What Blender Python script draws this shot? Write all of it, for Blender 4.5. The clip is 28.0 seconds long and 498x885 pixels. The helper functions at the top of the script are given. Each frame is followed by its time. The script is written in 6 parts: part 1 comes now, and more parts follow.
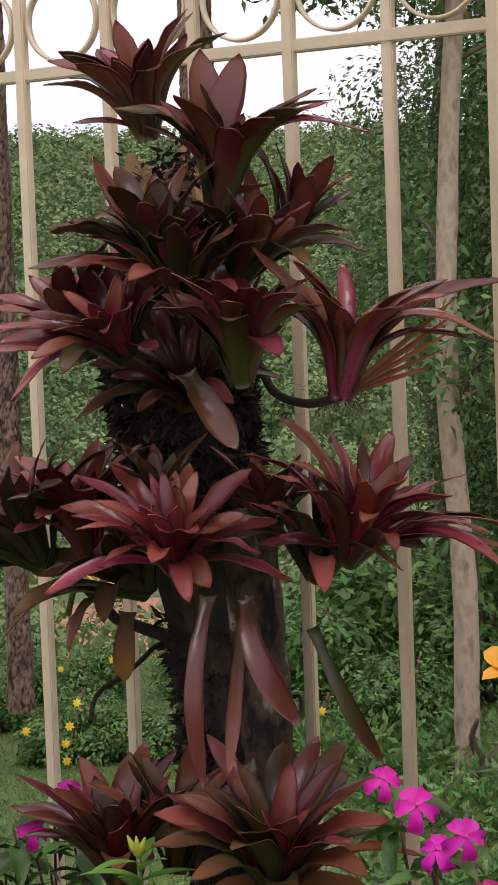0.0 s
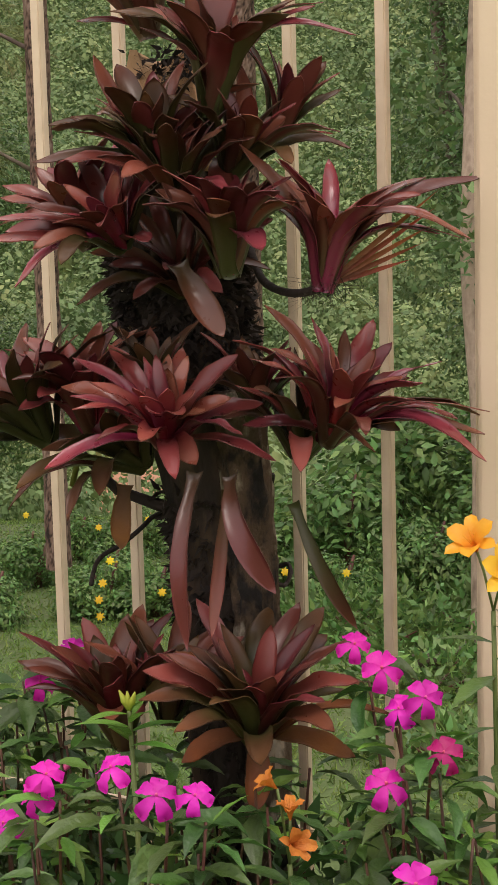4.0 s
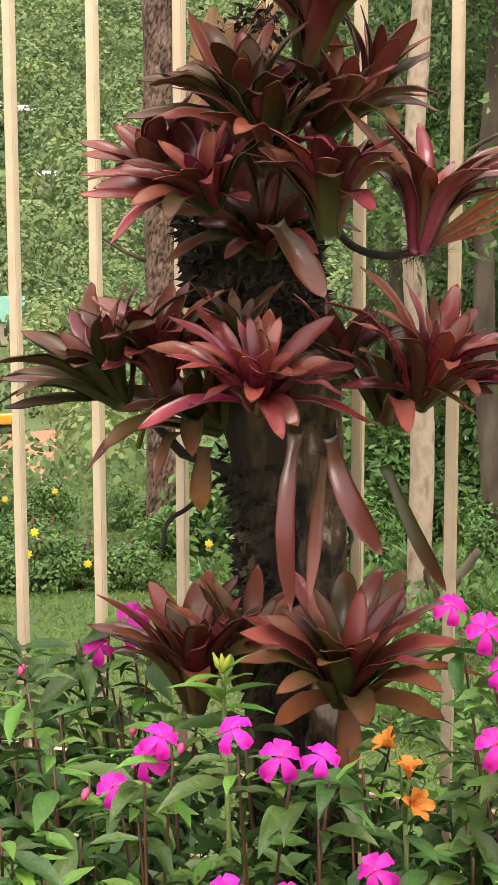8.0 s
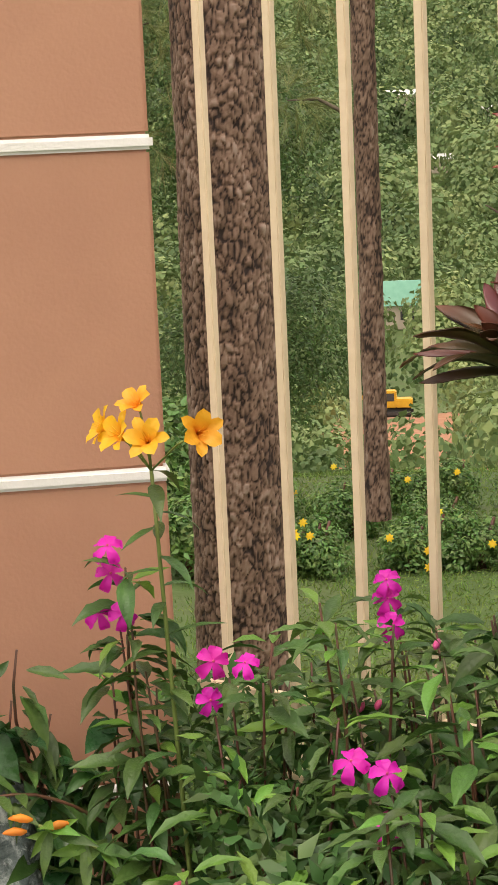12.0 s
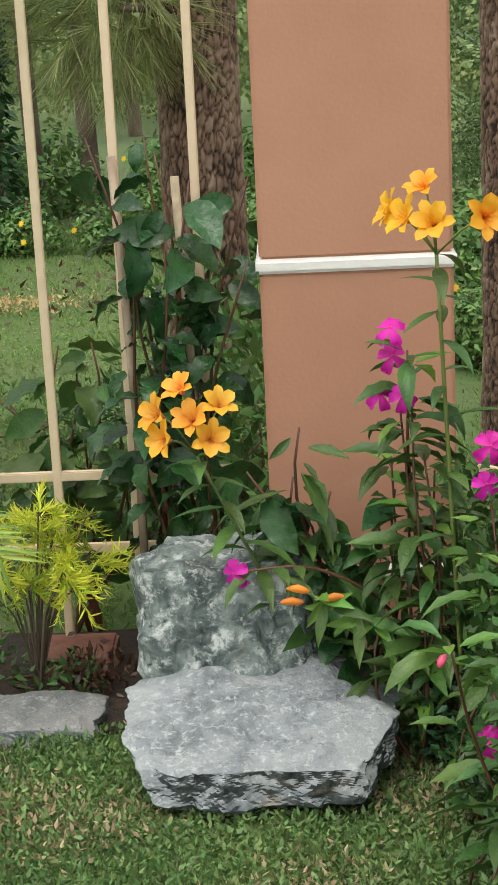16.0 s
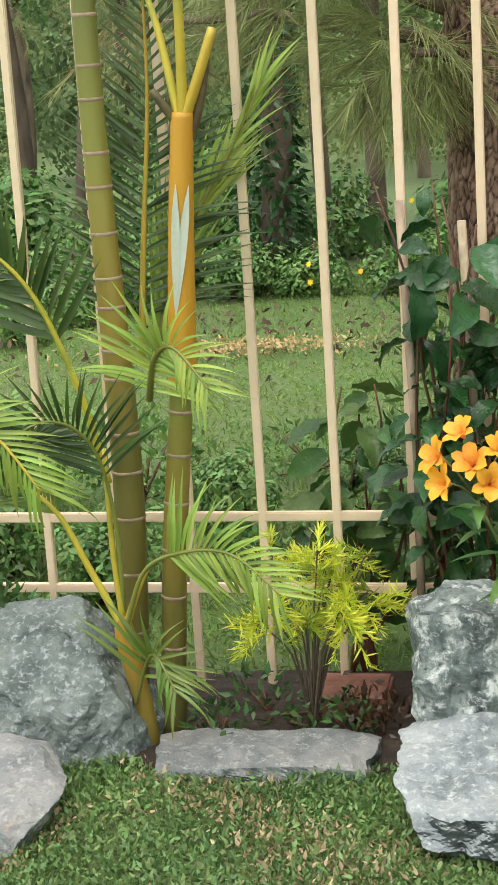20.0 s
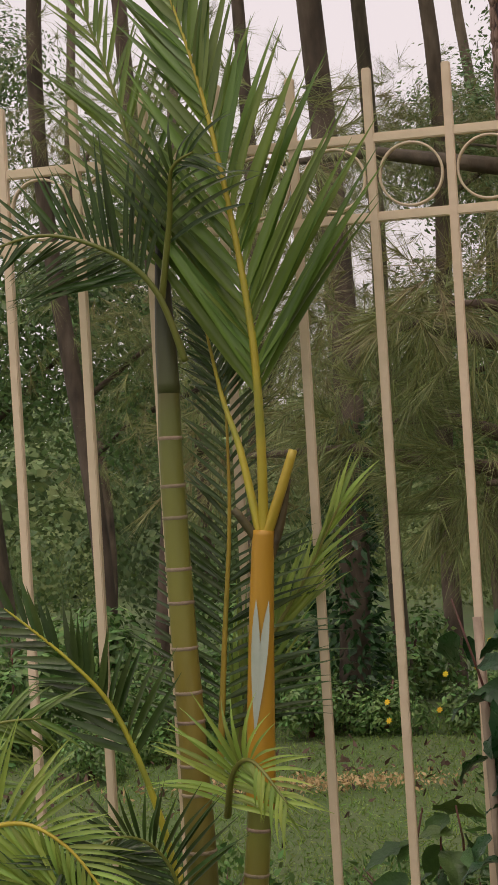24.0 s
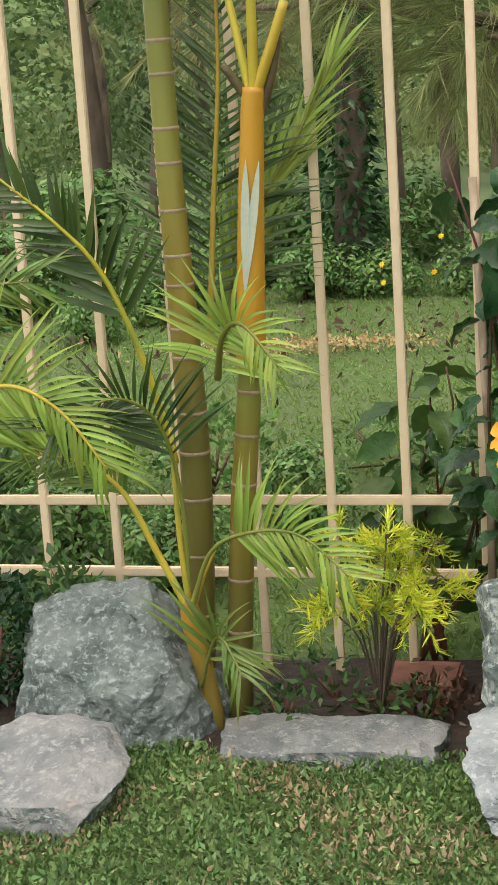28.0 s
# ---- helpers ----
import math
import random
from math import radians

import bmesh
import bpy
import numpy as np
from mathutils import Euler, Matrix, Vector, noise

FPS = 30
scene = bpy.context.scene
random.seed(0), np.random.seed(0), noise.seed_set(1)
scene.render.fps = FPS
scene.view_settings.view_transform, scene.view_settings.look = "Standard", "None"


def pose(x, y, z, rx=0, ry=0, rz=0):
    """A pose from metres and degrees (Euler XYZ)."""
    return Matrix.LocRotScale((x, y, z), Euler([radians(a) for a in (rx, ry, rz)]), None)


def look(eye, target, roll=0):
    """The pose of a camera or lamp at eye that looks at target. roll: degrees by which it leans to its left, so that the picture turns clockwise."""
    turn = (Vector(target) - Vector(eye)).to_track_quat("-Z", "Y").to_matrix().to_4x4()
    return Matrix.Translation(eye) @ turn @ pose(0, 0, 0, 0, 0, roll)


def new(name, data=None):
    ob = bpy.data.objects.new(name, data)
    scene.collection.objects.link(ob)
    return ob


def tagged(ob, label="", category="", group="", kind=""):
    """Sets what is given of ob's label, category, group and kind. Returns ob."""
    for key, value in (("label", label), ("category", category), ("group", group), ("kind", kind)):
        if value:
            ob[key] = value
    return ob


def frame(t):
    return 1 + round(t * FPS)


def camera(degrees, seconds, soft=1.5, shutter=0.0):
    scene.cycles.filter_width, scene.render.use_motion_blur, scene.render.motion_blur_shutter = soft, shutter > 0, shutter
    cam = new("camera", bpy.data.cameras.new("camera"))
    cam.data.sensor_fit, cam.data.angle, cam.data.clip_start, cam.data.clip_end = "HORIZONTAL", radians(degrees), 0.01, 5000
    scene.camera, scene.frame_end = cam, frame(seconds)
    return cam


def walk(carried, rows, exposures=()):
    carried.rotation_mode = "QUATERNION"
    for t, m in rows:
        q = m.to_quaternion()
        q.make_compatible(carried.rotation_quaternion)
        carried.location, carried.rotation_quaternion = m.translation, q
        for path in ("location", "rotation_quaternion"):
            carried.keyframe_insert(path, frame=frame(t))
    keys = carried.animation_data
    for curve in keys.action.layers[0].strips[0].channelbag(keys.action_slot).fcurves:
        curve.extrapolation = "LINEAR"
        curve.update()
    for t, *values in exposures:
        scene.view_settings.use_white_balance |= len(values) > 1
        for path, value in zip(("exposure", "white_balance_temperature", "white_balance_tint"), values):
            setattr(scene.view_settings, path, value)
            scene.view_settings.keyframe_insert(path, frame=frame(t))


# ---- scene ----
# camera: seconds, eye x, y, z, yaw to the left, pitch, roll
PATH = [
    (0.0, 0.874, -2.223, 1.327, 26.38, -3.98, -2.10),
    (0.5, 0.859, -2.221, 1.321, 26.39, -8.80, -1.98),
    (1.0, 0.870, -2.226, 1.323, 25.90, -9.59, -2.07),
    (1.5, 0.916, -2.250, 1.349, 25.98, -9.89, -2.11),
    (2.0, 0.981, -2.256, 1.387, 28.61, -9.02, -2.17),
    (2.5, 1.008, -2.277, 1.393, 29.82, -6.66, -2.83),
    (3.0, 1.023, -2.280, 1.384, 29.76, -5.11, -2.40),
    (3.5, 1.027, -2.300, 1.374, 29.18, -6.34, -2.28),
    (4.0, 1.019, -2.314, 1.373, 28.32, -8.55, -1.55),
    (4.2, 0.990, -2.333, 1.365, 26.95, -9.12, -1.17),
    (4.5, 0.917, -2.337, 1.365, 24.50, -10.17, -1.04),
    (6.5, 0.716, -2.459, 1.360, 19.97, -8.54, 1.01),
    (7.0, 0.710, -2.454, 1.356, 20.29, -9.19, 0.83),
    (7.5, 0.713, -2.457, 1.356, 21.50, -9.45, 0.20),
    (8.0, 0.708, -2.454, 1.356, 22.75, -9.36, -0.14),
    (8.5, 0.707, -2.464, 1.369, 22.71, -7.60, -0.01),
    (9.0, 0.708, -2.467, 1.368, 23.75, -6.18, -0.65),
    (9.5, 0.699, -2.462, 1.361, 26.55, -6.52, -1.37),
    (10.0, 0.686, -2.456, 1.353, 29.51, -7.71, -1.75),
    (10.5, 0.684, -2.456, 1.351, 31.11, -8.61, -1.91),
    (11.0, 0.676, -2.460, 1.348, 32.59, -9.09, -1.96),
    (11.5, 0.677, -2.464, 1.347, 34.34, -9.22, -2.44),
    (13.5, 0.717, -2.475, 1.332, 39.23, -12.09, -2.05),
    (14.0, 0.713, -2.471, 1.330, 40.66, -13.09, -2.46),
    (14.5, 0.715, -2.471, 1.331, 42.07, -13.54, -2.44),
    (15.0, 0.716, -2.472, 1.331, 43.59, -13.66, -2.81),
    (15.5, 0.717, -2.473, 1.332, 44.93, -14.87, -2.92),
    (16.0, 0.719, -2.475, 1.333, 45.95, -15.87, -2.82),
    (16.5, 0.717, -2.473, 1.332, 46.61, -16.83, -3.07),
    (17.0, 0.714, -2.471, 1.330, 47.93, -18.38, -3.48),
    (17.5, 0.715, -2.471, 1.331, 49.53, -18.85, -3.76),
    (18.0, 0.716, -2.473, 1.332, 50.16, -18.62, -3.68),
    (18.5, 0.716, -2.473, 1.332, 51.79, -18.31, -3.57),
    (19.0, 0.718, -2.474, 1.333, 53.59, -17.45, -3.68),
    (19.5, 0.727, -2.482, 1.339, 54.97, -15.67, -3.66),
    (20.0, 0.732, -2.485, 1.341, 55.30, -14.07, -3.64),
    (20.5, 0.735, -2.488, 1.343, 55.71, -11.58, -3.83),
    (21.0, 0.739, -2.490, 1.344, 55.61, -9.08, -3.88),
    (21.5, 0.747, -2.499, 1.342, 55.99, -6.87, -3.84),
    (22.0, 0.758, -2.501, 1.343, 56.18, -4.34, -3.78),
    (22.5, 0.755, -2.498, 1.343, 56.15, -3.17, -3.56),
    (24.5, 0.759, -2.515, 1.271, 57.04, 1.14, -3.51),
    (25.0, 0.753, -2.508, 1.274, 56.85, -1.17, -3.69),
    (25.5, 0.750, -2.507, 1.274, 56.83, -3.64, -3.86),
    (26.0, 0.740, -2.501, 1.278, 57.10, -6.40, -4.04),
    (26.5, 0.738, -2.492, 1.281, 57.06, -8.69, -4.19),
    (27.0, 0.737, -2.489, 1.281, 56.42, -10.73, -4.05),
    (27.5, 0.728, -2.481, 1.280, 55.98, -12.81, -3.68),
    (28.0, 0.711, -2.466, 1.273, 57.71, -13.49, -3.72),
]
LENS = 16.101
cam = camera(LENS, 28.0)


def aim(x, y, z, yaw, pitch, roll):
    a, b = radians(yaw), radians(pitch)
    d = Vector((-math.sin(a) * math.cos(b), math.cos(a) * math.cos(b), math.sin(b)))
    return look((x, y, z), Vector((x, y, z)) + d, roll)


EXPOSURES = [
    (0.0, 0.45, 6400, 20), (0.6, 0.95, 6500, 15), (1.3, 1.35, 6900, 15), (2.2, 1.5, 6750, 15), (3.0, 0.65, 6250, 18), (3.8, 0.65, 7000, 20), (4.5, 1.15, 7000, 20), (7.0, 1.42, 7000, 19), (8.0, 1.48, 7100, 17), (11.0, 0.95, 7400, 16),
    (14.0, 1.15, 7600, 15), (15.0, 1.1, 7500, 13), (16.0, 0.95, 6700, 8), (17.0, 1.15, 6300, 3), (19.0, 1.4, 6400, 2), (20.0, 1.3, 6700, 7), (21.0, 1.15, 7200, 12), (22.0, 0.75, 7350, 18), (25.0, -0.05, 7000, 24), (26.0, 0.84, 7100, 19), (27.0, 0.97, 7200, 15), (28.0, 1.05, 6950, 10),
]
walk(cam, [(t, aim(*row)) for t, *row in PATH], EXPOSURES)

# ---- world and sun: bright overcast sky ----
world = bpy.data.worlds.new("world")
scene.world = world
world.use_nodes = True
wn, wl = world.node_tree.nodes, world.node_tree.links
sky = wn.new("ShaderNodeTexSky")
sky.sky_type, sky.sun_disc = "NISHITA", False
sky.sun_elevation, sky.sun_rotation = radians(73), radians(156)
sky.air_density, sky.dust_density, sky.ozone_density = 1.2, 5.0, 1.0
wn["Background"].inputs["Strength"].default_value = 0.15
veil = wn.new("ShaderNodeHueSaturation")
veil.inputs["Saturation"].default_value = 0.3
wl.new(sky.outputs["Color"], veil.inputs["Color"])
cloud = wn.new("ShaderNodeMix")
cloud.data_type = "RGBA"
cloud.inputs[0].default_value = 0.65
wl.new(veil.outputs["Color"], [s for s in cloud.inputs if s.name == "A" and s.type == "RGBA"][0])
[s for s in cloud.inputs if s.name == "B" and s.type == "RGBA"][0].default_value = (6.0, 6.0, 6.1, 1)
wl.new([s for s in cloud.outputs if s.type == "RGBA"][0], wn["Background"].inputs["Color"])
sun = new("sun", bpy.data.lights.new("sun", "SUN"))
sun.data.energy, sun.data.angle, sun.data.color = 0.6, radians(30), (1.0, 0.95, 0.87)
sun.matrix_world = look((2, -4.5, 16), (0, 0, 0))

# ---- materials ----


def ramp(nodes, stops):
    r = nodes.new("ShaderNodeValToRGB")
    while len(r.color_ramp.elements) < len(stops):
        r.color_ramp.elements.new(0.5)
    for e, (p, c) in zip(r.color_ramp.elements, stops):
        e.position, e.color = p, (*c, 1)
    return r


def mat(name, cols, scale=6.0, rough=0.6, bump=0.2, bscale=60.0, vary=0.25, island=False, trans=0.0, along=None, spec=0.5, stretch=(1, 1, 1), hue=0.02, attr=None, rvar=0.15, coat=0.0):
    """Noise-varied surface. along: colour stops over the length of a leaf. attr: a mesh attribute that picks from the colours."""
    m = bpy.data.materials.new(name)
    m.use_nodes = True
    n, l = m.node_tree.nodes, m.node_tree.links
    bsdf = n["Principled BSDF"]
    tc = n.new("ShaderNodeTexCoord")
    mp = n.new("ShaderNodeMapping")
    mp.inputs["Scale"].default_value = stretch
    l.new(tc.outputs["Object"], mp.inputs["Vector"])
    no = n.new("ShaderNodeTexNoise")
    no.inputs["Scale"].default_value, no.inputs["Detail"].default_value = scale, 6
    l.new(mp.outputs["Vector"], no.inputs["Vector"])
    k = len(cols)
    rp = ramp(n, [(0.28 + 0.44 * i / max(1, k - 1), c) for i, c in enumerate(cols)])
    if attr:
        at = n.new("ShaderNodeAttribute")
        at.attribute_name = attr
        ma = n.new("ShaderNodeMath")
        ma.operation = "MULTIPLY_ADD"
        ma.inputs[1].default_value, ma.inputs[2].default_value = 0.35, 0.0
        l.new(no.outputs["Fac"], ma.inputs[0])
        ad = n.new("ShaderNodeMath")
        l.new(at.outputs["Fac"], ad.inputs[0])
        l.new(ma.outputs[0], ad.inputs[1])
        l.new(ad.outputs[0], rp.inputs["Fac"])
    else:
        l.new(no.outputs["Fac"], rp.inputs["Fac"])
    col = rp.outputs["Color"]
    if along:
        uv = n.new("ShaderNodeUVMap")
        sp = n.new("ShaderNodeSeparateXYZ")
        l.new(uv.outputs["UV"], sp.inputs[0])
        no2 = n.new("ShaderNodeMath")
        no2.operation = "MULTIPLY_ADD"
        no2.inputs[1].default_value = 0.35
        no2.inputs[2].default_value = -0.17
        l.new(no.outputs["Fac"], no2.inputs[0])
        ad = n.new("ShaderNodeMath")
        l.new(sp.outputs["Y"], ad.inputs[0])
        l.new(no2.outputs[0], ad.inputs[1])
        ra = ramp(n, along)
        l.new(ad.outputs[0], ra.inputs["Fac"])
        mx = n.new("ShaderNodeMix")
        mx.data_type = "RGBA"
        mx.inputs["Factor"].default_value = 0.7
        l.new(col, mx.inputs["A"])
        l.new(ra.outputs["Color"], mx.inputs["B"])
        col = mx.outputs["Result"]
    if vary:
        rnd = n.new("ShaderNodeNewGeometry").outputs["Random Per Island"] if island else n.new("ShaderNodeObjectInfo").outputs["Random"]
        hs = n.new("ShaderNodeHueSaturation")
        mr = n.new("ShaderNodeMapRange")
        mr.inputs["To Min"].default_value, mr.inputs["To Max"].default_value = 1 - vary, 1 + vary
        l.new(rnd, mr.inputs["Value"])
        l.new(mr.outputs["Result"], hs.inputs["Value"])
        mh = n.new("ShaderNodeMapRange")
        mh.inputs["To Min"].default_value, mh.inputs["To Max"].default_value = 0.5 - hue, 0.5 + hue
        wn_ = n.new("ShaderNodeTexWhiteNoise")
        wn_.noise_dimensions = "1D"
        l.new(rnd, wn_.inputs["W"])
        l.new(wn_.outputs["Value"], mh.inputs["Value"])
        l.new(mh.outputs["Result"], hs.inputs["Hue"])
        l.new(col, hs.inputs["Color"])
        col = hs.outputs["Color"]
    l.new(col, bsdf.inputs["Base Color"])
    bsdf.inputs["Specular IOR Level"].default_value = spec
    bsdf.inputs["Coat Weight"].default_value, bsdf.inputs["Coat Roughness"].default_value = coat, 0.12
    nr = n.new("ShaderNodeTexNoise")
    nr.inputs["Scale"].default_value, nr.inputs["Detail"].default_value = bscale, 5
    l.new(mp.outputs["Vector"], nr.inputs["Vector"])
    rr = n.new("ShaderNodeMapRange")
    rr.inputs["To Min"].default_value, rr.inputs["To Max"].default_value = max(0.05, rough - rvar), min(1, rough + rvar)
    l.new(nr.outputs["Fac"], rr.inputs["Value"])
    l.new(rr.outputs["Result"], bsdf.inputs["Roughness"])
    if bump:
        bp = n.new("ShaderNodeBump")
        bp.inputs["Strength"].default_value, bp.inputs["Distance"].default_value = bump, 0.01
        l.new(nr.outputs["Fac"], bp.inputs["Height"])
        l.new(bp.outputs["Normal"], bsdf.inputs["Normal"])
    if trans:
        tr = n.new("ShaderNodeBsdfTranslucent")
        l.new(col, tr.inputs["Color"])
        ms = n.new("ShaderNodeMixShader")
        ms.inputs[0].default_value = trans
        l.new(bsdf.outputs[0], ms.inputs[1])
        l.new(tr.outputs[0], ms.inputs[2])
        l.new(ms.outputs[0], n["Material Output"].inputs["Surface"])
    return m


M_BAR = mat("cream_paint", [(0.62, 0.49, 0.33), (0.72, 0.58, 0.41), (0.66, 0.53, 0.36)], 9, 0.5, 0.12, 90, 0.06, hue=0.005)
M_CREAM = mat("cream_render", [(0.68, 0.53, 0.365), (0.74, 0.59, 0.41)], 3, 0.75, 0.035, 120, 0)
M_TERRA = mat("terracotta_paint", [(0.42, 0.21, 0.135), (0.46, 0.235, 0.15), (0.44, 0.22, 0.142)], 3, 0.7, 0.12, 120, 0)
M_WHITE = mat("white_paint", [(0.74, 0.73, 0.70), (0.82, 0.81, 0.79)], 14, 0.6, 0.15, 120, 0)
M_KERB = mat("fired_clay", [(0.20, 0.09, 0.055), (0.30, 0.15, 0.10)], 20, 0.85, 0.5, 60, 0.1)
M_SOIL = mat("soil", [(0.018, 0.012, 0.009), (0.05, 0.033, 0.022)], 16, 0.95, 0.9, 50, 0)
M_GROUND = mat("grassy_ground", [(0.062, 0.11, 0.028), (0.08, 0.138, 0.034), (0.09, 0.125, 0.042), (0.075, 0.13, 0.033)], 1.6, 0.95, 0.8, 12, 0)


def rock_mat(name, dark, mid, light, white, patch, speck, tint):
    """Mottled stone: broad patches, sharp white crystals, dark veins, rusty stains."""
    m = bpy.data.materials.new(name)
    m.use_nodes = True
    n, l = m.node_tree.nodes, m.node_tree.links
    bsdf = n["Principled BSDF"]
    tc = n.new("ShaderNodeTexCoord")

    def tex(scale, detail, rough=0.6, distort=0.0):
        t = n.new("ShaderNodeTexNoise")
        t.inputs["Scale"].default_value, t.inputs["Detail"].default_value = scale, detail
        t.inputs["Roughness"].default_value, t.inputs["Distortion"].default_value = rough, distort
        l.new(tc.outputs["Object"], t.inputs["Vector"])
        return t.outputs["Fac"]

    def mix(fac, a, b):
        x = n.new("ShaderNodeMix")
        x.data_type = "RGBA"
        l.new(fac, x.inputs["Factor"])
        l.new(a, x.inputs["A"])
        if isinstance(b, tuple):
            x.inputs["B"].default_value = (*b, 1)
        else:
            l.new(b, x.inputs["B"])
        return x.outputs["Result"]

    def mask(value, lo, hi):
        r = n.new("ShaderNodeMapRange")
        r.inputs["From Min"].default_value, r.inputs["From Max"].default_value = lo, hi
        l.new(value, r.inputs["Value"])
        return r.outputs["Result"]

    base = ramp(n, [(0.32, dark), (0.47, mid), (0.62, light), (0.75, mid)])
    l.new(tex(patch, 9, 0.68, 0.6), base.inputs["Fac"])
    col = base.outputs["Color"]
    col = mix(mask(tex(speck, 7, 0.75, 0.3), 0.52, 0.62), col, white)
    col = mix(mask(tex(speck * 0.6, 6, 0.7, 1.2), 0.60, 0.70), col, dark)
    col = mix(mask(tex(5.0, 5, 0.6, 0.4), 0.62, 0.74), col, tint)
    l.new(col, bsdf.inputs["Base Color"])
    rr = mask(tex(30, 5), 0.2, 0.8)
    r2 = n.new("ShaderNodeMapRange")
    r2.inputs["To Min"].default_value, r2.inputs["To Max"].default_value = 0.42, 0.75
    l.new(rr, r2.inputs["Value"])
    l.new(r2.outputs["Result"], bsdf.inputs["Roughness"])
    bp = n.new("ShaderNodeBump")
    bp.inputs["Strength"].default_value, bp.inputs["Distance"].default_value = 0.9, 0.012
    l.new(tex(42, 9, 0.7), bp.inputs["Height"])
    l.new(bp.outputs["Normal"], bsdf.inputs["Normal"])
    return m


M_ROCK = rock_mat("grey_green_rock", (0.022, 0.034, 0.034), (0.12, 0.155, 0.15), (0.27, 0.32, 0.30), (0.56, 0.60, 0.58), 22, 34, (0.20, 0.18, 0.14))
M_ROCK_BLUE = rock_mat("blue_grey_rock", (0.04, 0.056, 0.05), (0.125, 0.16, 0.148), (0.215, 0.255, 0.235), (0.36, 0.40, 0.41), 11, 75, (0.15, 0.17, 0.16))
# Broken seat-stone sides, with the shade under the seat put into the colour.
M_ROCK_DARK = rock_mat("shaded_broken_rock", (0.012, 0.017, 0.02), (0.05, 0.065, 0.07), (0.11, 0.13, 0.135), (0.19, 0.215, 0.215), 24, 60, (0.36, 0.25, 0.15))
M_ROCK_SEAT = rock_mat("pale_blue_grey_stone", (0.10, 0.12, 0.125), (0.25, 0.285, 0.30), (0.36, 0.39, 0.40), (0.48, 0.51, 0.51), 9, 70, (0.33, 0.25, 0.16))
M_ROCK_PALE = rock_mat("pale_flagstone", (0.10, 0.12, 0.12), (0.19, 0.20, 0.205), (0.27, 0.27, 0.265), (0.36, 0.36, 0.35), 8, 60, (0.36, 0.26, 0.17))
M_BARK = mat("pine_bark", [(0.025, 0.014, 0.011), (0.13, 0.078, 0.053), (0.235, 0.15, 0.108), (0.34, 0.255, 0.205)], 14, 0.9, 0.3, 60, 0, attr="plate")
M_BARK_FAR = mat("dark_bark", [(0.045, 0.034, 0.024), (0.11, 0.082, 0.056), (0.18, 0.14, 0.10)], 12, 0.9, 0.9, 30, 0.15, stretch=(1, 1, 0.35))
M_BARK_PALE = mat("pale_bark", [(0.17, 0.125, 0.08), (0.44, 0.36, 0.25), (0.27, 0.21, 0.145)], 26, 0.85, 0.6, 40, 0.05, stretch=(1, 1, 0.5))
M_STUMP = mat("rotten_trunk", [(0.008, 0.006, 0.005), (0.035, 0.023, 0.015), (0.20, 0.125, 0.07)], 14, 0.95, 1.0, 45, 0, stretch=(1, 1, 0.35))
M_STUMPTOP = mat("weathered_wood", [(0.18, 0.09, 0.04), (0.40, 0.23, 0.11), (0.5, 0.33, 0.18)], 14, 0.85, 0.7, 60, 0, stretch=(1, 1, 0.3))
M_LICHEN = mat("lichen_flecked_bark", [(0.01, 0.008, 0.006), (0.015, 0.011, 0.008), (0.09, 0.056, 0.032), (0.11, 0.07, 0.04), (0.36, 0.30, 0.22), (0.42, 0.36, 0.28)], 30, 0.9, 1.0, 110, 0, stretch=(1, 1, 0.6))
M_ROOT = mat("dark_roots", [(0.012, 0.009, 0.007), (0.04, 0.028, 0.018)], 20, 0.95, 0.5, 60, 0.2)
BASE_BROM = [(0.07, 0.022, 0.012), (0.14, 0.034, 0.02), (0.09, 0.04, 0.018)]
M_BROM = mat("maroon_leaf", BASE_BROM, 9, 0.36, 0.06, 60, 0.45, trans=0.12, along=[(0.0, (0.03, 0.032, 0.01)), (0.3, (0.065, 0.027, 0.013)), (0.6, (0.14, 0.028, 0.023)), (1.0, (0.22, 0.05, 0.04))], spec=0.45, coat=0.2, rvar=0.2)
M_BROM_RED = mat("magenta_hearted_leaf", [(0.14, 0.016, 0.018), (0.22, 0.028, 0.032)], 9, 0.33, 0.06, 60, 0.4, trans=0.14, along=[(0.0, (0.26, 0.01, 0.045)), (0.3, (0.22, 0.018, 0.034)), (0.6, (0.19, 0.03, 0.03)), (1.0, (0.32, 0.085, 0.06))], spec=0.5, coat=0.5, rvar=0.2)
M_BROM_GREEN = mat("olive_bromeliad_leaf", [(0.04, 0.042, 0.012), (0.08, 0.045, 0.016)], 9, 0.4, 0.06, 60, 0.4, trans=0.15, along=[(0.0, (0.045, 0.06, 0.014)), (0.5, (0.05, 0.047, 0.013)), (0.8, (0.09, 0.032, 0.016)), (1.0, (0.16, 0.055, 0.024))], spec=0.4, coat=0.12)
M_BROM_DRY = mat("withered_leaf", [(0.20, 0.085, 0.03), (0.34, 0.14, 0.05)], 16, 0.6, 0.3, 90, 0.2, trans=0.3, along=[(0.0, (0.10, 0.04, 0.02)), (0.5, (0.24, 0.07, 0.025)), (0.8, (0.40, 0.10, 0.025)), (1.0, (0.20, 0.05, 0.03))])
M_IMP = mat("impatiens_leaf", [(0.038, 0.092, 0.02), (0.066, 0.145, 0.032), (0.095, 0.185, 0.042)], 25, 0.42, 0.3, 150, 0.35, trans=0.22, hue=0.025)
M_IMP_YOUNG = mat("young_leaf", [(0.12, 0.27, 0.04), (0.16, 0.33, 0.055)], 25, 0.42, 0.3, 150, 0.25, trans=0.28, hue=0.02)
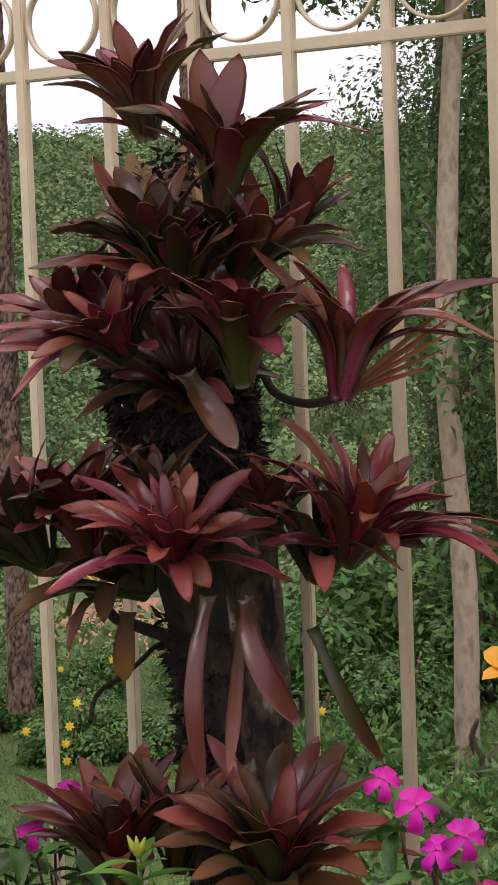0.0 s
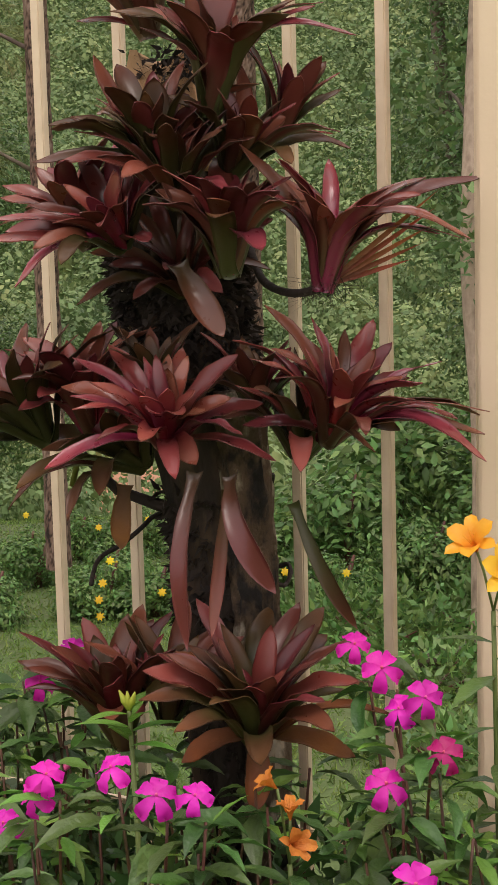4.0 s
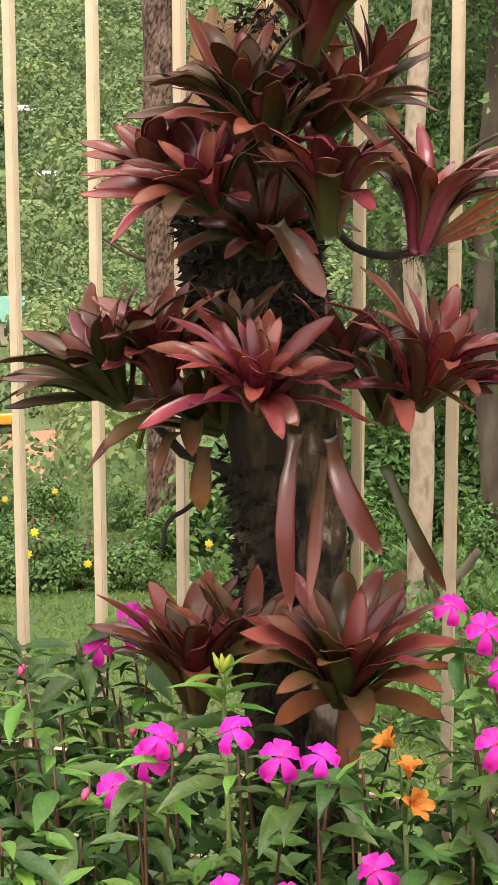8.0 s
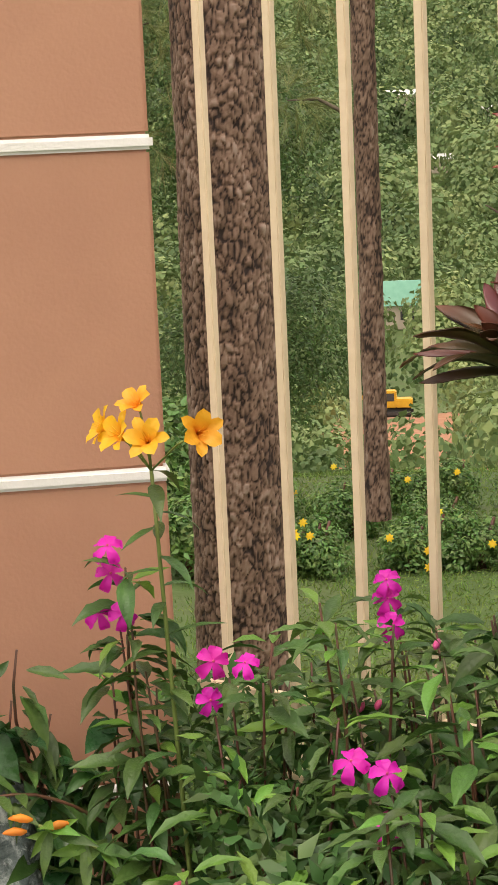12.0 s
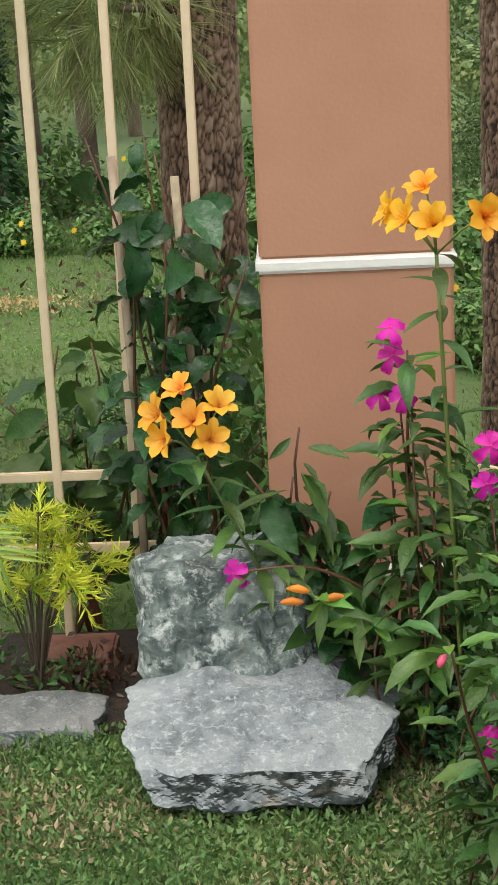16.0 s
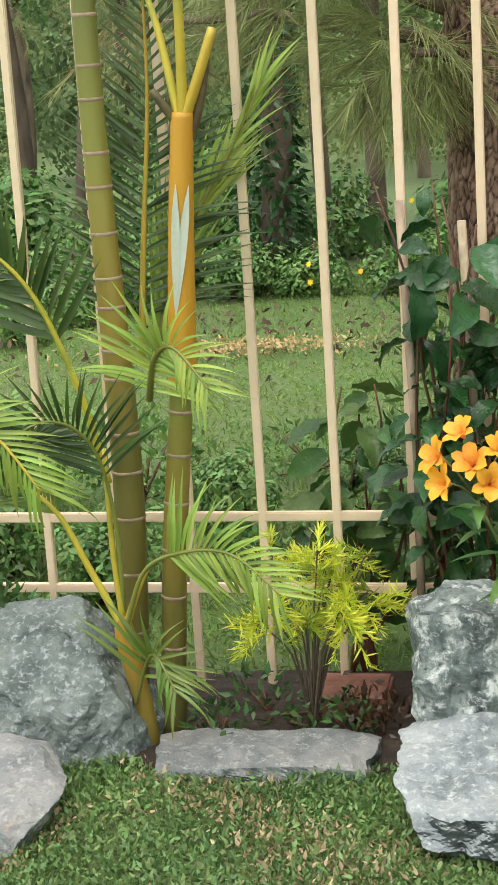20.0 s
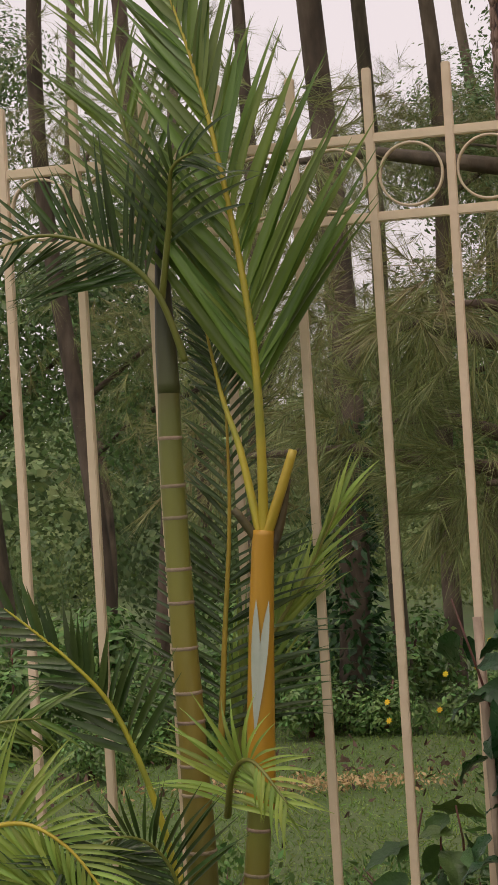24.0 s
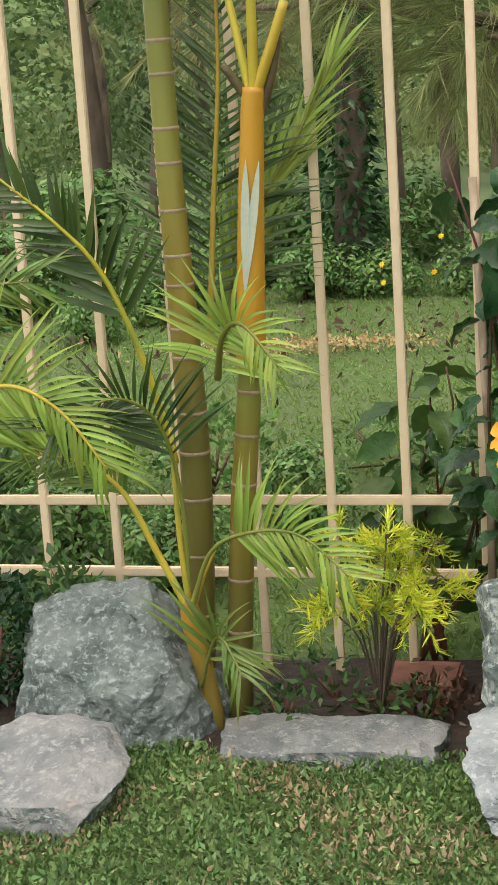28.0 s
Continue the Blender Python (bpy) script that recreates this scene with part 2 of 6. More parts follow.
M_STEM = mat("red_stem", [(0.08, 0.022, 0.016), (0.11, 0.042, 0.022), (0.05, 0.045, 0.016)], 20, 0.5, 0.2, 90, 0.2, trans=0)
M_GSTEM = mat("green_stem", [(0.10, 0.16, 0.035), (0.16, 0.21, 0.05)], 20, 0.5, 0.2, 90, 0.2)
M_PINK = mat("magenta_petal", [(0.72, 0.012, 0.40), (0.80, 0.02, 0.50)], 40, 0.5, 0.15, 120, 0.12, trans=0.35, hue=0.01)
M_CERISE = mat("dark_magenta_petal", [(0.42, 0.006, 0.14), (0.5, 0.01, 0.18)], 40, 0.5, 0.15, 120, 0.1, trans=0.3, hue=0.01)
M_EYE = mat("flower_eye", [(0.62, 0.05, 0.2), (0.7, 0.12, 0.25)], 40, 0.5, 0, 50, 0.05)
M_ORANGE = mat("orange_petal", [(0.84, 0.36, 0.015), (0.90, 0.47, 0.03)], 60, 0.5, 0.15, 120, 0.1, trans=0.35, hue=0.012, along=[(0.0, (0.85, 0.22, 0.05)), (0.35, (0.9, 0.44, 0.04)), (1.0, (0.88, 0.50, 0.025))])
M_YPINK = mat("yellow_pink_petal", [(0.85, 0.42, 0.03), (0.88, 0.50, 0.05)], 60, 0.5, 0.15, 120, 0.1, trans=0.35, hue=0.012, along=[(0.0, (0.85, 0.35, 0.22)), (0.4, (0.88, 0.42, 0.06)), (1.0, (0.88, 0.50, 0.02))])
M_FADED = mat("faded_orange_petal", [(0.55, 0.20, 0.02), (0.66, 0.30, 0.04)], 60, 0.6, 0.3, 120, 0.15, trans=0.3, hue=0.015)
M_VINE = mat("dark_glossy_leaf", [(0.012, 0.05, 0.013), (0.022, 0.082, 0.022), (0.036, 0.11, 0.03)], 20, 0.3, 0.35, 70, 0.3, trans=0.15, hue=0.02, spec=0.42)
M_YSHRUB = mat("golden_leaf", [(0.54, 0.62, 0.05), (0.74, 0.76, 0.10)], 20, 0.5, 0.1, 90, 0.25, island=True, trans=0.35, hue=0.03)
M_YGREEN = mat("lime_leaf", [(0.30, 0.39, 0.045), (0.42, 0.5, 0.06)], 20, 0.5, 0.1, 90, 0.3, island=True, trans=0.3, hue=0.03)
M_PALMSTEM = mat("ringed_palm_stem", [(0.13, 0.12, 0.028), (0.21, 0.165, 0.03), (0.27, 0.19, 0.03)], 12, 0.42, 0.2, 60, 0, stretch=(1, 1, 0.25), along=[(0.0, (0.055, 0.058, 0.018)), (0.35, (0.10, 0.10, 0.022)), (0.55, (0.24, 0.18, 0.03)), (0.75, (0.17, 0.20, 0.04)), (0.9, (0.08, 0.12, 0.03)), (1.0, (0.045, 0.055, 0.02))])
M_SHAFT = mat("orange_crownshaft", [(0.40, 0.205, 0.015), (0.50, 0.27, 0.022)], 10, 0.4, 0.15, 60, 0, stretch=(1, 1, 0.2))
# Crownshaft colour runs from dull green to near black up its length.
M_SHAFT_DK = mat("dark_crownshaft", [(0.04, 0.055, 0.018), (0.05, 0.05, 0.022), (0.025, 0.02, 0.012)], 14, 0.5, 0.2, 60, 0, stretch=(1, 1, 0.3), along=[(0.0, (0.085, 0.10, 0.032)), (0.4, (0.035, 0.035, 0.016)), (0.6, (0.022, 0.018, 0.012)), (1.0, (0.02, 0.03, 0.012))])
M_STUB = mat("dark_cut_stalk", [(0.05, 0.04, 0.018), (0.14, 0.11, 0.035)], 20, 0.6, 0.4, 60, 0.1)
M_SHOOT = mat("green_to_orange_shoot", [(0.36, 0.2, 0.02), (0.45, 0.26, 0.03)], 12, 0.45, 0.2, 60, 0, along=[(0.0, (0.09, 0.11, 0.025)), (0.45, (0.2, 0.16, 0.03)), (0.8, (0.42, 0.21, 0.02)), (1.0, (0.30, 0.15, 0.03))])
M_SHEATH = mat("pale_sheath", [(0.34, 0.40, 0.32), (0.44, 0.48, 0.40)], 16, 0.6, 0.2, 60, 0)
M_RING = mat("leaf_scar", [(0.22, 0.16, 0.10), (0.32, 0.25, 0.17)], 30, 0.8, 0.4, 80, 0.15)
M_RACHIS = mat("yellow_rachis", [(0.36, 0.25, 0.02), (0.46, 0.36, 0.04), (0.26, 0.28, 0.04)], 8, 0.45, 0.1, 60, 0.15)
M_RACHIS_G = mat("green_rachis", [(0.14, 0.17, 0.03), (0.2, 0.2, 0.04)], 8, 0.45, 0.1, 60, 0.15)
M_PALM = mat("palm_leaflet", [(0.11, 0.185, 0.035), (0.17, 0.26, 0.05)], 10, 0.38, 0.15, 80, 0.3, trans=0.25, hue=0.02, stretch=(1, 0.2, 1))
M_PALM_DK = mat("dark_palm_leaflet", [(0.032, 0.066, 0.014), (0.062, 0.108, 0.022)], 10, 0.38, 0.15, 80, 0.3, trans=0.2, hue=0.02)
M_PALM_LT = mat("pale_palm_leaflet", [(0.22, 0.33, 0.055), (0.31, 0.42, 0.08)], 10, 0.4, 0.15, 80, 0.25, trans=0.3, hue=0.02)
M_LAWN = mat("carpet_grass", [(0.09, 0.17, 0.05), (0.165, 0.265, 0.085)], 3.0, 0.55, 0, 60, 0.45, island=True, trans=0.2, hue=0.03)
M_COVER = mat("low_leaf", [(0.04, 0.10, 0.024), (0.07, 0.155, 0.038)], 8, 0.45, 0, 60, 0.4, island=True, trans=0.2, hue=0.025)
M_WILD = mat("wild_grass_blades", [(0.13, 0.22, 0.045), (0.20, 0.31, 0.065)], 1.2, 0.55, 0, 60, 0.4, island=True, trans=0.3, hue=0.03)
M_LAWN_DRY = mat("dry_grass_blades", [(0.34, 0.25, 0.14), (0.48, 0.38, 0.24)], 9, 0.7, 0, 60, 0.35, island=True, trans=0.2, hue=0.02)
M_SHRUB = mat("shrub_foliage", [(0.08, 0.17, 0.045), (0.13, 0.25, 0.065), (0.17, 0.28, 0.08)], 2.5, 0.5, 0, 60, 0.45, island=True, trans=0.25, hue=0.03)
M_TREE = mat("tree_foliage", [(0.08, 0.15, 0.05), (0.15, 0.24, 0.08)], 1.5, 0.55, 0, 60, 0.45, island=True, trans=0.25, hue=0.03)
M_NEEDLE = mat("pine_needles", [(0.15, 0.20, 0.065), (0.22, 0.26, 0.09), (0.27, 0.21, 0.10)], 2.0, 0.5, 0, 60, 0.4, island=True, trans=0.2, hue=0.03)
M_FAR = mat("hillside_foliage", [(0.04, 0.08, 0.028), (0.13, 0.20, 0.07), (0.28, 0.34, 0.13)], 0.16, 0.8, 0, 2, 0.14, island=True, trans=0.2, hue=0.02)
M_YFLOWER = mat("yellow_petal", [(0.80, 0.52, 0.01), (0.85, 0.6, 0.02)], 30, 0.5, 0, 60, 0.1, trans=0.3)
M_CLAYEARTH = mat("red_earth", [(0.28, 0.12, 0.06), (0.40, 0.20, 0.11)], 1.2, 0.95, 0.4, 8, 0)
M_STRAW = mat("sawdust_path", [(0.40, 0.27, 0.12), (0.52, 0.38, 0.19)], 6, 0.95, 0.6, 40, 0)
M_LITTER = mat("leaf_litter", [(0.05, 0.03, 0.02), (0.13, 0.08, 0.05)], 6, 0.9, 0, 60, 0.4, island=True)
M_METALY = mat("machine_yellow", [(0.60, 0.33, 0.02), (0.68, 0.4, 0.03)], 3, 0.5, 0.1, 20, 0)
M_ROOF = mat("pale_roof", [(0.55, 0.55, 0.53), (0.65, 0.65, 0.62)], 2, 0.6, 0.1, 20, 0.05)
M_ROOFG = mat("green_sheet", [(0.12, 0.34, 0.24), (0.17, 0.42, 0.30)], 2, 0.6, 0.1, 20, 0)
M_HOUSE = mat("house_wall_paint", [(0.50, 0.42, 0.33), (0.58, 0.50, 0.40)], 1, 0.8, 0.1, 20, 0.1)
M_DARK = mat("dark_steel", [(0.03, 0.03, 0.032), (0.06, 0.058, 0.055)], 6, 0.6, 0.2, 30, 0)

# ---- helpers ----


def mesh(name, verts, faces, material, uvs=None, smooth=True, attr=None):
    me = bpy.data.meshes.new(name)
    me.from_pydata(np.asarray(verts).tolist(), [], faces.tolist() if isinstance(faces, np.ndarray) else faces)
    mats = material if isinstance(material, (list, tuple)) else [material]
    for m in mats:
        me.materials.append(m)
    if smooth:
        me.polygons.foreach_set("use_smooth", np.ones(len(me.polygons), bool))
    if uvs is not None:
        layer = me.uv_layers.new(name="UVMap")
        idx = np.empty(len(me.loops), np.int32)
        me.loops.foreach_get("vertex_index", idx)
        layer.data.foreach_set("uv", np.asarray(uvs, np.float32)[idx].ravel())
    if attr is not None:
        a = me.attributes.new("plate", "FLOAT", "POINT")
        a.data.foreach_set("value", np.asarray(attr, np.float32))
    me.update()
    return me


def part(name, me, parent=None, m=None, label=""):
    ob = new(name, me)
    if parent is not None:
        ob.parent = parent
    if m is not None:
        ob.matrix_basis = m
    if label:
        tagged(ob, label)
    return ob


def thing(name, at, label, category, group="", kind="", rz=0.0):
    ob = new(name)
    ob.empty_display_size = 0.05
    ob.matrix_basis = pose(*at, 0, 0, rz)
    return tagged(ob, label, category, group, kind)


def box_mesh(name, sx, sy, sz, material, bev=0.002):
    """A box centred on x and y, from z = 0 up, with bevelled edges."""
    bm = bmesh.new()
    bmesh.ops.create_cube(bm, size=1)
    bmesh.ops.scale(bm, vec=(sx, sy, sz), verts=bm.verts)
    bmesh.ops.translate(bm, vec=(0, 0, sz / 2), verts=bm.verts)
    if bev:
        bmesh.ops.bevel(bm, geom=bm.edges[:], offset=bev, segments=2, affect="EDGES")
    me = bpy.data.meshes.new(name)
    bm.to_mesh(me)
    bm.free()
    me.materials.append(material)
    return me


def tube(points, radii, sides=8, cap=True):
    """Verts, faces and uvs of a tube along points."""
    pts = np.asarray(points, float)
    n = len(pts)
    radii = np.broadcast_to(np.asarray(radii, float), (n,))
    tan = np.gradient(pts, axis=0)
    tan /= np.linalg.norm(tan, axis=1)[:, None] + 1e-9
    ref = np.array([0.0, 0, 1]) if abs(tan[0][2]) < 0.9 else np.array([1.0, 0, 0])
    out, uv = [], []
    for i in range(n):
        a = np.cross(tan[i], ref)
        a /= np.linalg.norm(a) + 1e-9
        b = np.cross(tan[i], a)
        ang = np.linspace(0, 2 * np.pi, sides, endpoint=False)
        out.append(pts[i] + radii[i] * (np.cos(ang)[:, None] * a + np.sin(ang)[:, None] * b))
        uv += [(k / sides, i / (n - 1)) for k in range(sides)]
    faces = [(i * sides + k, i * sides + (k + 1) % sides, (i + 1) * sides + (k + 1) % sides, (i + 1) * sides + k) for i in range(n - 1) for k in range(sides)]
    if cap:
        faces += [tuple(range(sides))[::-1], tuple(range((n - 1) * sides, n * sides))]
    return np.concatenate(out), faces, uv


def join(pieces):
    """One set of verts, faces and uvs from several."""
    v, f, u, o = [], [], [], 0
    for a, b, c in pieces:
        v.append(np.asarray(a))
        f += [tuple(i + o for i in q) for q in b]
        u += list(c)
        o += len(a)
    return np.concatenate(v), f, u


def leaf(length, width, arch=0.0, fold=0.15, ny=6, peak=0.4, tip=1.0, base=0.25, thick=0.0, wave=0.0):
    """A leaf along +y from the origin, upper side +z. arch: degrees through which it bends down over its length."""
    ts = np.linspace(0, 1, ny + 1)
    ang = -np.radians(arch) * ts**1.3
    step = length / ny
    y = np.concatenate([[0], np.cumsum(np.cos((ang[1:] + ang[:-1]) / 2) * step)])
    z = np.concatenate([[0], np.cumsum(np.sin((ang[1:] + ang[:-1]) / 2) * step)])
    w = np.where(ts < peak, base + (1 - base) * np.sin(ts / peak * np.pi / 2), np.cos(np.clip((ts - peak) / (1 - peak), 0, 1) * np.pi / 2) ** tip)
    w = np.maximum(w, 0.02) * width / 2
    v, uv = [], []
    for i in range(ny + 1):
        up = np.array([0, -np.sin(ang[i]), np.cos(ang[i])])
        for s in (-1, -0.5, 0, 0.5, 1):
            p = np.array([s * w[i], y[i], z[i]]) + up * (fold * w[i] * (abs(s) ** 1.5) + wave * w[i] * math.sin(ts[i] * 19 + s * 2) * abs(s))
            v.append(p)
            uv.append(((s + 1) / 2, ts[i]))
    f = [(i * 5 + k, i * 5 + k + 1, (i + 1) * 5 + k + 1, (i + 1) * 5 + k) for i in range(ny) for k in range(4)]
    v = np.array(v)
    if thick:
        v2 = v.copy()
        v2[:, 2] -= thick
        n0 = len(v)
        f2 = [tuple(n0 + q for q in quad[::-1]) for quad in f]
        rim = [i * 5 for i in range(ny + 1)] + [ny * 5 + k for k in range(1, 5)] + [i * 5 + 4 for i in range(ny - 1, -1, -1)] + [k for k in range(3, 0, -1)]
        f2 += [(rim[i], rim[i - 1], n0 + rim[i - 1], n0 + rim[i]) for i in range(len(rim))]
        return np.concatenate([v, v2]), f + f2, uv + uv
    return v, f, uv


def frame_of(direction, up=(0, 0, 1), roll=0.0):
    """A turn that lays +y along direction with +z as near to up as may be."""
    y = Vector(direction).normalized()
    x = y.cross(Vector(up))
    if x.length < 1e-4:
        x = Vector((1, 0, 0))
    x.normalize()
    z = x.cross(y)
    m = Matrix((x, y, z)).transposed().to_4x4()
    return m @ Matrix.Rotation(roll, 4, "Y")


SMALL = {
    "oval": (np.array([(0, 0, 0), (-0.22, 0.35, 0.05), (0, 0.5, 0), (0.22, 0.35, 0.05), (0, 1, -0.08)]), np.array([(0, 2, 1, 1), (0, 3, 2, 2), (1, 2, 4, 4), (2, 3, 4, 4)])),
    "needle": (np.array([(-0.009, 0, 0), (0.009, 0, 0), (0, 1, 0)]), np.array([(0, 1, 2, 2)])),
    "slim": (np.array([(-0.045, 0, 0), (0.045, 0, 0), (0.05, 0.5, 0.04), (-0.05, 0.5, 0.04), (0, 1, -0.02)]), np.array([(0, 1, 2, 3), (3, 2, 4, 4)])),
    "patch": (np.array([(-0.4, 0, 0), (0.45, 0.1, 0.1), (0.3, 0.9, 0), (-0.35, 1, 0.15)]), np.array([(0, 1, 2, 3)])),
    "lance": (np.array([(0, 0, 0), (-0.13, 0.4, 0.03), (0.13, 0.4, 0.03), (0, 1, -0.05)]), np.array([(0, 2, 3, 1)])),
    "blade": (np.array([(-0.09, 0, 0), (0.09, 0, 0), (0.06, 0.6, 0.06), (-0.06, 0.6, 0.06), (0, 1, -0.02)]), np.array([(0, 1, 2, 3), (3, 2, 4, 4)])),
}


def scatter(kind, at, size, rng, up=0.0, away=None, spread=1.0, normal=None):
    """Many small leaves in one go: verts and faces. up: how far they lean upward; away: a preferred direction for each."""
    base, faces = SMALL[kind]
    n = len(at)
    d = rng.normal(size=(n, 3)) * spread
    d[:, 2] += up
    if away is not None:
        d += away
    d /= np.linalg.norm(d, axis=1)[:, None] + 1e-9
    s = rng.normal(size=(n, 3))
    if normal is not None:
        s = normal + 0.35 * s
        d = d - normal * (d * normal).sum(1)[:, None]
        d /= np.linalg.norm(d, axis=1)[:, None] + 1e-9
    x = np.cross(d, s)
    x /= np.linalg.norm(x, axis=1)[:, None] + 1e-9
    z = np.cross(x, d)
    size = np.broadcast_to(np.asarray(size, float), (n,))
    v = at[:, None, :] + size[:, None, None] * (base[None, :, 0:1] * x[:, None] + base[None, :, 1:2] * d[:, None] + base[None, :, 2:3] * z[:, None])
    f = faces[None] + (np.arange(n) * len(base))[:, None, None]
    return v.reshape(-1, 3), f.reshape(-1, 4)


def quick(name, v, f, material):
    """A mesh from arrays of quads in which a repeated last corner marks a triangle."""
    me = bpy.data.meshes.new(name)
    tri = f[:, 2] == f[:, 3]
    loops = np.concatenate([f[~tri].ravel(), f[tri][:, :3].ravel()]).astype(np.int32)
    counts = np.concatenate([np.full((~tri).sum(), 4), np.full(tri.sum(), 3)])
    starts = np.concatenate([[0], np.cumsum(counts)[:-1]]).astype(np.int32)
    me.vertices.add(len(v))
    me.vertices.foreach_set("co", np.asarray(v, np.float32).ravel())
    me.loops.add(len(loops))
    me.loops.foreach_set("vertex_index", loops)
    me.polygons.add(len(counts))
    me.polygons.foreach_set("loop_start", starts)
    me.materials.append(material)
    me.update(calc_edges=True)
    return me


def merge(sets):
    v, f, o = [], [], 0
    for a, b in sets:
        v.append(a)
        f.append(b + o)
        o += len(a)
    return np.concatenate(v), np.concatenate(f)


def blob(rng, n, size, shell=0.55):
    """Points in an uneven crown, more of them near its skin."""
    d = rng.normal(size=(n, 3))
    d /= np.linalg.norm(d, axis=1)[:, None]
    r = shell + (1 - shell) * rng.random(n) ** 0.7
    k = rng.normal(size=(5, 3))
    r = r * (1 + 0.16 * np.sin(d @ k.T * 3).sum(1) / 2)
    return d * r[:, None] * np.asarray(size), d


# local frame of the fence beyond the terracotta pillar
ANGLE = 43.8
CORNER = Vector((-1.63, -0.309, 0))
ALONG = Vector((math.cos(radians(ANGLE)), math.sin(radians(ANGLE)), 0))
OUT = Vector((math.sin(radians(ANGLE)), -math.cos(radians(ANGLE)), 0))


def left(u, off, z):
    """A place by its run along that fence, its distance before it and its height."""
    return CORNER + ALONG * u + OUT * off + Vector((0, 0, z))


# ---- ground: level yard, valley and hillside in one sheet ----


def height(x, y):
    d = math.hypot(x, y)
    if y * 0.75 - x * 0.66 < 0.6 and d < 6:
        return 0.0
    yaw = math.degrees(math.atan2(-(x - 0.7), y + 2.5))
    dist = math.hypot(x - 0.7, y + 2.5)
    steps = ((0, 0), (4, -0.03), (9, -0.35), (25, -3.9), (60, -10), (90, -12), (130, -11), (200, -4), (260, 4), (450, 42), (700, 48), (3000, 48))
    valley = float(np.interp(dist, [p for p, _ in steps], [q for _, q in steps]))
    front = float(np.interp(yaw, [-60, -20, 39, 44, 120], [0.3, 1, 1, 0.14, 0.14]))
    return front * valley + 0.04 * noise.noise((x * 0.4, y * 0.4, 0)) * min(1, dist / 6) + 0.8 * noise.noise((x * 0.03, y * 0.03, 3)) * max(0, min(1, (dist - 20) / 40))


def build_ground():
    rad = [0.0] + [0.5 * 1.13**i for i in range(66)]
    seg = 96
    v, f = [(0.7, -2.5, 0.0)], []
    for r in rad[1:]:
        for k in range(seg):
            a = 2 * math.pi * k / seg
            x, y = 0.7 + r * math.cos(a), -2.5 + r * math.sin(a)
            v.append((x, y, height(x, y) - 0.012))
    f += [(0, 1 + k, 1 + (k + 1) % seg) for k in range(seg)]
    for i in range(len(rad) - 2):
        o = 1 + i * seg
        f += [(o + k, o + seg + k, o + seg + (k + 1) % seg, o + (k + 1) % seg) for k in range(seg)]
    ob = new("ground", mesh("ground", v, f, M_GROUND))
    tagged(ob, "rough green grassland falling to a valley", "ground", kind="structure")


build_ground()

# ---- fences ----
RAILS = (0.229, 0.375, 1.724, 1.871)
PITCH = 0.145
BAR_ME = box_mesh("bar", 0.0165, 0.0165, 1.97, M_BAR, 0.002)


def ring_mesh():
    v, f = [], []
    n = 40
    for i in range(n):
        a = 2 * math.pi * i / n
        for r, y in ((0.0605, -0.006), (0.0605, 0.006), (0.0562, 0.006), (0.0562, -0.006)):
            v.append((r * math.cos(a), y, r * math.sin(a)))
    for i in range(n):
        j = (i + 1) % n
        f += [(i * 4 + k, j * 4 + k, j * 4 + (k + 1) % 4, i * 4 + (k + 1) % 4) for k in range(4)]
    return mesh("ring", v, f, M_BAR)


RING_ME = ring_mesh()


def fence(at, rz, first, last, label):
    """Bars at PITCH along local x, from first to last steps."""
    t = thing("fence", at, label, "fence", rz=rz)
    x0, x1 = first * PITCH, last * PITCH
    rail = box_mesh("rail", x1 - x0 + 0.14, 0.015, 0.018, M_BAR, 0.002)
    for z in (RAILS if rz else (RAILS[0], RAILS[1], RAILS[2] - 0.025, RAILS[3] - 0.025)):
        part("rail", rail, t, pose((x0 + x1) / 2, 0, z - 0.01))
    for k in range(first, last + 1):
        part("bar", BAR_ME, t, pose(k * PITCH, 0, 0.03 + random.uniform(-0.004, 0.004), random.uniform(-0.12, 0.12), random.uniform(-0.12, 0.12), 0))
    for k in range(first, last):
        part("ring", RING_ME, t, pose((k + 0.5) * PITCH, 0, (RAILS[2] + RAILS[3]) / 2 - (0 if rz else 0.025)))
    return t


fence((0, 0, 0), 0, -8, 1, "cream painted metal fence with slim bars and ring frieze")
fence(tuple(CORNER), ANGLE, -16, 0, "cream painted metal fence with slim bars and ring frieze, behind palms")


def kerb(at, rz, length):
    me = box_mesh("kerb", length, 0.14, 0.05, M_KERB, 0.006)
    ob = part("trim", me, None, pose(*at, 0, 0, rz))
    tagged(ob, "low brown clay kerb under the fence bars", "kerb", kind="structure")


kerb((-0.5, 0.02, 0), 0, 1.5)
kerb(tuple(left(-0.27, 0.06, 0)), ANGLE, 0.15)

# ---- pillars ----


def banded_pillar():
    t = thing("pillar", tuple(left(0.285, -0.045, 0)), "square terracotta painted pillar with narrow white bands", "pillar", rz=ANGLE)
    zs = [0.0, 0.203, 0.78, 1.357, 1.934, 2.5]
    for a, b in zip(zs, zs[1:]):
        lo = a + (0.013 if a > 0 else 0)
        part("panel", box_mesh("panel", 0.342, 0.33, b - 0.013 - lo, M_TERRA, 0.005), t, pose(0, 0, lo))
    for z in zs[1:-1]:
        part("band", box_mesh("band", 0.355, 0.343, 0.026, M_WHITE, 0.006), t, pose(0, 0, z - 0.013), "white moulded band")
    return t


banded_pillar()
t = thing("pillar", (0.375, 0.0, 0), "smooth cream rendered square pillar beside the fence", "pillar")
part("shaft", box_mesh("shaft", 0.36, 0.3, 2.6, M_CREAM, 0.006), t)

# ---- bromeliad trunk ----


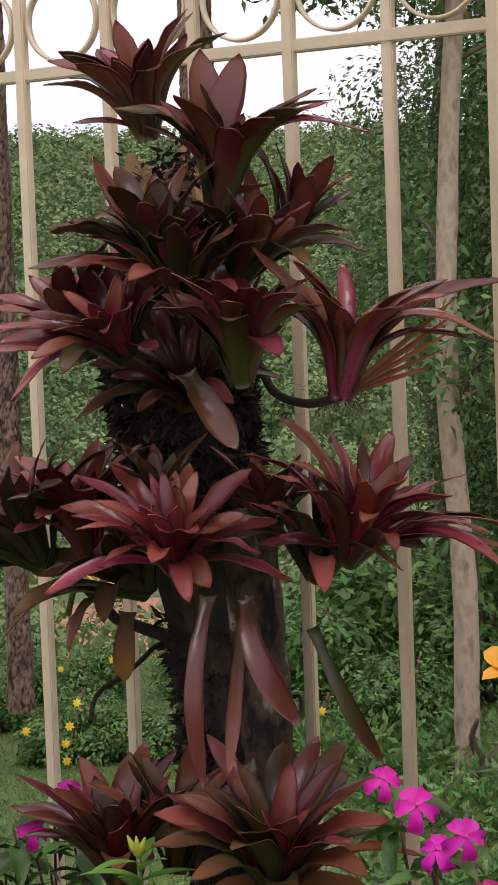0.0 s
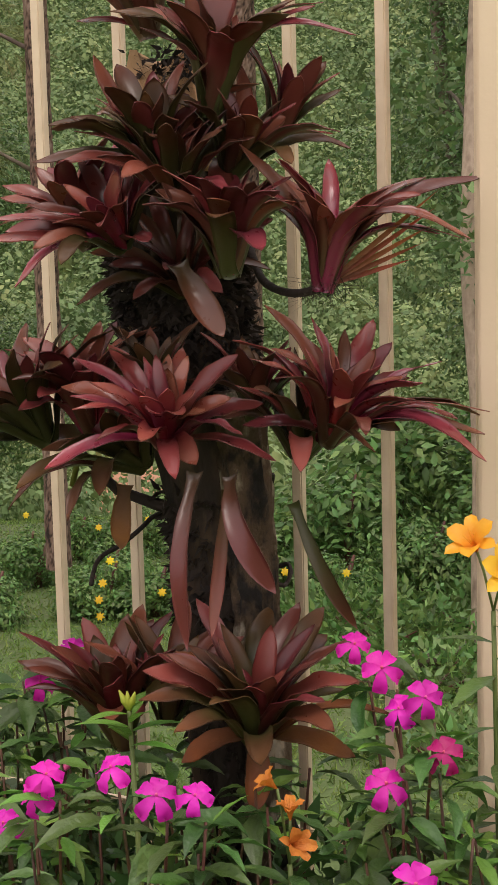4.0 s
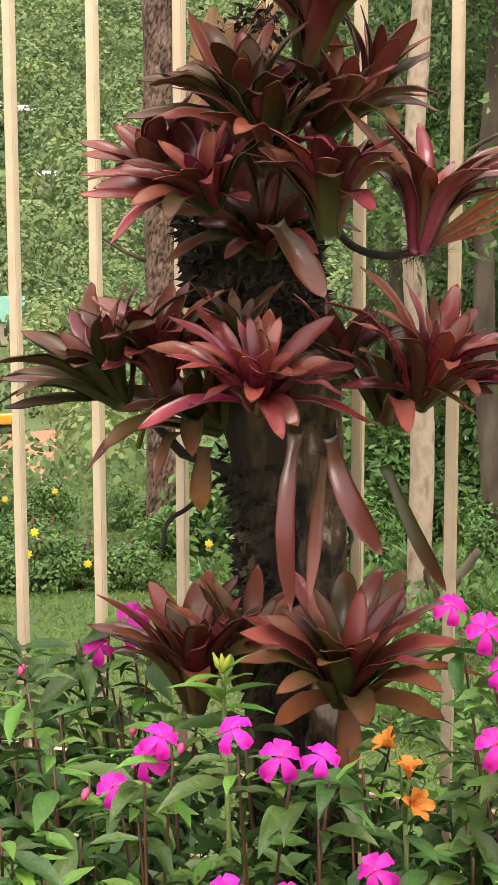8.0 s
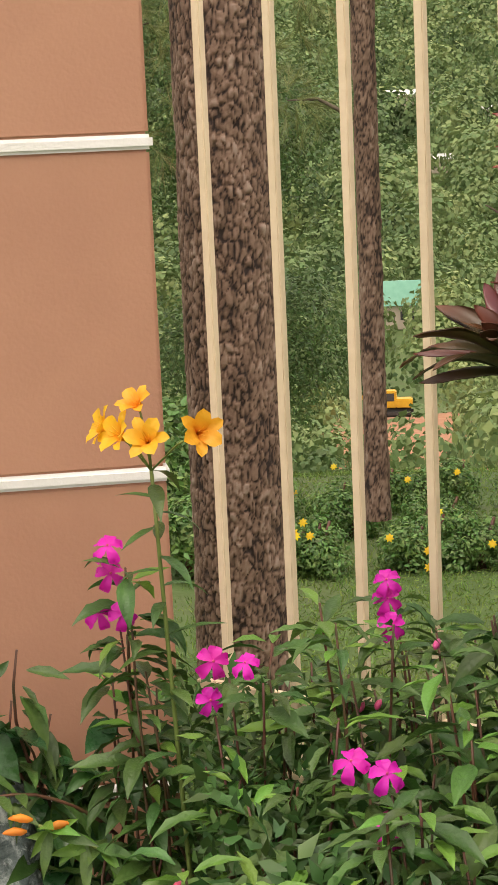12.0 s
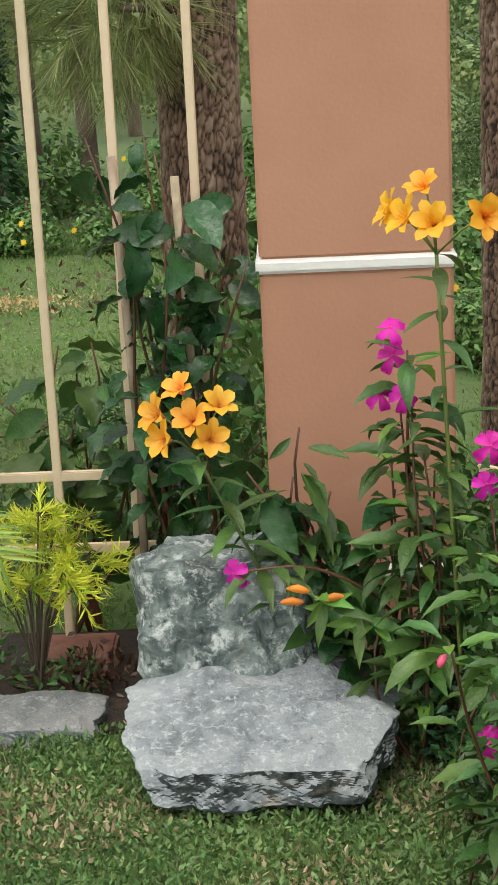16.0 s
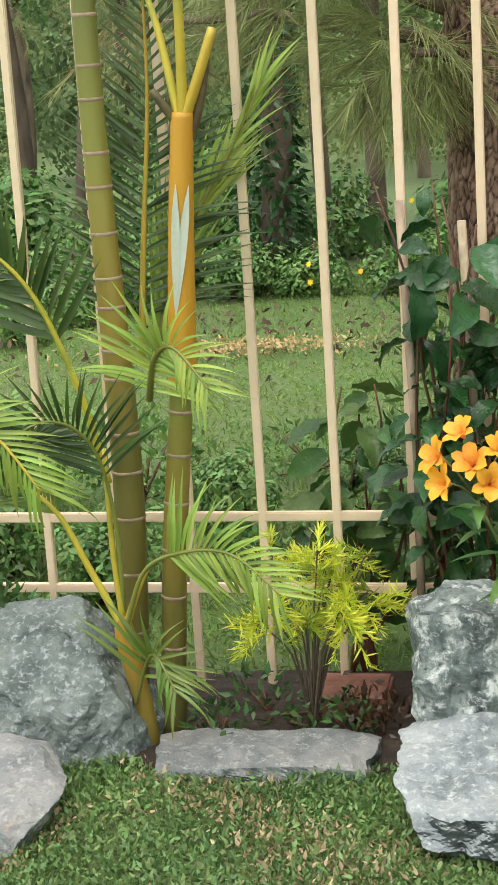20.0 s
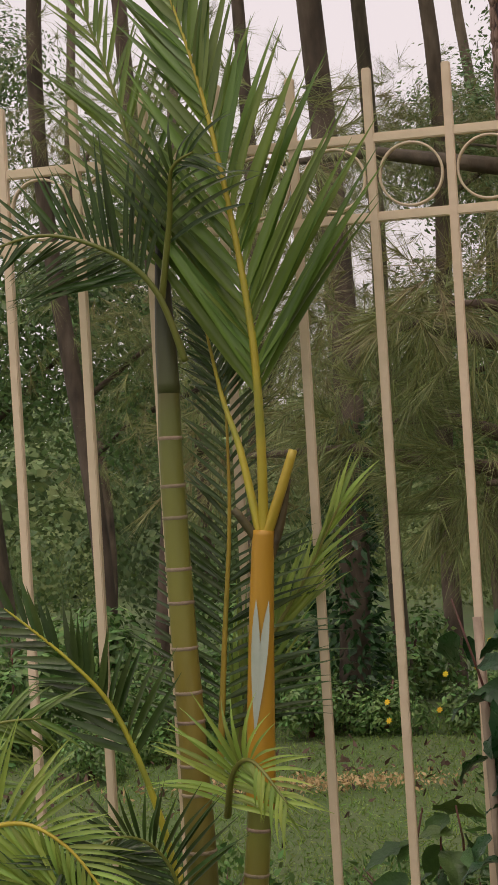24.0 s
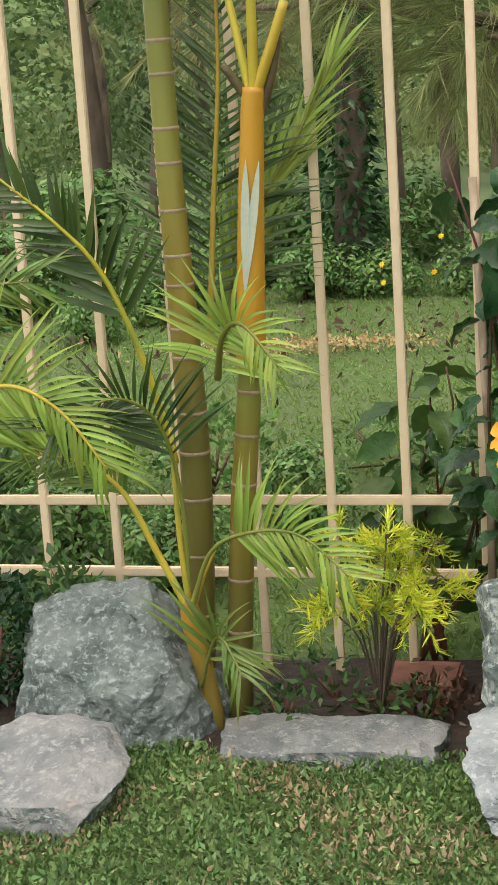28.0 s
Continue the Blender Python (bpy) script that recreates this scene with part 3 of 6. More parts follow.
def curve(points, n):
    """A smooth line through points."""
    p = np.array([tuple(q) for q in points], float)
    t = np.linspace(0, len(p) - 1, n)
    out = []
    for s in t:
        i = int(min(len(p) - 2, math.floor(s)))
        w = s - i
        p0, p1, p2, p3 = p[max(0, i - 1)], p[i], p[i + 1], p[min(len(p) - 1, i + 2)]
        out.append(0.5 * (2 * p1 + (p2 - p0) * w + (2 * p0 - 5 * p1 + 4 * p2 - p3) * w * w + (3 * p1 - p0 - 3 * p2 + p3) * w**3))
    return np.array(out)


RIGHT = Vector((0.92, 0.39, 0))
TOWARD = Vector((0.39, -0.92, 0))


def side(r, u, c):
    return RIGHT * r + Vector((0, 0, 1)) * u + TOWARD * c


def stump():
    t = thing("tree_stump", (-0.176, -0.106, -0.136), "dark rotting tree stump overgrown with roots and bromeliads", "tree stump")
    t.scale = (1.086, 1.086, 1.086)
    rng = np.random.default_rng(3)
    line = [(-0.03, 0, 0), (-0.03, 0, 0.3), (-0.035, 0, 0.6), (-0.045, 0, 0.9), (-0.075, -0.01, 1.16), (-0.09, -0.02, 1.34), (-0.1, -0.02, 1.43)]
    zs = np.linspace(0, 1.43, 70)
    arr = np.array(line)
    pts = np.stack([np.interp(zs, arr[:, 2], arr[:, i]) for i in range(3)], 1)
    v, f, u = tube(pts, np.interp(zs, [0, 0.5, 0.9, 1.15, 1.43], [0.06, 0.048, 0.058, 0.075, 0.06]), 40)
    for i, p in enumerate(v):
        c = pts[min(i // 40, 69)]
        d = p - c
        a = math.atan2(d[1], d[0])
        k = 1 + 0.2 * noise.noise((math.cos(a) * 2, math.sin(a) * 2, p[2] * 4)) + 0.2 * noise.noise((math.cos(a) * 5, math.sin(a) * 5, p[2] * 9)) + 0.12 * noise.noise((math.cos(a) * 14, math.sin(a) * 14, p[2] * 22))
        v[i] = c + d * k
    part("trunk", mesh("trunk", v, f, M_STUMP, u), t)
    zs = np.linspace(0, 0.135, 16)
    v, f, u = tube(np.stack([-0.102 + 0 * zs, -0.02 + 0 * zs, 1.405 + zs], 1), np.interp(zs, [0, 0.08, 0.135], [0.06, 0.057, 0.044]), 28)
    for i, p in enumerate(v):
        b = math.atan2(p[1] + 0.02, p[0] + 0.102)
        k = 1 + 0.3 * noise.noise((math.cos(b) * 3, math.sin(b) * 3, p[2] * 8)) + 0.22 * noise.noise((math.cos(b) * 9, math.sin(b) * 9, p[2] * 6))
        v[i] = (-0.102 + (p[0] + 0.102) * k, -0.02 + (p[1] + 0.02) * k, p[2] + 0.06 * noise.noise((p[0] * 45, p[1] * 45, 1)))
    part("broken_top", mesh("broken_top", v, f, M_STUMPTOP, u), t, label="splintered pale brown heartwood")
    zs = np.linspace(0, 1.12, 50)
    line2 = np.stack([0.04 - 0.02 * zs, -0.045 + 0.03 * np.sin(zs * 3), zs], 1)
    v, f, u = tube(line2, np.interp(zs, [0, 0.3, 0.7, 1.12], [0.046, 0.036, 0.03, 0.03]), 36)
    for i, p in enumerate(v):
        c = line2[min(i // 36, 49)]
        d = p - c
        b = math.atan2(d[1], d[0])
        v[i] = c + d * (1 + 0.22 * noise.noise((math.cos(b) * 3, math.sin(b) * 3, p[2] * 5)) + 0.3 * noise.noise((math.cos(b) * 6, math.sin(b) * 6, p[2] * 28)))
    part("trunk", mesh("trunk", v, f, M_LICHEN, u), t, label="paler lichen-flecked bark beside the dark stem")
    # shaggy roots over the trunk
    n = 7600
    z = rng.choice([0, 1, 3], n, p=[0.3, 0.44, 0.26])
    z = np.where(z == 0, rng.uniform(0.62, 0.98, n), np.where(z == 1, rng.uniform(1.1, 1.3, n), rng.uniform(0.1, 0.62, n)))
    a = rng.uniform(0, 2 * np.pi, n)
    r = np.interp(z, [0.1, 0.5, 0.6, 0.9, 1.1, 1.3, 1.44, 1.52], [0.056, 0.047, 0.05, 0.06, 0.078, 0.086, 0.045, 0.035])
    cx, cy = np.interp(z, arr[:, 2], arr[:, 0]), np.interp(z, arr[:, 2], arr[:, 1])
    at = np.stack([cx + r * np.cos(a), cy + r * np.sin(a), z], 1)
    away = np.stack([np.cos(a), np.sin(a), -0.5 + 0 * a], 1) * 0.9
    top = np.array((-0.055, -0.06, 1.53)) + rng.normal(size=(130, 3)) * (0.022, 0.015, 0.014)
    v, f = merge([scatter("needle", top, rng.uniform(0.02, 0.05, 130), rng), scatter("oval", top, rng.uniform(0.01, 0.022, 130), rng), scatter("needle", at[::3], rng.uniform(0.015, 0.035, len(at[::3])), rng, away=away[::3], spread=0.9), scatter("oval", at, rng.uniform(0.01, 0.026, len(at)), rng, away=away, spread=0.9)])
    tagged(part("root_mass", quick("root_mass", v, f, M_ROOT), t, label="tangled black root fibres"), kind="stuff")
    for k in range(7):
        z0 = rng.uniform(0.75, 1.3)
        a0 = rng.uniform(0, 6.28)
        p0 = np.array([np.interp(z0, arr[:, 2], arr[:, 0]) + 0.07 * math.cos(a0), 0.07 * math.sin(a0), z0])
        p = [p0]
        d = np.array([math.cos(a0), math.sin(a0), -0.4])
        for _ in range(9):
            d = d + rng.normal(size=3) * 0.45
            p.append(p[-1] + d / np.linalg.norm(d) * 0.018)
        v, f, u = tube(curve(p, 30), 0.0032, 6)
        part("root", mesh("root", v, f, M_ROOT, u), t)
    curl = [(-0.155, -0.1, 1.12 + 0.001)] + [(-0.165 + 0.03 * math.cos(q), -0.1, 1.14 + 0.035 * math.sin(q)) for q in np.linspace(-0.5, 3.6, 12)] + [(-0.2, -0.1, 1.1), (-0.19, -0.11, 1.04), (-0.205, -0.11, 0.99)]
    v, f, u = tube(curl, 0.0045, 8)
    part("root", mesh("root", v, f, M_RACHIS_G, u), t, label="curled pale aerial root")
    arm = curve([(0.03, -0.03, 1.30), (0.08, -0.09, 1.262), (0.14, -0.13, 1.25), (0.188, -0.142, 1.258)], 14)
    v, f, u = tube(arm, np.linspace(0.0055, 0.005, 14), 8)
    part("root", mesh("root", v, f, M_ROOT, u), t)
    limb = [(-0.03, -0.02, 0.93), (-0.09, -0.05, 0.955), (-0.16, -0.07, 0.98), (-0.2, -0.09, 1.03)]
    v, f, u = tube(limb, [0.012, 0.009, 0.007, 0.006], 8)
    part("root", mesh("root", v, f, M_ROOT, u), t)


stump()

# ---- bromeliads ----


def strap(length, width, start, end, channel=0.5, twist=0.0, drift=0.0, ripple=0.0, turn_at=(0.1, 0.9)):
    """A channelled strap leaf with body. It leaves the axis (+z) at start degrees, towards +y, and curves out to end degrees."""
    ny, nx = 15, 7
    t = np.linspace(0, 1, ny + 1)
    e = np.clip((t - turn_at[0]) / (turn_at[1] - turn_at[0]), 0, 1)
    th = np.radians(start + (end - start) * e * e * (3 - 2 * e))
    mid = (th[1:] + th[:-1]) / 2
    y = np.concatenate([[0], np.cumsum(np.sin(mid))]) * length / ny
    z = np.concatenate([[0], np.cumsum(np.cos(mid))]) * length / ny
    w = np.where(t < 0.62, 0.82 - 0.22 * np.sin(np.clip(t / 0.3, 0, 1) * np.pi) * (t < 0.3) + 0.18 * np.clip((t - 0.3) / 0.32, 0, 1), (1 - np.clip((t - 0.62) / 0.38, 0, 1) ** 2.2) ** 0.74)
    w = np.maximum(w, 0.03) * width / 2
    ch = channel * (1 - 0.75 * t) - 0.12 * np.clip((t - 0.6) / 0.4, 0, 1)
    v, uv = [], []
    for i in range(ny + 1):
        n = np.array([0, -math.cos(th[i]), math.sin(th[i])])
        x = np.array([math.cos(twist * t[i]), 0, 0]) + n * math.sin(twist * t[i])
        n = n * math.cos(twist * t[i]) - np.array([math.sin(twist * t[i]), 0, 0])
        for k in range(nx):
            q = k / (nx - 1) * 2 - 1
            lift = ch[i] * q * q + ripple * math.sin(t[i] * 23 + q * 2.0) * abs(q) ** 3
            v.append(np.array([drift * t[i] ** 2, y[i], z[i]]) + x * (q * w[i]) + n * (lift * w[i]))
            uv.append(((q + 1) / 2, t[i]))
    v = np.array(v)
    f = [(i * nx + k, i * nx + k + 1, (i + 1) * nx + k + 1, (i + 1) * nx + k) for i in range(ny) for k in range(nx - 1)]
    up = np.stack([np.zeros(ny + 1), -np.cos(th), np.sin(th)], 1).repeat(nx, 0)
    n0 = len(v)
    rim = [i * nx for i in range(ny + 1)] + [ny * nx + k for k in range(1, nx)] + [i * nx + nx - 1 for i in range(ny - 1, -1, -1)] + list(range(nx - 2, 0, -1))
    f2 = [tuple(n0 + j for j in quad[::-1]) for quad in f] + [(rim[i], rim[i - 1], n0 + rim[i - 1], n0 + rim[i]) for i in range(len(rim))]
    return np.concatenate([v, v - up * 0.0012]), f + f2, uv + uv


def rosette(at, axis, size, n, inner, outer, arch, mats, label, slim=1.0, dry=0, extra=()):
    """Strap leaves in a spiral round an axis: a clasping vase below, flaring from inner to outer degrees and bending on by arch."""
    t = thing("bromeliad", at, label, "bromeliad", "bromeliads on the stump")
    size = size * 1.16
    n = int(n * 1.34)
    z = Vector(axis).normalized()
    turn = z.to_track_quat("Z", "Y").to_matrix().to_4x4()
    spin = random.uniform(0, 6.28)
    for i in range(n):
        q = i / (n - 1)
        a = spin + i * 2.39996 + random.uniform(-0.22, 0.22)
        p = inner + (outer - inner) * q**0.8 + random.uniform(-7, 7)
        m = random.choices(mats, [3, 2, 1][: len(mats)])[0]
        if q > 0.8 and m is not M_BROM_GREEN and random.random() < 0.3:
            m = M_BROM_GREEN
        if i >= n - dry:
            m = M_BROM_DRY
        bend = arch * (0.6 + 0.65 * q) * random.uniform(0.75, 1.3)
        long = size * (0.6 + 0.4 * math.sin(min(1, q * 1.6) * math.pi / 2)) * random.uniform(0.82, 1.16)
        wide = 0.2 * size * slim * (0.8 + 0.2 * q) * random.uniform(0.82, 1.1)
        me = mesh("leaf", *strap(long, wide, p * 0.5, p + bend * 0.72, random.uniform(0.5, 0.9), random.uniform(-0.6, 0.6), random.uniform(-0.2, 0.2) * long, random.uniform(0.02, 0.16), (0.2, random.uniform(0.85, 1.15)))[:2], m, STRAP_UV)
        part("leaf", me, t, turn @ pose(0, 0, 0, 0, 0, math.degrees(a) - 90) @ Matrix.Translation((0, 0.003 + 0.01 * q, -0.012 * q)))
    for way, length, width, bend, m in extra:
        me = mesh("leaf", *strap(length, width, 90 - bend * 0.15, 90 + bend * 0.85, 0.5, random.uniform(-0.3, 0.3), random.uniform(-0.1, 0.1) * length, 0.06)[:2], m, STRAP_UV)
        part("leaf", me, t, frame_of(side(*way), Vector((0, 0, 1)) + TOWARD * 0.3, random.uniform(-0.25, 0.25)))
    return t


STRAP_UV = strap(0.2, 0.04, 20, 80)[2]
MAR, RED, GRN = M_BROM, M_BROM_RED, M_BROM_GREEN
L_M = "maroon strap-leaved bromeliad growing on the dark stump"
L_R = "glossy bromeliad with magenta heart and maroon leaf tips"
L_G = "olive green and maroon bromeliad on the dark stump"
L_C = "upright cup-shaped dark maroon bromeliad on the stump"
rosette((-0.257, -0.204, 1.575), side(-0.2, 1, 0.1), 0.14, 18, 10, 50, 45, [MAR], L_C, 1.05, extra=[((-1, 0.3, 0.2), 0.1, 0.02, 25, RED), ((0.35, 1, 0), 0.14, 0.045, 20, MAR), ((-0.25, 1, 0.1), 0.15, 0.04, 8, MAR)])
rosette((-0.129, -0.262, 1.462), side(0.16, 1, 0.08), 0.155, 22, 8, 30, 62, [MAR, GRN], L_C, 1.1, extra=[((0.6, 0.85, 0.15), 0.25, 0.032, 85, RED), ((0.45, 0.95, 0), 0.23, 0.04, 70, MAR), ((-0.12, 1, 0), 0.21, 0.05, 20, MAR), ((0.1, 1, 0.1), 0.2, 0.05, 25, MAR)])
rosette((-0.074, -0.181, 1.42), side(0.3, 1, 0.05), 0.12, 9, 4, 26, 30, [MAR], L_M, 1.0, extra=[((0.75, 0.7, 0.1), 0.11, 0.035, 20, GRN)])
rosette((-0.203, -0.284, 1.392), side(-0.1, 1, 0.15), 0.135, 18, 14, 76, 28, [MAR, GRN, GRN], L_G, 1.05, extra=[((-0.55, 0.85, 0.1), 0.165, 0.028, -12, RED), ((-0.75, 0.6, 0.3), 0.13, 0.042, 18, MAR), ((-1, 0.22, 0.15), 0.165, 0.038, 22, GRN), ((0.02, 1, 0.12), 0.115, 0.042, 5, GRN), ((0.75, 0.65, 0.2), 0.12, 0.04, 20, MAR), ((0.45, 0.8, 0.3), 0.11, 0.038, 25, MAR)])
rosette((-0.165, -0.3, 1.345), side(0.0, 0.95, 0.3), 0.14, 16, 12, 74, 30, [MAR, GRN], L_G, 1.05)
rosette((-0.104, -0.254, 1.385), side(0.35, 0.9, 0.1), 0.13, 15, 12, 70, 30, [MAR, GRN], L_M, 1.05)
rosette((-0.327, -0.268, 1.292), side(-0.35, 0.95, 0.1), 0.135, 17, 10, 50, 40, [MAR], L_C, 1.1)
rosette((-0.235, -0.329, 1.292), side(-0.3, 0.85, 0.4), 0.12, 18, 14, 80, 22, [RED, MAR], L_R, 1.0, extra=[((-1, 0.12, 0.3), 0.18, 0.032, 8, RED), ((-0.95, 0.38, 0.2), 0.18, 0.032, 25, MAR), ((-0.8, 0.05, 0.5), 0.17, 0.034, 60, RED), ((0.5, 0.2, 0.8), 0.1, 0.034, 25, MAR)])
rosette((-0.071, -0.331, 1.258), side(0.0, 1, 0.15), 0.14, 20, 12, 40, 55, [MAR, MAR, RED], L_C, 1.15, extra=[((0.3, 0.7, 0.55), 0.13, 0.04, 95, RED), ((-0.55, 0.85, 0.15), 0.14, 0.042, 15, MAR)])
rosette((0.028, -0.26, 1.236), side(0.18, 1, 0.08), 0.155, 19, 8, 34, 62, [MAR, RED], "reddish bromeliad with bare hanging roots", 0.85, extra=[((0.75, 0.8, 0.1), 0.27, 0.03, 60, MAR), ((0.6, 0.75, 0.35), 0.25, 0.03, 95, RED), ((0.8, 0.7, 0.2), 0.21, 0.026, 70, RED), ((-0.35, 1, 0.1), 0.21, 0.036, 25, MAR)])
rosette((-0.332, -0.275, 1.035), side(-0.2, 1, 0.12), 0.14, 20, 10, 46, 48, [MAR, RED], L_C, 1.05)
rosette((-0.163, -0.349, 1.03), side(0.02, 0.9, 0.4), 0.135, 22, 14, 82, 22, [RED, RED, MAR], L_R, 0.95, extra=[((-0.9, 0.1, 0.4), 0.17, 0.034, 40, RED), ((0.95, 0.1, 0.4), 0.16, 0.036, 35, MAR), ((0.25, 0.2, 0.9), 0.12, 0.036, 60, RED), ((0.1, 1, 0.1), 0.1, 0.04, 10, RED)])
rosette((0.033, -0.265, 1.036), side(0.35, 0.95, 0.18), 0.155, 21, 12, 74, 34, [RED, MAR], L_R, 0.85, extra=[((1, 0.45, 0.1), 0.22, 0.026, 40, RED), ((1, 0.25, 0.15), 0.21, 0.026, 40, MAR), ((0.85, 0.25, 0.35), 0.24, 0.032, 80, RED), ((0.5, 0.9, 0.1), 0.13, 0.03, 10, MAR), ((-0.8, 0.35, 0.4), 0.12, 0.032, 35, MAR)])
rosette((-0.389, -0.3, 1.02), side(-0.5, 0.85, 0.15), 0.165, 17, 8, 74, 32, [GRN, MAR], L_G, 0.9, extra=[((-1, 0.3, 0.1), 0.17, 0.026, 15, MAR), ((-0.95, 0.02, 0.2), 0.16, 0.026, 15, GRN), ((-0.4, 0.95, 0.1), 0.11, 0.034, 8, MAR)])
rosette((-0.02, -0.24, 1.01), side(0.15, 0.95, 0.25), 0.145, 15, 12, 80, 36, [GRN, MAR], L_G, 0.95)
rosette((-0.261, -0.26, 0.985), side(-0.5, 0.75, 0.35), 0.16, 15, 20, 84, 38, [GRN, MAR], L_G, 0.9)
rosette((-0.088, -0.245, 1.06), side(0.1, 1, 0.1), 0.11, 10, 5, 50, 25, [GRN, MAR], L_G, 1.1)
rosette((-0.215, -0.28, 1.085), side(-0.05, 1, 0.2), 0.1, 10, 8, 50, 25, [GRN, MAR], L_G, 1.1)
rosette((-0.202, -0.22, 1.225), side(-0.1, 0.8, 0.5), 0.13, 14, 15, 80, 35, [MAR, GRN], L_M, 0.95)
rosette((-0.263, -0.33, 0.605), side(-0.08, 1, 0.12), 0.17, 26, 4, 56, 34, [MAR, MAR, GRN], L_G, 1.0)
rosette((-0.205, -0.3, 0.64), side(0.15, 1, 0.15), 0.13, 14, 6, 48, 30, [MAR, GRN], L_M, 1.0)
rosette((-0.04, -0.355, 0.648), side(0.12, 0.97, 0.28), 0.16, 26, 6, 78, 28, [MAR, MAR, GRN], L_M, 1.0, dry=2, extra=[((0.15, -0.75, 0.6), 0.1, 0.036, 20, M_BROM_DRY), ((0.95, 0.05, 0.3), 0.14, 0.036, 40, M_BROM_DRY), ((-0.85, 0.1, 0.5), 0.11, 0.036, 40, M_BROM_DRY)])


hung = thing("bromeliad", (-0.1, -0.3, 1.0), "bromeliad with long strap leaves hanging down the stump", "bromeliad", "bromeliads on the stump")


def hanging(at, heading, length, width, arch, material, label):
    me = mesh("leaf", *strap(length, width, 90 - arch * 0.2, 90 + arch, 0.45, random.uniform(-0.5, 0.5), random.uniform(-0.08, 0.08) * length, 0.06)[:2], material, STRAP_UV)
    part("leaf", me, hung, Matrix.Translation(Vector(at) - Vector((-0.1, -0.3, 1.0))) @ frame_of(heading, TOWARD, random.uniform(-0.4, 0.4)), label)


hanging((-0.085, -0.409, 1.005), side(-0.12, -0.8, 0.6), 0.24, 0.027, 45, M_BROM, "long olive-brown strap leaf hanging from the stump")
hanging((-0.042, -0.392, 1.001), side(0.15, -0.6, 0.8), 0.19, 0.03, 65, M_BROM, "long glossy maroon leaf hanging from the stump")
hanging((-0.057, -0.38, 0.98), side(-0.12, -1, 0.12), 0.19, 0.019, -12, M_BROM, "narrow dark red leaf hanging from the stump")
hanging((-0.004, -0.297, 0.952), side(0.35, -0.85, 0.3), 0.19, 0.021, 30, M_BROM_GREEN, "green strap leaf hanging from the stump")
hanging((-0.141, -0.342, 1.264), side(0.42, -0.6, 0.6), 0.125, 0.036, 30, M_BROM, "single pink-tipped maroon leaf hanging from the stump")
hanging((-0.261, -0.3, 0.961), side(-0.1, -0.9, 0.3), 0.09, 0.03, 20, M_BROM_DRY, "short withered brown leaf hanging from the stump")


def hanging_roots():
    rng = np.random.default_rng(9)
    t = thing("root_tuft", (0.028, -0.26, 1.232), "tuft of bare dark roots under a hanging bromeliad", "roots")
    n = 260
    at = rng.normal(size=(n, 3)) * (0.014, 0.014, 0.008)
    v, f = scatter("needle", at, rng.uniform(0.02, 0.05, n), rng, up=-0.5, spread=0.8)
    tagged(part("root_mass", quick("root_mass", v, f, M_ROOT), t), kind="stuff")
    for k in range(5):
        d = side(0.9, 0.25 + 0.12 * k, 0.1 * (k - 2)).normalized()
        v, f, u = leaf(0.12 + 0.02 * k, 0.007, -15, 0.3, 6, 0.4, 1, 0.5)
        part("dry_leaf", mesh("dry_leaf", v, f, M_BROM_DRY, u), t, frame_of(d, TOWARD))


hanging_roots()

# ---- impatiens bed ----
IMP_LEAVES = [mesh("leaf", *leaf(0.09, 0.0265, a, 0.4, 8, 0.42, 1.15, 0.1, 0, 0.16)[:2], M_IMP, leaf(0.098, 0.029, a, 0.3, 8, 0.38, 1.1, 0.12)[2]) for a in (25, 55, 85)]
YOUNG = [mesh("leaf", *leaf(0.075, 0.023, a, 0.35, 6, 0.4, 1.1, 0.12, 0, 0.1)[:2], M_IMP_YOUNG, leaf(0.075, 0.023, a, 0.35, 6, 0.4, 1.1, 0.12)[2]) for a in (15, 40)]


def flower_mesh(material):
    """Five notched floppy petals: the lower ones long and drooping, the upper one short."""
    pieces = []
    for k, (a, long, wide, arch) in enumerate(((0.0, 0.022, 0.02, 25), (1.15, 0.026, 0.0175, 60), (-1.2, 0.026, 0.0175, 65), (2.5, 0.034, 0.018, 80), (-2.55, 0.033, 0.018, 85))):
        v, f, u = leaf(long, wide, arch, 0.22, 8, 0.74, 0.42, 0.16, 0, 0.2)
        notch = np.array([q[1] for q in u]) ** 8 * (1 - np.abs(np.array([q[0] for q in u]) * 2 - 1)) * 0.006
        v[:, 1] -= notch
        c, q = math.cos(a), math.sin(a)
        pieces.append((np.stack([v[:, 0] * c - v[:, 1] * q, v[:, 0] * q + v[:, 1] * c, v[:, 2] + 0.0015 * (k % 3)], 1), f, u))
    v, f, u = join(pieces)
    return mesh("petals", v, f, material, u)


PETALS = [flower_mesh(M_PINK), flower_mesh(M_CERISE)]
ev, ef, eu = tube([(0, 0, -0.001), (0, 0, 0.003), (0, 0, 0.0045)], [0.0024, 0.002, 0.0008], 8)
EYE_ME = mesh("eye", ev, ef, M_EYE, eu)
bv, bf, bu = tube([(0, 0, 0), (0, 0.004, 0.004), (0, 0.01, 0.009), (0, 0.016, 0.012)], [0.002, 0.0055, 0.005, 0.0008], 8)
BUD_ME = mesh("bud", bv, bf, M_EYE, bu)


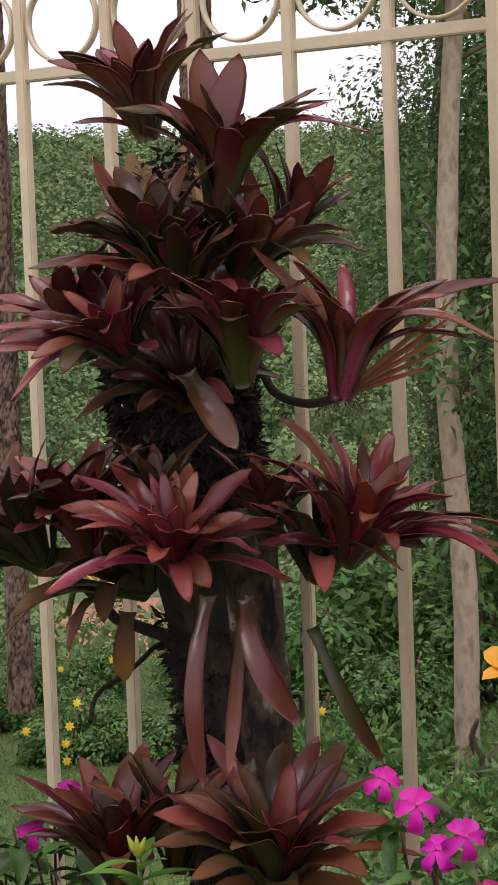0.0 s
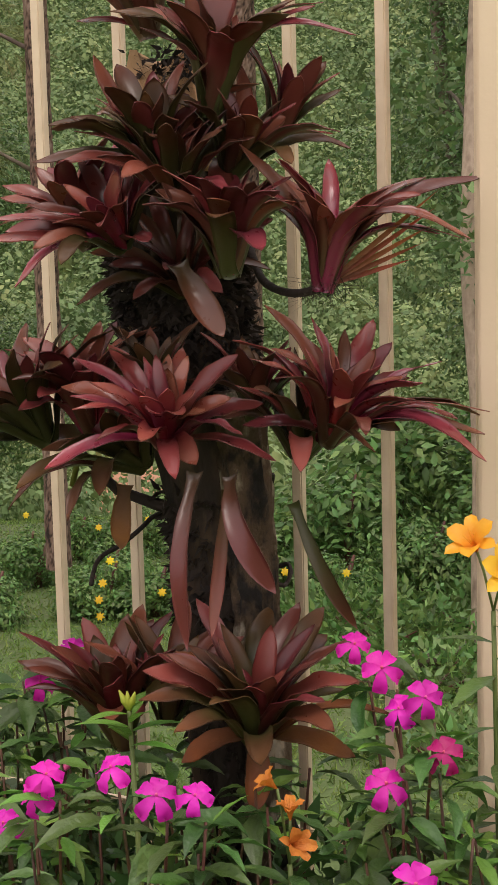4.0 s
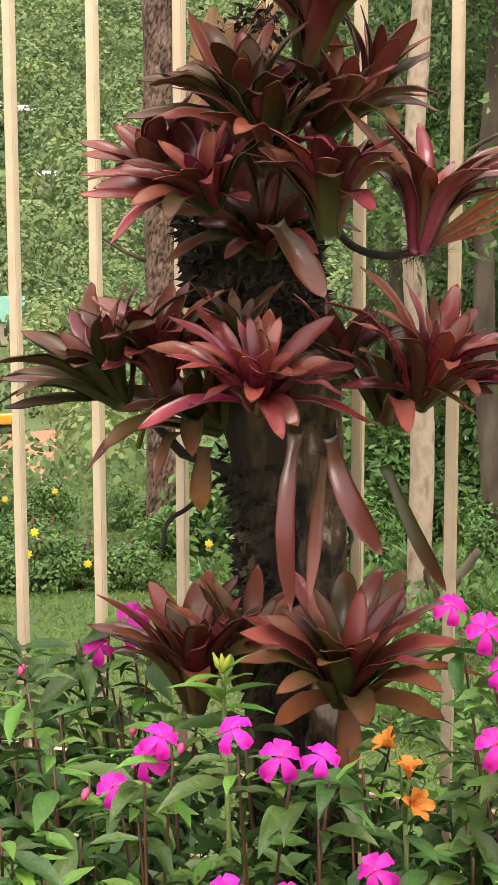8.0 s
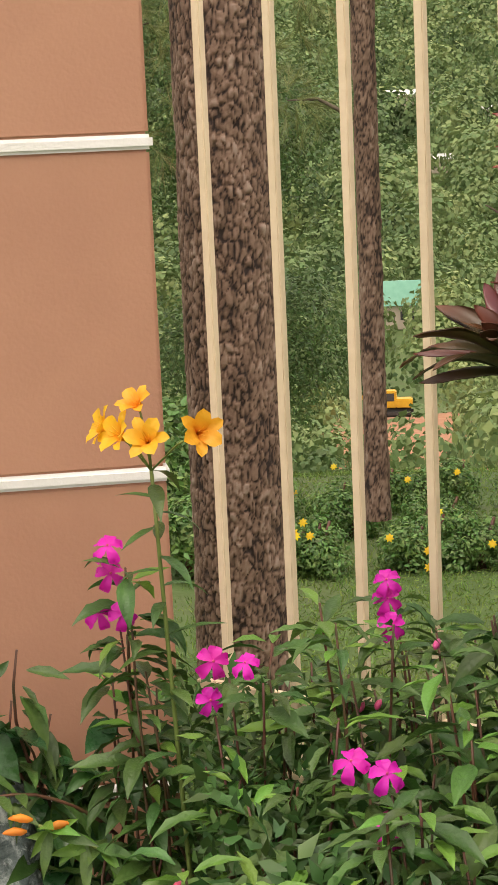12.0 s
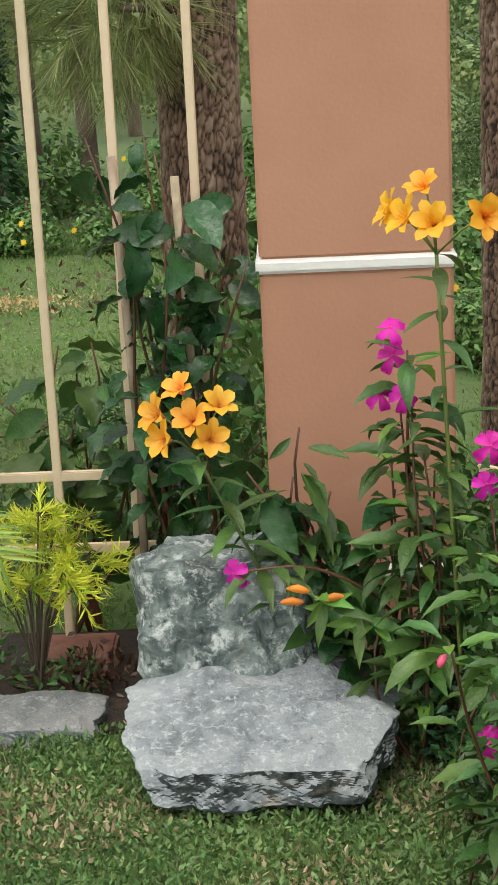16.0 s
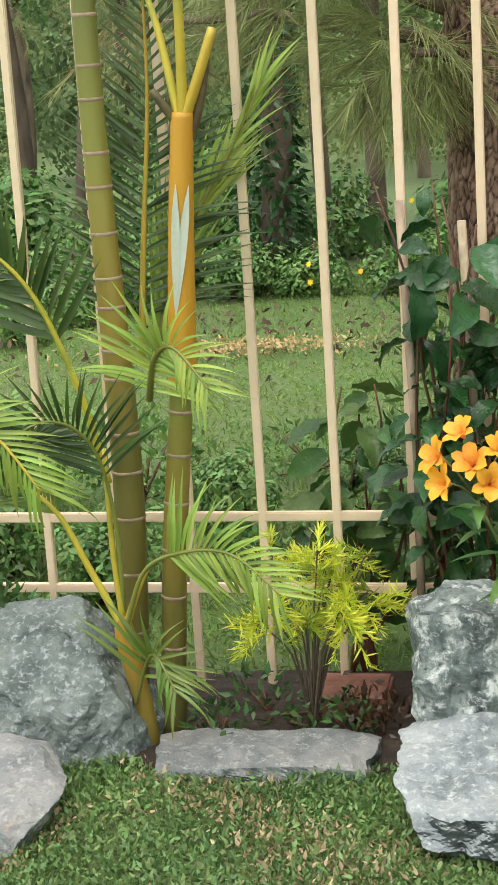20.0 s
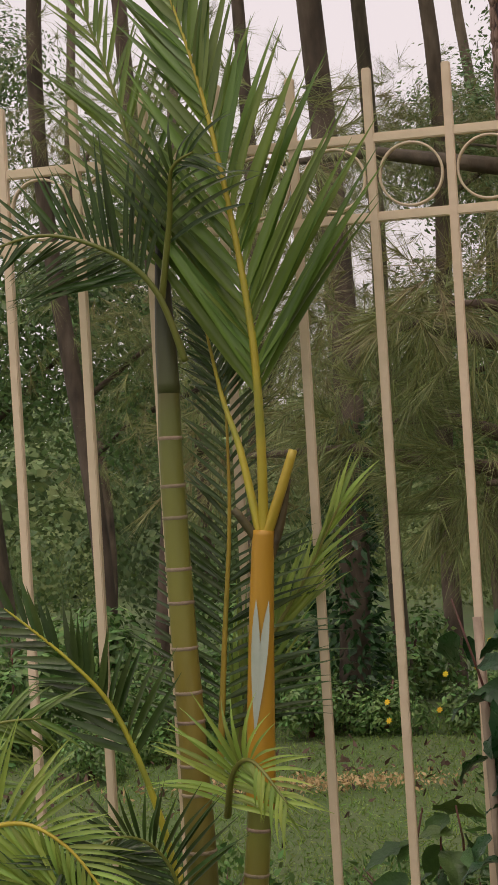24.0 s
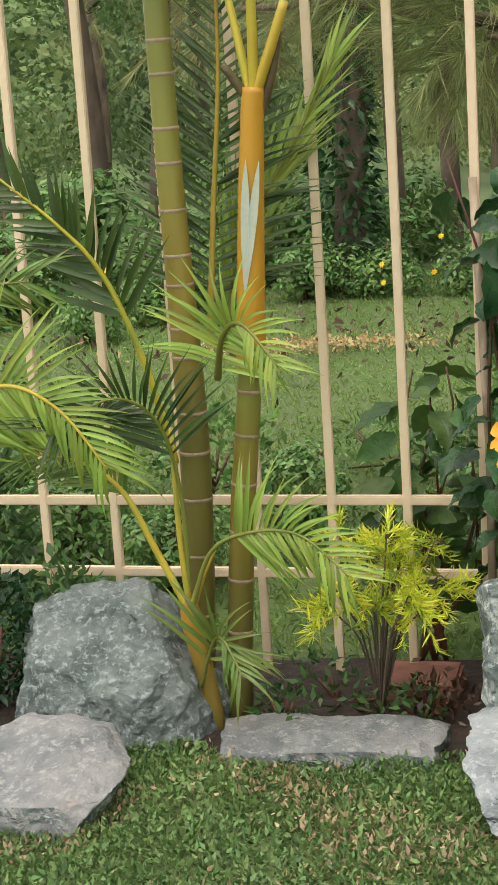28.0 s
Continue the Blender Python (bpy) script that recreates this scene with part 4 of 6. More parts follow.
def flower(parent, at, facing, kind=0, s=1.0):
    z = Vector(facing).normalized()
    m = Matrix.Translation(at) @ z.to_track_quat("Z", "Y").to_matrix().to_4x4() @ Matrix.Rotation(random.uniform(-0.7, 0.7), 4, "Z") @ Matrix.Scale(s * 1.08, 4)
    ob = part("flower", PETALS[kind], parent, m, "five-petalled magenta flower" if kind == 0 else "dark cerise flower")
    part("eye", EYE_ME, ob)


def impatiens(x, y, h, blooms=(), density=1.0, young=0.15):
    t = thing("impatiens", (x, y, 0), "leafy impatiens plant with " + ("magenta flowers" if blooms else "reddish stems, out of flower"), "flowering plant", "impatiens in the bed")
    tips = [Vector((random.uniform(-0.085, 0.085), random.uniform(-0.085, 0.085), h * random.uniform(0.72, 1.0))) for _ in range(4 if not blooms else 2)]
    goals = [Vector(b[:3]) - Vector((x, y, 0)) for b in blooms]
    for g in goals:
        tips.append(g + Vector((0.012 * random.uniform(-1, 1), 0.02, -0.035)))
    stems = []
    for tip in tips:
        base = Vector((random.uniform(-0.02, 0.02), random.uniform(-0.02, 0.02), 0))
        sway = Vector((random.uniform(-0.05, 0.05), random.uniform(-0.05, 0.05), 0))
        pts = [base.lerp(tip, q) + sway * math.sin(q * 3.14) + sway.yxz * 0.5 * math.sin(q * 7) for q in np.linspace(0, 1, 9)]
        stems.append(tube(pts, np.linspace(0.0034, 0.0018, 9), 6))
        a = random.uniform(0, 6.28)
        zlow = 0.1
        count = int((tip.z - zlow) / 0.0205 * density)
        for i in range(max(2, count)):
            q = (zlow + (tip.z - zlow) * (i + random.random() * 0.6) / max(1, count)) / max(tip.z, 0.1)
            q = random.uniform(0.93, 1.0) if i >= count - 7 else min(1.0, q)
            k = q * 8
            p = pts[int(min(7, k))].lerp(pts[int(min(7, k)) + 1], k - int(min(7, k)))
            a += 2.4 + random.uniform(-0.4, 0.4)
            top = i >= count - 4
            up = random.uniform(0.1, 0.6) if top else random.uniform(-0.3, 0.3)
            d = Vector((math.cos(a), math.sin(a), up))
            s = random.uniform(0.65, 1.25) * (0.75 if top else 1)
            me = random.choice(YOUNG if (top and random.random() < 0.35) or random.random() < young else IMP_LEAVES)
            part("leaf", me, t, Matrix.Translation(p + d.normalized() * 0.012) @ frame_of(d, (0, 0, 1), random.uniform(-0.5, 0.5)) @ Matrix.Scale(s, 4))
    for v, f, u in stems:
        part("stem", mesh("stem", v, f, M_STEM, u), t, label="fleshy red-brown stem")
    for b, g in zip(blooms, goals):
        kind = b[3] if len(b) > 3 else 0
        face = Vector(((0.6 if g.x + x < -0.4 else 0.25) + random.uniform(-0.45, 0.45), -0.8, 0.75 + random.uniform(-0.5, 0.4)))
        flower(t, g, face, kind, random.uniform(0.82, 1.02))
    if random.random() < 0.35:
        part("bud", BUD_ME, t, Matrix.Translation(tips[0] + Vector((0.02, -0.03, -0.02))), "small red flower bud")
    return t


BLOOMS = [
    [(-0.065, -0.661, 0.699), (-0.005, -0.661, 0.674), (0.041, -0.651, 0.677)],
    [(-0.157, -0.662, 0.678), (-0.178, -0.662, 0.648), (-0.216, -0.672, 0.612)],
    [(-0.043, -0.733, 0.532), (0.031, -0.733, 0.537)],
    [(0.12, -0.691, 0.568)],
    [(0.163, -0.399, 0.775), (0.107, -0.355, 0.788), (0.225, -0.41, 0.748), (0.186, -0.399, 0.726)],
    [(0.253, -0.421, 0.686, 1), (0.196, -0.465, 0.653)],
    [(0.243, -0.763, 0.562), (0.305, -0.773, 0.551), (0.337, -0.711, 0.645)],
    [(-1.025, -0.474, 0.752), (-1.004, -0.474, 0.648), (-1.05, -0.474, 0.644), (-1.04, -0.454, 0.703)],
    [(-0.835, -0.473, 0.596), (-0.777, -0.472, 0.601), (-0.844, -0.473, 0.535)],
    [(-0.536, -0.571, 0.524), (-0.481, -0.571, 0.517), (-0.466, -0.591, 0.448)],
    [(-0.716, -0.171, 0.633), (-0.716, -0.171, 0.663), (-0.696, -0.191, 0.597)],
    [(-0.414, -0.219, 0.692), (-0.384, -0.269, 0.682), (-0.454, -0.25, 0.647)],
    [(-0.618, -0.752, 0.286), (-0.567, -0.772, 0.316)],
]
for group in BLOOMS:
    gx, gy, gz = (sum(b[i] for b in group) / len(group) for i in range(3))
    impatiens(gx + 0.02, gy + 0.03, gz - 0.07, group)

random.seed(11)


def run_of(x, y):
    d = Vector((x, y, 0)) - CORNER
    return d.dot(ALONG), d.dot(OUT)


placed = [(0, 0)]
tries = 0
while len(placed) < 46 and tries < 3000:
    tries += 1
    x, y = random.uniform(-1.15, 0.62), random.uniform(-0.98, -0.12)
    u, o = run_of(x, y)
    if u < 0.4 + 0.06 * max(0, o - 0.5) or math.hypot(x - -0.176, y - -0.106) < 0.14 or any(math.hypot(x - a, y - b) < 0.125 for a, b in placed):
        continue
    if x < -0.9 and y > -0.3:
        continue
    placed.append((x, y))
    h = 0.64 if y > -0.45 else 0.58 if y > -0.7 else 0.5
    if x < -0.75:
        h *= 0.85
    if -0.3 < x < 0.16 and y < -0.38:
        h = min(h, 0.57)
    if x > 0.16:
        h *= 1.1
    impatiens(x, y, h * random.uniform(0.88, 1.08), (), 0.95)


def low_cover():
    """Dense low leaves that hide the soil between the stems."""
    rng = np.random.default_rng(21)
    n = 24000
    x, y = rng.uniform(-1.2, 0.7, n), rng.uniform(-1.05, -0.05, n)
    u = (x - CORNER.x) * ALONG.x + (y - CORNER.y) * ALONG.y
    keep = u > 0.42
    at = np.stack([x, y, rng.uniform(0.03, 0.46, n)], 1)[keep]
    v, f = scatter("oval", at, rng.uniform(0.022, 0.05, len(at)), rng, up=0.3)
    tagged(new("ground_cover", quick("ground_cover", v, f, M_COVER)), "dense low green leaves under the impatiens", "ground cover", kind="stuff")


low_cover()

# ---- orange lilies ----


def lily_mesh(material):
    pieces = []
    for k in range(6):
        v, f, u = leaf(0.052, 0.026 if k % 2 else 0.019, 78, 0.24, 8, 0.72, 0.5, 0.14, 0, 0.16)
        tilt, a = radians(78 if k % 2 else 70), 2 * math.pi * k / 6
        y, z = v[:, 1] * math.cos(tilt) - v[:, 2] * math.sin(tilt), v[:, 1] * math.sin(tilt) + v[:, 2] * math.cos(tilt)
        x = v[:, 0]
        pieces.append((np.stack([x * math.cos(a) - y * math.sin(a), x * math.sin(a) + y * math.cos(a), z], 1), f, u))
    for k in range(4):
        a = k * 1.6
        pieces.append(tube([(0, 0, 0), (0.003 * math.cos(a), 0.003 * math.sin(a), 0.02), (0.007 * math.cos(a), 0.007 * math.sin(a), 0.036)], 0.0007, 4))
    v, f, u = join(pieces)
    return mesh("petals", v, f, material, u)


LILY = {"orange": lily_mesh(M_ORANGE), "yellow": lily_mesh(M_YPINK), "faded": lily_mesh(M_FADED)}
LONG_LEAF = [mesh("leaf", *leaf(0.1, 0.024, a, 0.25, 7, 0.4, 1.2, 0.15, 0, 0.06)[:2], M_IMP, leaf(0.1, 0.024, a, 0.25, 7, 0.4, 1.2, 0.15)[2]) for a in (20, 55)]


def lily(foot, heads, kind, label, bend=0.0):
    t = thing("lily", foot, label, "flowering plant", "orange lilies")
    foot = Vector(foot)
    c = sum((Vector(h) for h in heads), Vector()) / len(heads) - foot
    node = c + Vector((0, 0.01, -0.06))
    pts = [Vector((0, 0, 0)).lerp(node, q) + Vector((0, bend * math.sin(q * 3.14), 0)) for q in np.linspace(0, 1, 9)]
    pieces = [tube(pts, np.linspace(0.0045, 0.003, 9), 6)]
    for h in heads:
        p = Vector(h) - foot
        pieces.append(tube([node, node.lerp(p, 0.6) + Vector((0, 0, 0.006)), p], 0.0018, 5))
        facing = (p - node).normalized() * 1.2 + Vector((0.25, -0.7, -0.3))
        m = Matrix.Translation(p) @ facing.to_track_quat("Z", "Y").to_matrix().to_4x4() @ Matrix.Rotation(random.uniform(0, 6.28), 4, "Z") @ Matrix.Scale(random.uniform(0.84, 1.02), 4)
        if kind == "faded":
            m = m @ Matrix.Diagonal((0.55, 0.6, 0.9, 1)) @ Matrix.Rotation(0.9, 4, "X")
        part("flower", LILY[kind], t, m, "wilted drooping flower" if kind == "faded" else "open funnel flower")
    v, f, u = join(pieces)
    part("stem", mesh("stem", v, f, M_GSTEM, u), t)
    for i in range(20):
        q = 0.35 + 0.65 * (i / 19) ** 0.7
        k = q * 8
        p = pts[int(min(7, k))].lerp(pts[int(min(7, k)) + 1], k - int(min(7, k)))
        a = i * 2.4
        d = Vector((math.cos(a), math.sin(a), random.uniform(-0.2, 0.4)))
        part("leaf", random.choice(LONG_LEAF), t, Matrix.Translation(p) @ frame_of(d, (0, 0, 1)) @ Matrix.Scale(random.uniform(0.75, 1.15), 4))


lily((-0.93, -0.42, 0), [(-1.02, -0.45, 0.924), (-0.975, -0.44, 0.957), (-0.945, -0.46, 0.912), (-0.985, -0.46, 0.915), (-0.864, -0.45, 0.931)], "orange", "tall stem of clear orange lilies before the terracotta pillar")
lily(tuple(left(0.24, 0.36, 0)), [tuple(left(-0.04, 0.45, 0.6)), tuple(left(-0.008, 0.44, 0.635)), tuple(left(0.03, 0.47, 0.565)), tuple(left(0.045, 0.45, 0.61)), tuple(left(-0.03, 0.47, 0.568)), tuple(left(0.008, 0.46, 0.59))], "yellow", "yellow lilies flushed with pink above the rocks")
lily((0.286, -0.301, 0), [(0.26, -0.325, 0.913), (0.298, -0.335, 0.885)], "orange", "orange lily beside the cream pillar")
lily((0.129, -0.525, 0), [(0.103, -0.568, 0.667), (0.119, -0.568, 0.631), (0.114, -0.568, 0.6)], "faded", "fading orange lily among the impatiens")


def along_line(pts, q):
    k = q * (len(pts) - 1)
    i = int(min(len(pts) - 2, k))
    return Vector(pts[i]).lerp(Vector(pts[i + 1]), k - i)


def leaning_lily():
    """A lily stem that leans out over the rocks, with closed buds."""
    foot = left(0.62, 0.42, 0.02)
    t = thing("lily", tuple(foot), "leaning lily stem with closed orange buds over the rocks", "flowering plant", "orange lilies")
    pts = curve([Vector((0, 0, 0)), left(0.52, 0.47, 0.12) - foot, left(0.39, 0.5, 0.2) - foot, left(0.19, 0.52, 0.31) - foot], 14)
    tip = Vector(pts[-1])
    v, f, u = tube(pts, np.linspace(0.005, 0.003, 14), 6)
    part("stem", mesh("stem", v, f, M_GSTEM, u), t)
    for i in range(34):
        p = along_line(pts, 0.5 + 0.5 * (i / 33) ** 0.7)
        d = ALONG * random.uniform(-1, 0.9) + OUT * random.uniform(-0.2, 0.9) + Vector((0, 0, random.uniform(-1.1, 0.6)))
        part("leaf", random.choice(LONG_LEAF + YOUNG), t, Matrix.Translation(p) @ frame_of(d, OUT + Vector((0, 0, 0.6)), random.uniform(-0.4, 0.4)) @ Matrix.Scale(random.uniform(0.65, 1.05), 4))
    bud = mesh("bud", *tube([(0, 0, 0), (0, 0.008, 0), (0, 0.02, 0.002), (0, 0.033, 0.001), (0, 0.038, 0)], [0.002, 0.006, 0.0075, 0.004, 0.001], 8)[:2], M_ORANGE)
    for du, dz in ((-0.02, 0.03), (-0.045, 0.0), (0.03, 0.005)):
        stalk = tip + ALONG * (du * 0.4) + Vector((0, 0, dz * 0.6)) + OUT * 0.02
        part("bud", bud, t, Matrix.Translation(stalk) @ frame_of(ALONG * (-1 if du < 0 else 0.3) + Vector((0, 0, dz * 5))), "closed orange bud")


leaning_lily()


def leaning_impatiens():
    foot = left(0.36, 0.4, 0)
    t = thing("impatiens", tuple(foot), "red-stemmed impatiens leaning over the boulder with one magenta flower", "flowering plant", "impatiens in the bed")
    pts = curve([Vector((0, 0, 0)), left(0.33, 0.42, 0.22) - foot, left(0.2, 0.46, 0.335) - foot, left(0.06, 0.49, 0.345) - foot], 14)
    v, f, u = tube(pts, np.linspace(0.0045, 0.002, 14), 6)
    part("stem", mesh("stem", v, f, M_STEM, u), t)
    for i in range(9):
        p = along_line(pts, 0.3 + 0.6 * i / 8)
        d = ALONG * random.uniform(-0.8, 0.6) + OUT * random.uniform(0, 0.9) + Vector((0, 0, random.uniform(-0.9, 0.3)))
        part("leaf", random.choice(IMP_LEAVES), t, Matrix.Translation(p) @ frame_of(d, (0, 0, 1)) @ Matrix.Scale(random.uniform(0.7, 1.0), 4))
    flower(t, Vector(pts[-1]), ALONG * -0.5 + OUT * 0.8 + Vector((0, 0, 0.2)), 0, 1.0)


leaning_impatiens()


def young_lily(at):
    t = thing("lily", at, "young bright green lily shoot with pale buds", "flowering plant", "orange lilies")
    v, f, u = tube([(0, 0, -0.7), (0.01, 0, -0.3), (0, 0, 0)], [0.005, 0.004, 0.003], 6)
    part("stem", mesh("stem", v, f, M_GSTEM, u), t)
    for i in range(9):
        d = side(math.cos(i * 2.4), 0.25 + 0.5 * (i % 3 == 0), 0.8 * math.sin(i * 2.4) + 0.2)
        v, f, u = leaf(0.075, 0.02, 25, 0.3, 7, 0.4, 1.1, 0.15)
        part("leaf", mesh("leaf", v, f, M_IMP_YOUNG, u), t, Matrix.Translation((0, 0, -0.006 * i)) @ frame_of(d))
    for i in range(3):
        v, f, u = tube([(0, 0, 0), (0.006 * (i - 1), -0.002, 0.012), (0.012 * (i - 1), -0.004, 0.026)], [0.003, 0.005, 0.001], 7)
        part("bud", mesh("bud", v, f, M_YGREEN, u), t, label="pale green bud")


young_lily((-0.164, -0.463, 0.7))

# ---- rocks ----


def rock(name, at, size, seed, rz, label, material, lean=0.0, cuts=13, sharp=0.72, fine=0.02, group="garden rocks", under=0.0, shaded_side=None, facets=()):
    rng = np.random.default_rng(seed)
    bm = bmesh.new()
    bmesh.ops.create_icosphere(bm, subdivisions=6, radius=1.0)
    v = np.array([p.co[:] for p in bm.verts])
    planes = rng.normal(size=(cuts, 3))
    planes /= np.linalg.norm(planes, axis=1)[:, None]
    planes = np.concatenate([planes, [(0, 0, 1), (0, 0, -1), (1, 0, 0), (-1, 0, 0), (0, 1, 0), (0, -1, 0)] + rng.normal(size=(6, 3)) * 0.12])
    planes /= np.linalg.norm(planes, axis=1)[:, None]
    dist = np.concatenate([rng.uniform(sharp, sharp + 0.2, cuts), np.full(6, 0.66)])
    for way, d in facets:
        planes = np.concatenate([planes, [np.array(way, float) / np.linalg.norm(way)]])
        dist = np.append(dist, d)
    for _ in range(2):
        for n, d in zip(planes, dist):
            v -= np.maximum(0, v @ n - d)[:, None] * n
    v /= np.abs(v).max(0)
    v[:, :2] *= (1 - under * np.clip(-v[:, 2] + 0.1, 0, 1))[:, None]
    v = v * np.array(size) / 2
    dirs = v / (np.linalg.norm(v, axis=1)[:, None] + 1e-9)
    rough = np.array([noise.noise(Vector(p) * 9 + Vector((seed, 0, 0))) * 1.2 + noise.noise(Vector(p) * 28) * 0.5 + noise.noise(Vector(p) * 75) * 0.25 + 0.6 * abs(noise.noise(Vector(p) * 16 + Vector((0, seed, 0)))) for p in v])
    v += dirs * (rough * fine)[:, None]
    for p, c in zip(bm.verts, v):
        p.co = c
    me = bpy.data.meshes.new(name)
    bm.to_mesh(me)
    bm.free()
    me.materials.append(material)
    # Steep and downward faces take darker broken stone, their shade put into its colour.
    if shaded_side:
        me.materials.append(shaded_side)
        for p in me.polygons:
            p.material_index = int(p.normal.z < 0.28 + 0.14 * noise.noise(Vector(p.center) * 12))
    ob = part(name, me, None, Matrix.Translation(at) @ pose(0, 0, 0, 0, 0, rz) @ pose(0, 0, 0, lean, 0, 0))
    return tagged(ob, label, "rock", group)


BOULDER_CUTS = (((0.12, -0.4, 1), 0.5), ((-0.25, -1, 0.3), 0.52), ((0.8, -0.75, 0.3), 0.58), ((0.95, 0.1, 0.5), 0.55), ((0.3, -0.9, 0.75), 0.56), ((-1, -0.2, 0.15), 0.62))
rock("boulder", left(-0.81, 0.26, 0.075), (0.42, 0.32, 0.31), 4, ANGLE, "large blocky blue-grey boulder beside the palms", M_ROCK_BLUE, 10, 6, 0.84, 0.018, facets=BOULDER_CUTS)
rock("flat_rock", left(-0.90, 0.58, 0.022), (0.42, 0.32, 0.16), 8, ANGLE - 4, "low flat pale grey rock on the lawn", M_ROCK_PALE, 8, 10, 0.75, 0.014, shaded_side=M_ROCK)
rock("stone_slab", left(-0.395, 0.33, 0.0), (0.42, 0.19, 0.09), 12, ANGLE + 1, "long low pale stone slab edging the palm bed", M_ROCK_PALE, 6, 9, 0.8, 0.014, shaded_side=M_ROCK)
rock("boulder", left(0.02, 0.33, 0.17), (0.37, 0.26, 0.37), 17, ANGLE, "upright mottled grey boulder behind the seat stone", M_ROCK, -8, 22, 0.84, 0.022, under=0.25)
rock("seat_stone", left(0.1, 0.55, 0.06), (0.48, 0.38, 0.16), 23, ANGLE - 6, "flat seat-like grey stone in front of the boulder", M_ROCK_SEAT, 12, 14, 0.8, 0.02, under=0.6, shaded_side=M_ROCK_DARK)

# ---- lawn and bed ----


def lawn():
    pts = [left(u, o, 0.004 + 0.006 * noise.noise((u * 3, o * 3, 0))) for o in np.linspace(0.3, 2.6, 24) for u in np.linspace(-2.2, 1.6, 40)]
    f = [(i * 40 + k, i * 40 + k + 1, (i + 1) * 40 + k + 1, (i + 1) * 40 + k) for i in range(23) for k in range(39)]
    ob = new("lawn", mesh("lawn", pts, f, M_GROUND))
    tagged(ob, "short broad-leaved lawn with scattered dry leaves", "lawn", kind="structure")
    rng = np.random.default_rng(5)
    for name, n, m, lo, hi, kind, label in (("grass", 85000, M_LAWN, 0.009, 0.019, "oval", "dense short broad green grass blades"), ("dry_grass", 38000, M_LAWN_DRY, 0.008, 0.02, "oval", "dry brown blades among the grass")):
        u, o = rng.uniform(-1.3, 0.8, n), 0.34 + 1.15 * rng.random(n)
        edge = (u > 0.42 + 0.02 * np.sin(o * 30)) & (o < 0.62)
        bed = (u > -0.6) & (u < -0.2) & (o < 0.38)
        ok = ~(edge | bed)
        if name == "dry_grass":
            ok &= np.sin(u * 11 + 2 * np.sin(o * 7)) + np.sin(o * 13 + 1.5 * np.sin(u * 9)) + rng.normal(size=n) * 0.6 > 0.55
        u, o = u[ok], o[ok]
        h = rng.random(len(u)) * 0.018 + 0.012 * np.sin(u * 17 + np.sin(o * 23)) * 0.5
        at = np.stack([CORNER.x + ALONG.x * u + OUT.x * o, CORNER.y + ALONG.y * u + OUT.y * o, 0.004 + np.maximum(0, h)], 1)
        v, fa = scatter(kind, at, rng.uniform(lo, hi, len(at)), rng, up=0.75)
        tagged(new(name, quick(name, v, fa, m)), label, "grass", kind="stuff")
    # palm bed
    pts = [left(u, o, 0.012 + 0.02 * noise.noise((u * 6, o * 6, 2))) for o in np.linspace(-0.12, 0.36, 16) for u in np.linspace(-1.9, 0.2, 50)]
    f = [(i * 50 + k, i * 50 + k + 1, (i + 1) * 50 + k + 1, (i + 1) * 50 + k) for i in range(15) for k in range(49)]
    tagged(new("palm_bed", mesh("palm_bed", pts, f, M_SOIL)), "dark bare soil under the palms", "soil", kind="structure")
    pts = [(x, y, 0.012 + 0.02 * noise.noise((x * 6, y * 6, 2))) for y in np.linspace(-1.05, -0.06, 20) for x in np.linspace(-1.1, 0.7, 30)]
    f = [(i * 30 + k, i * 30 + k + 1, (i + 1) * 30 + k + 1, (i + 1) * 30 + k) for i in range(19) for k in range(29) if run_of(*pts[(i + 1) * 30 + k][:2])[0] > 0.5]
    tagged(new("flower_bed", mesh("flower_bed", pts, f, M_SOIL)), "dark soil of the impatiens bed", "soil", kind="structure")


lawn()

# ---- palms ----
LEAFLETS = {}
for key, m in (("mid", M_PALM), ("dark", M_PALM_DK), ("pale", M_PALM_LT)):
    LEAFLETS[key] = [mesh("leaflet", *leaf(0.2, 0.0108, a, 0.5, 7, 0.25, 1.3, 0.4)[:2], m, leaf(0.2, 0.0108, a, 0.5, 7, 0.25, 1.3, 0.4)[2]) for a in (10, 35, 70)]


def frond(parent, origin, points, n, length, angle, key, rachis, bare=0.15, lift=0.0, sides=(1, -1), bend=1, width=1.0, thick=0.007):
    """A feather frond: leaflets on both sides of a rachis. lift: how far they rise from its plane."""
    line = curve([left(*q) - origin for q in points], 40)
    v, f, u = tube(line, np.linspace(thick, 0.0018, 40), 7)
    ob = part("frond", mesh("rachis", v, f, rachis, u), parent)
    tan = np.gradient(line, axis=0)
    for i in range(n):
        q = bare + (1 - bare) * (i + 0.5) / n
        k = int(q * 39)
        d = Vector(tan[k]).normalized()
        s = d.cross(OUT).normalized()
        up = s.cross(d).normalized()
        for w in sides:
            a = radians(angle * (1.15 - 0.55 * q) + random.uniform(-5, 5))
            way = d * math.cos(a) + s * w * math.sin(a) + OUT * lift + OUT * random.uniform(-0.12, 0.12)
            size = length / 0.2 * (0.55 + 0.45 * math.sin(min(1, q * 1.3 + 0.15) * math.pi)) * random.uniform(0.85, 1.1)
            me = LEAFLETS[key][max(0, min(2, bend + random.choice((-1, 0, 0))))]
            upv = OUT * 0.8 + Vector((0, 0, 0.6))
            part("leaflet", me, ob, Matrix.Translation(line[k]) @ frame_of(way, upv, random.uniform(-0.4, 0.4)) @ Matrix.Diagonal((width * size**0.5, size, size, 1)))
    return ob


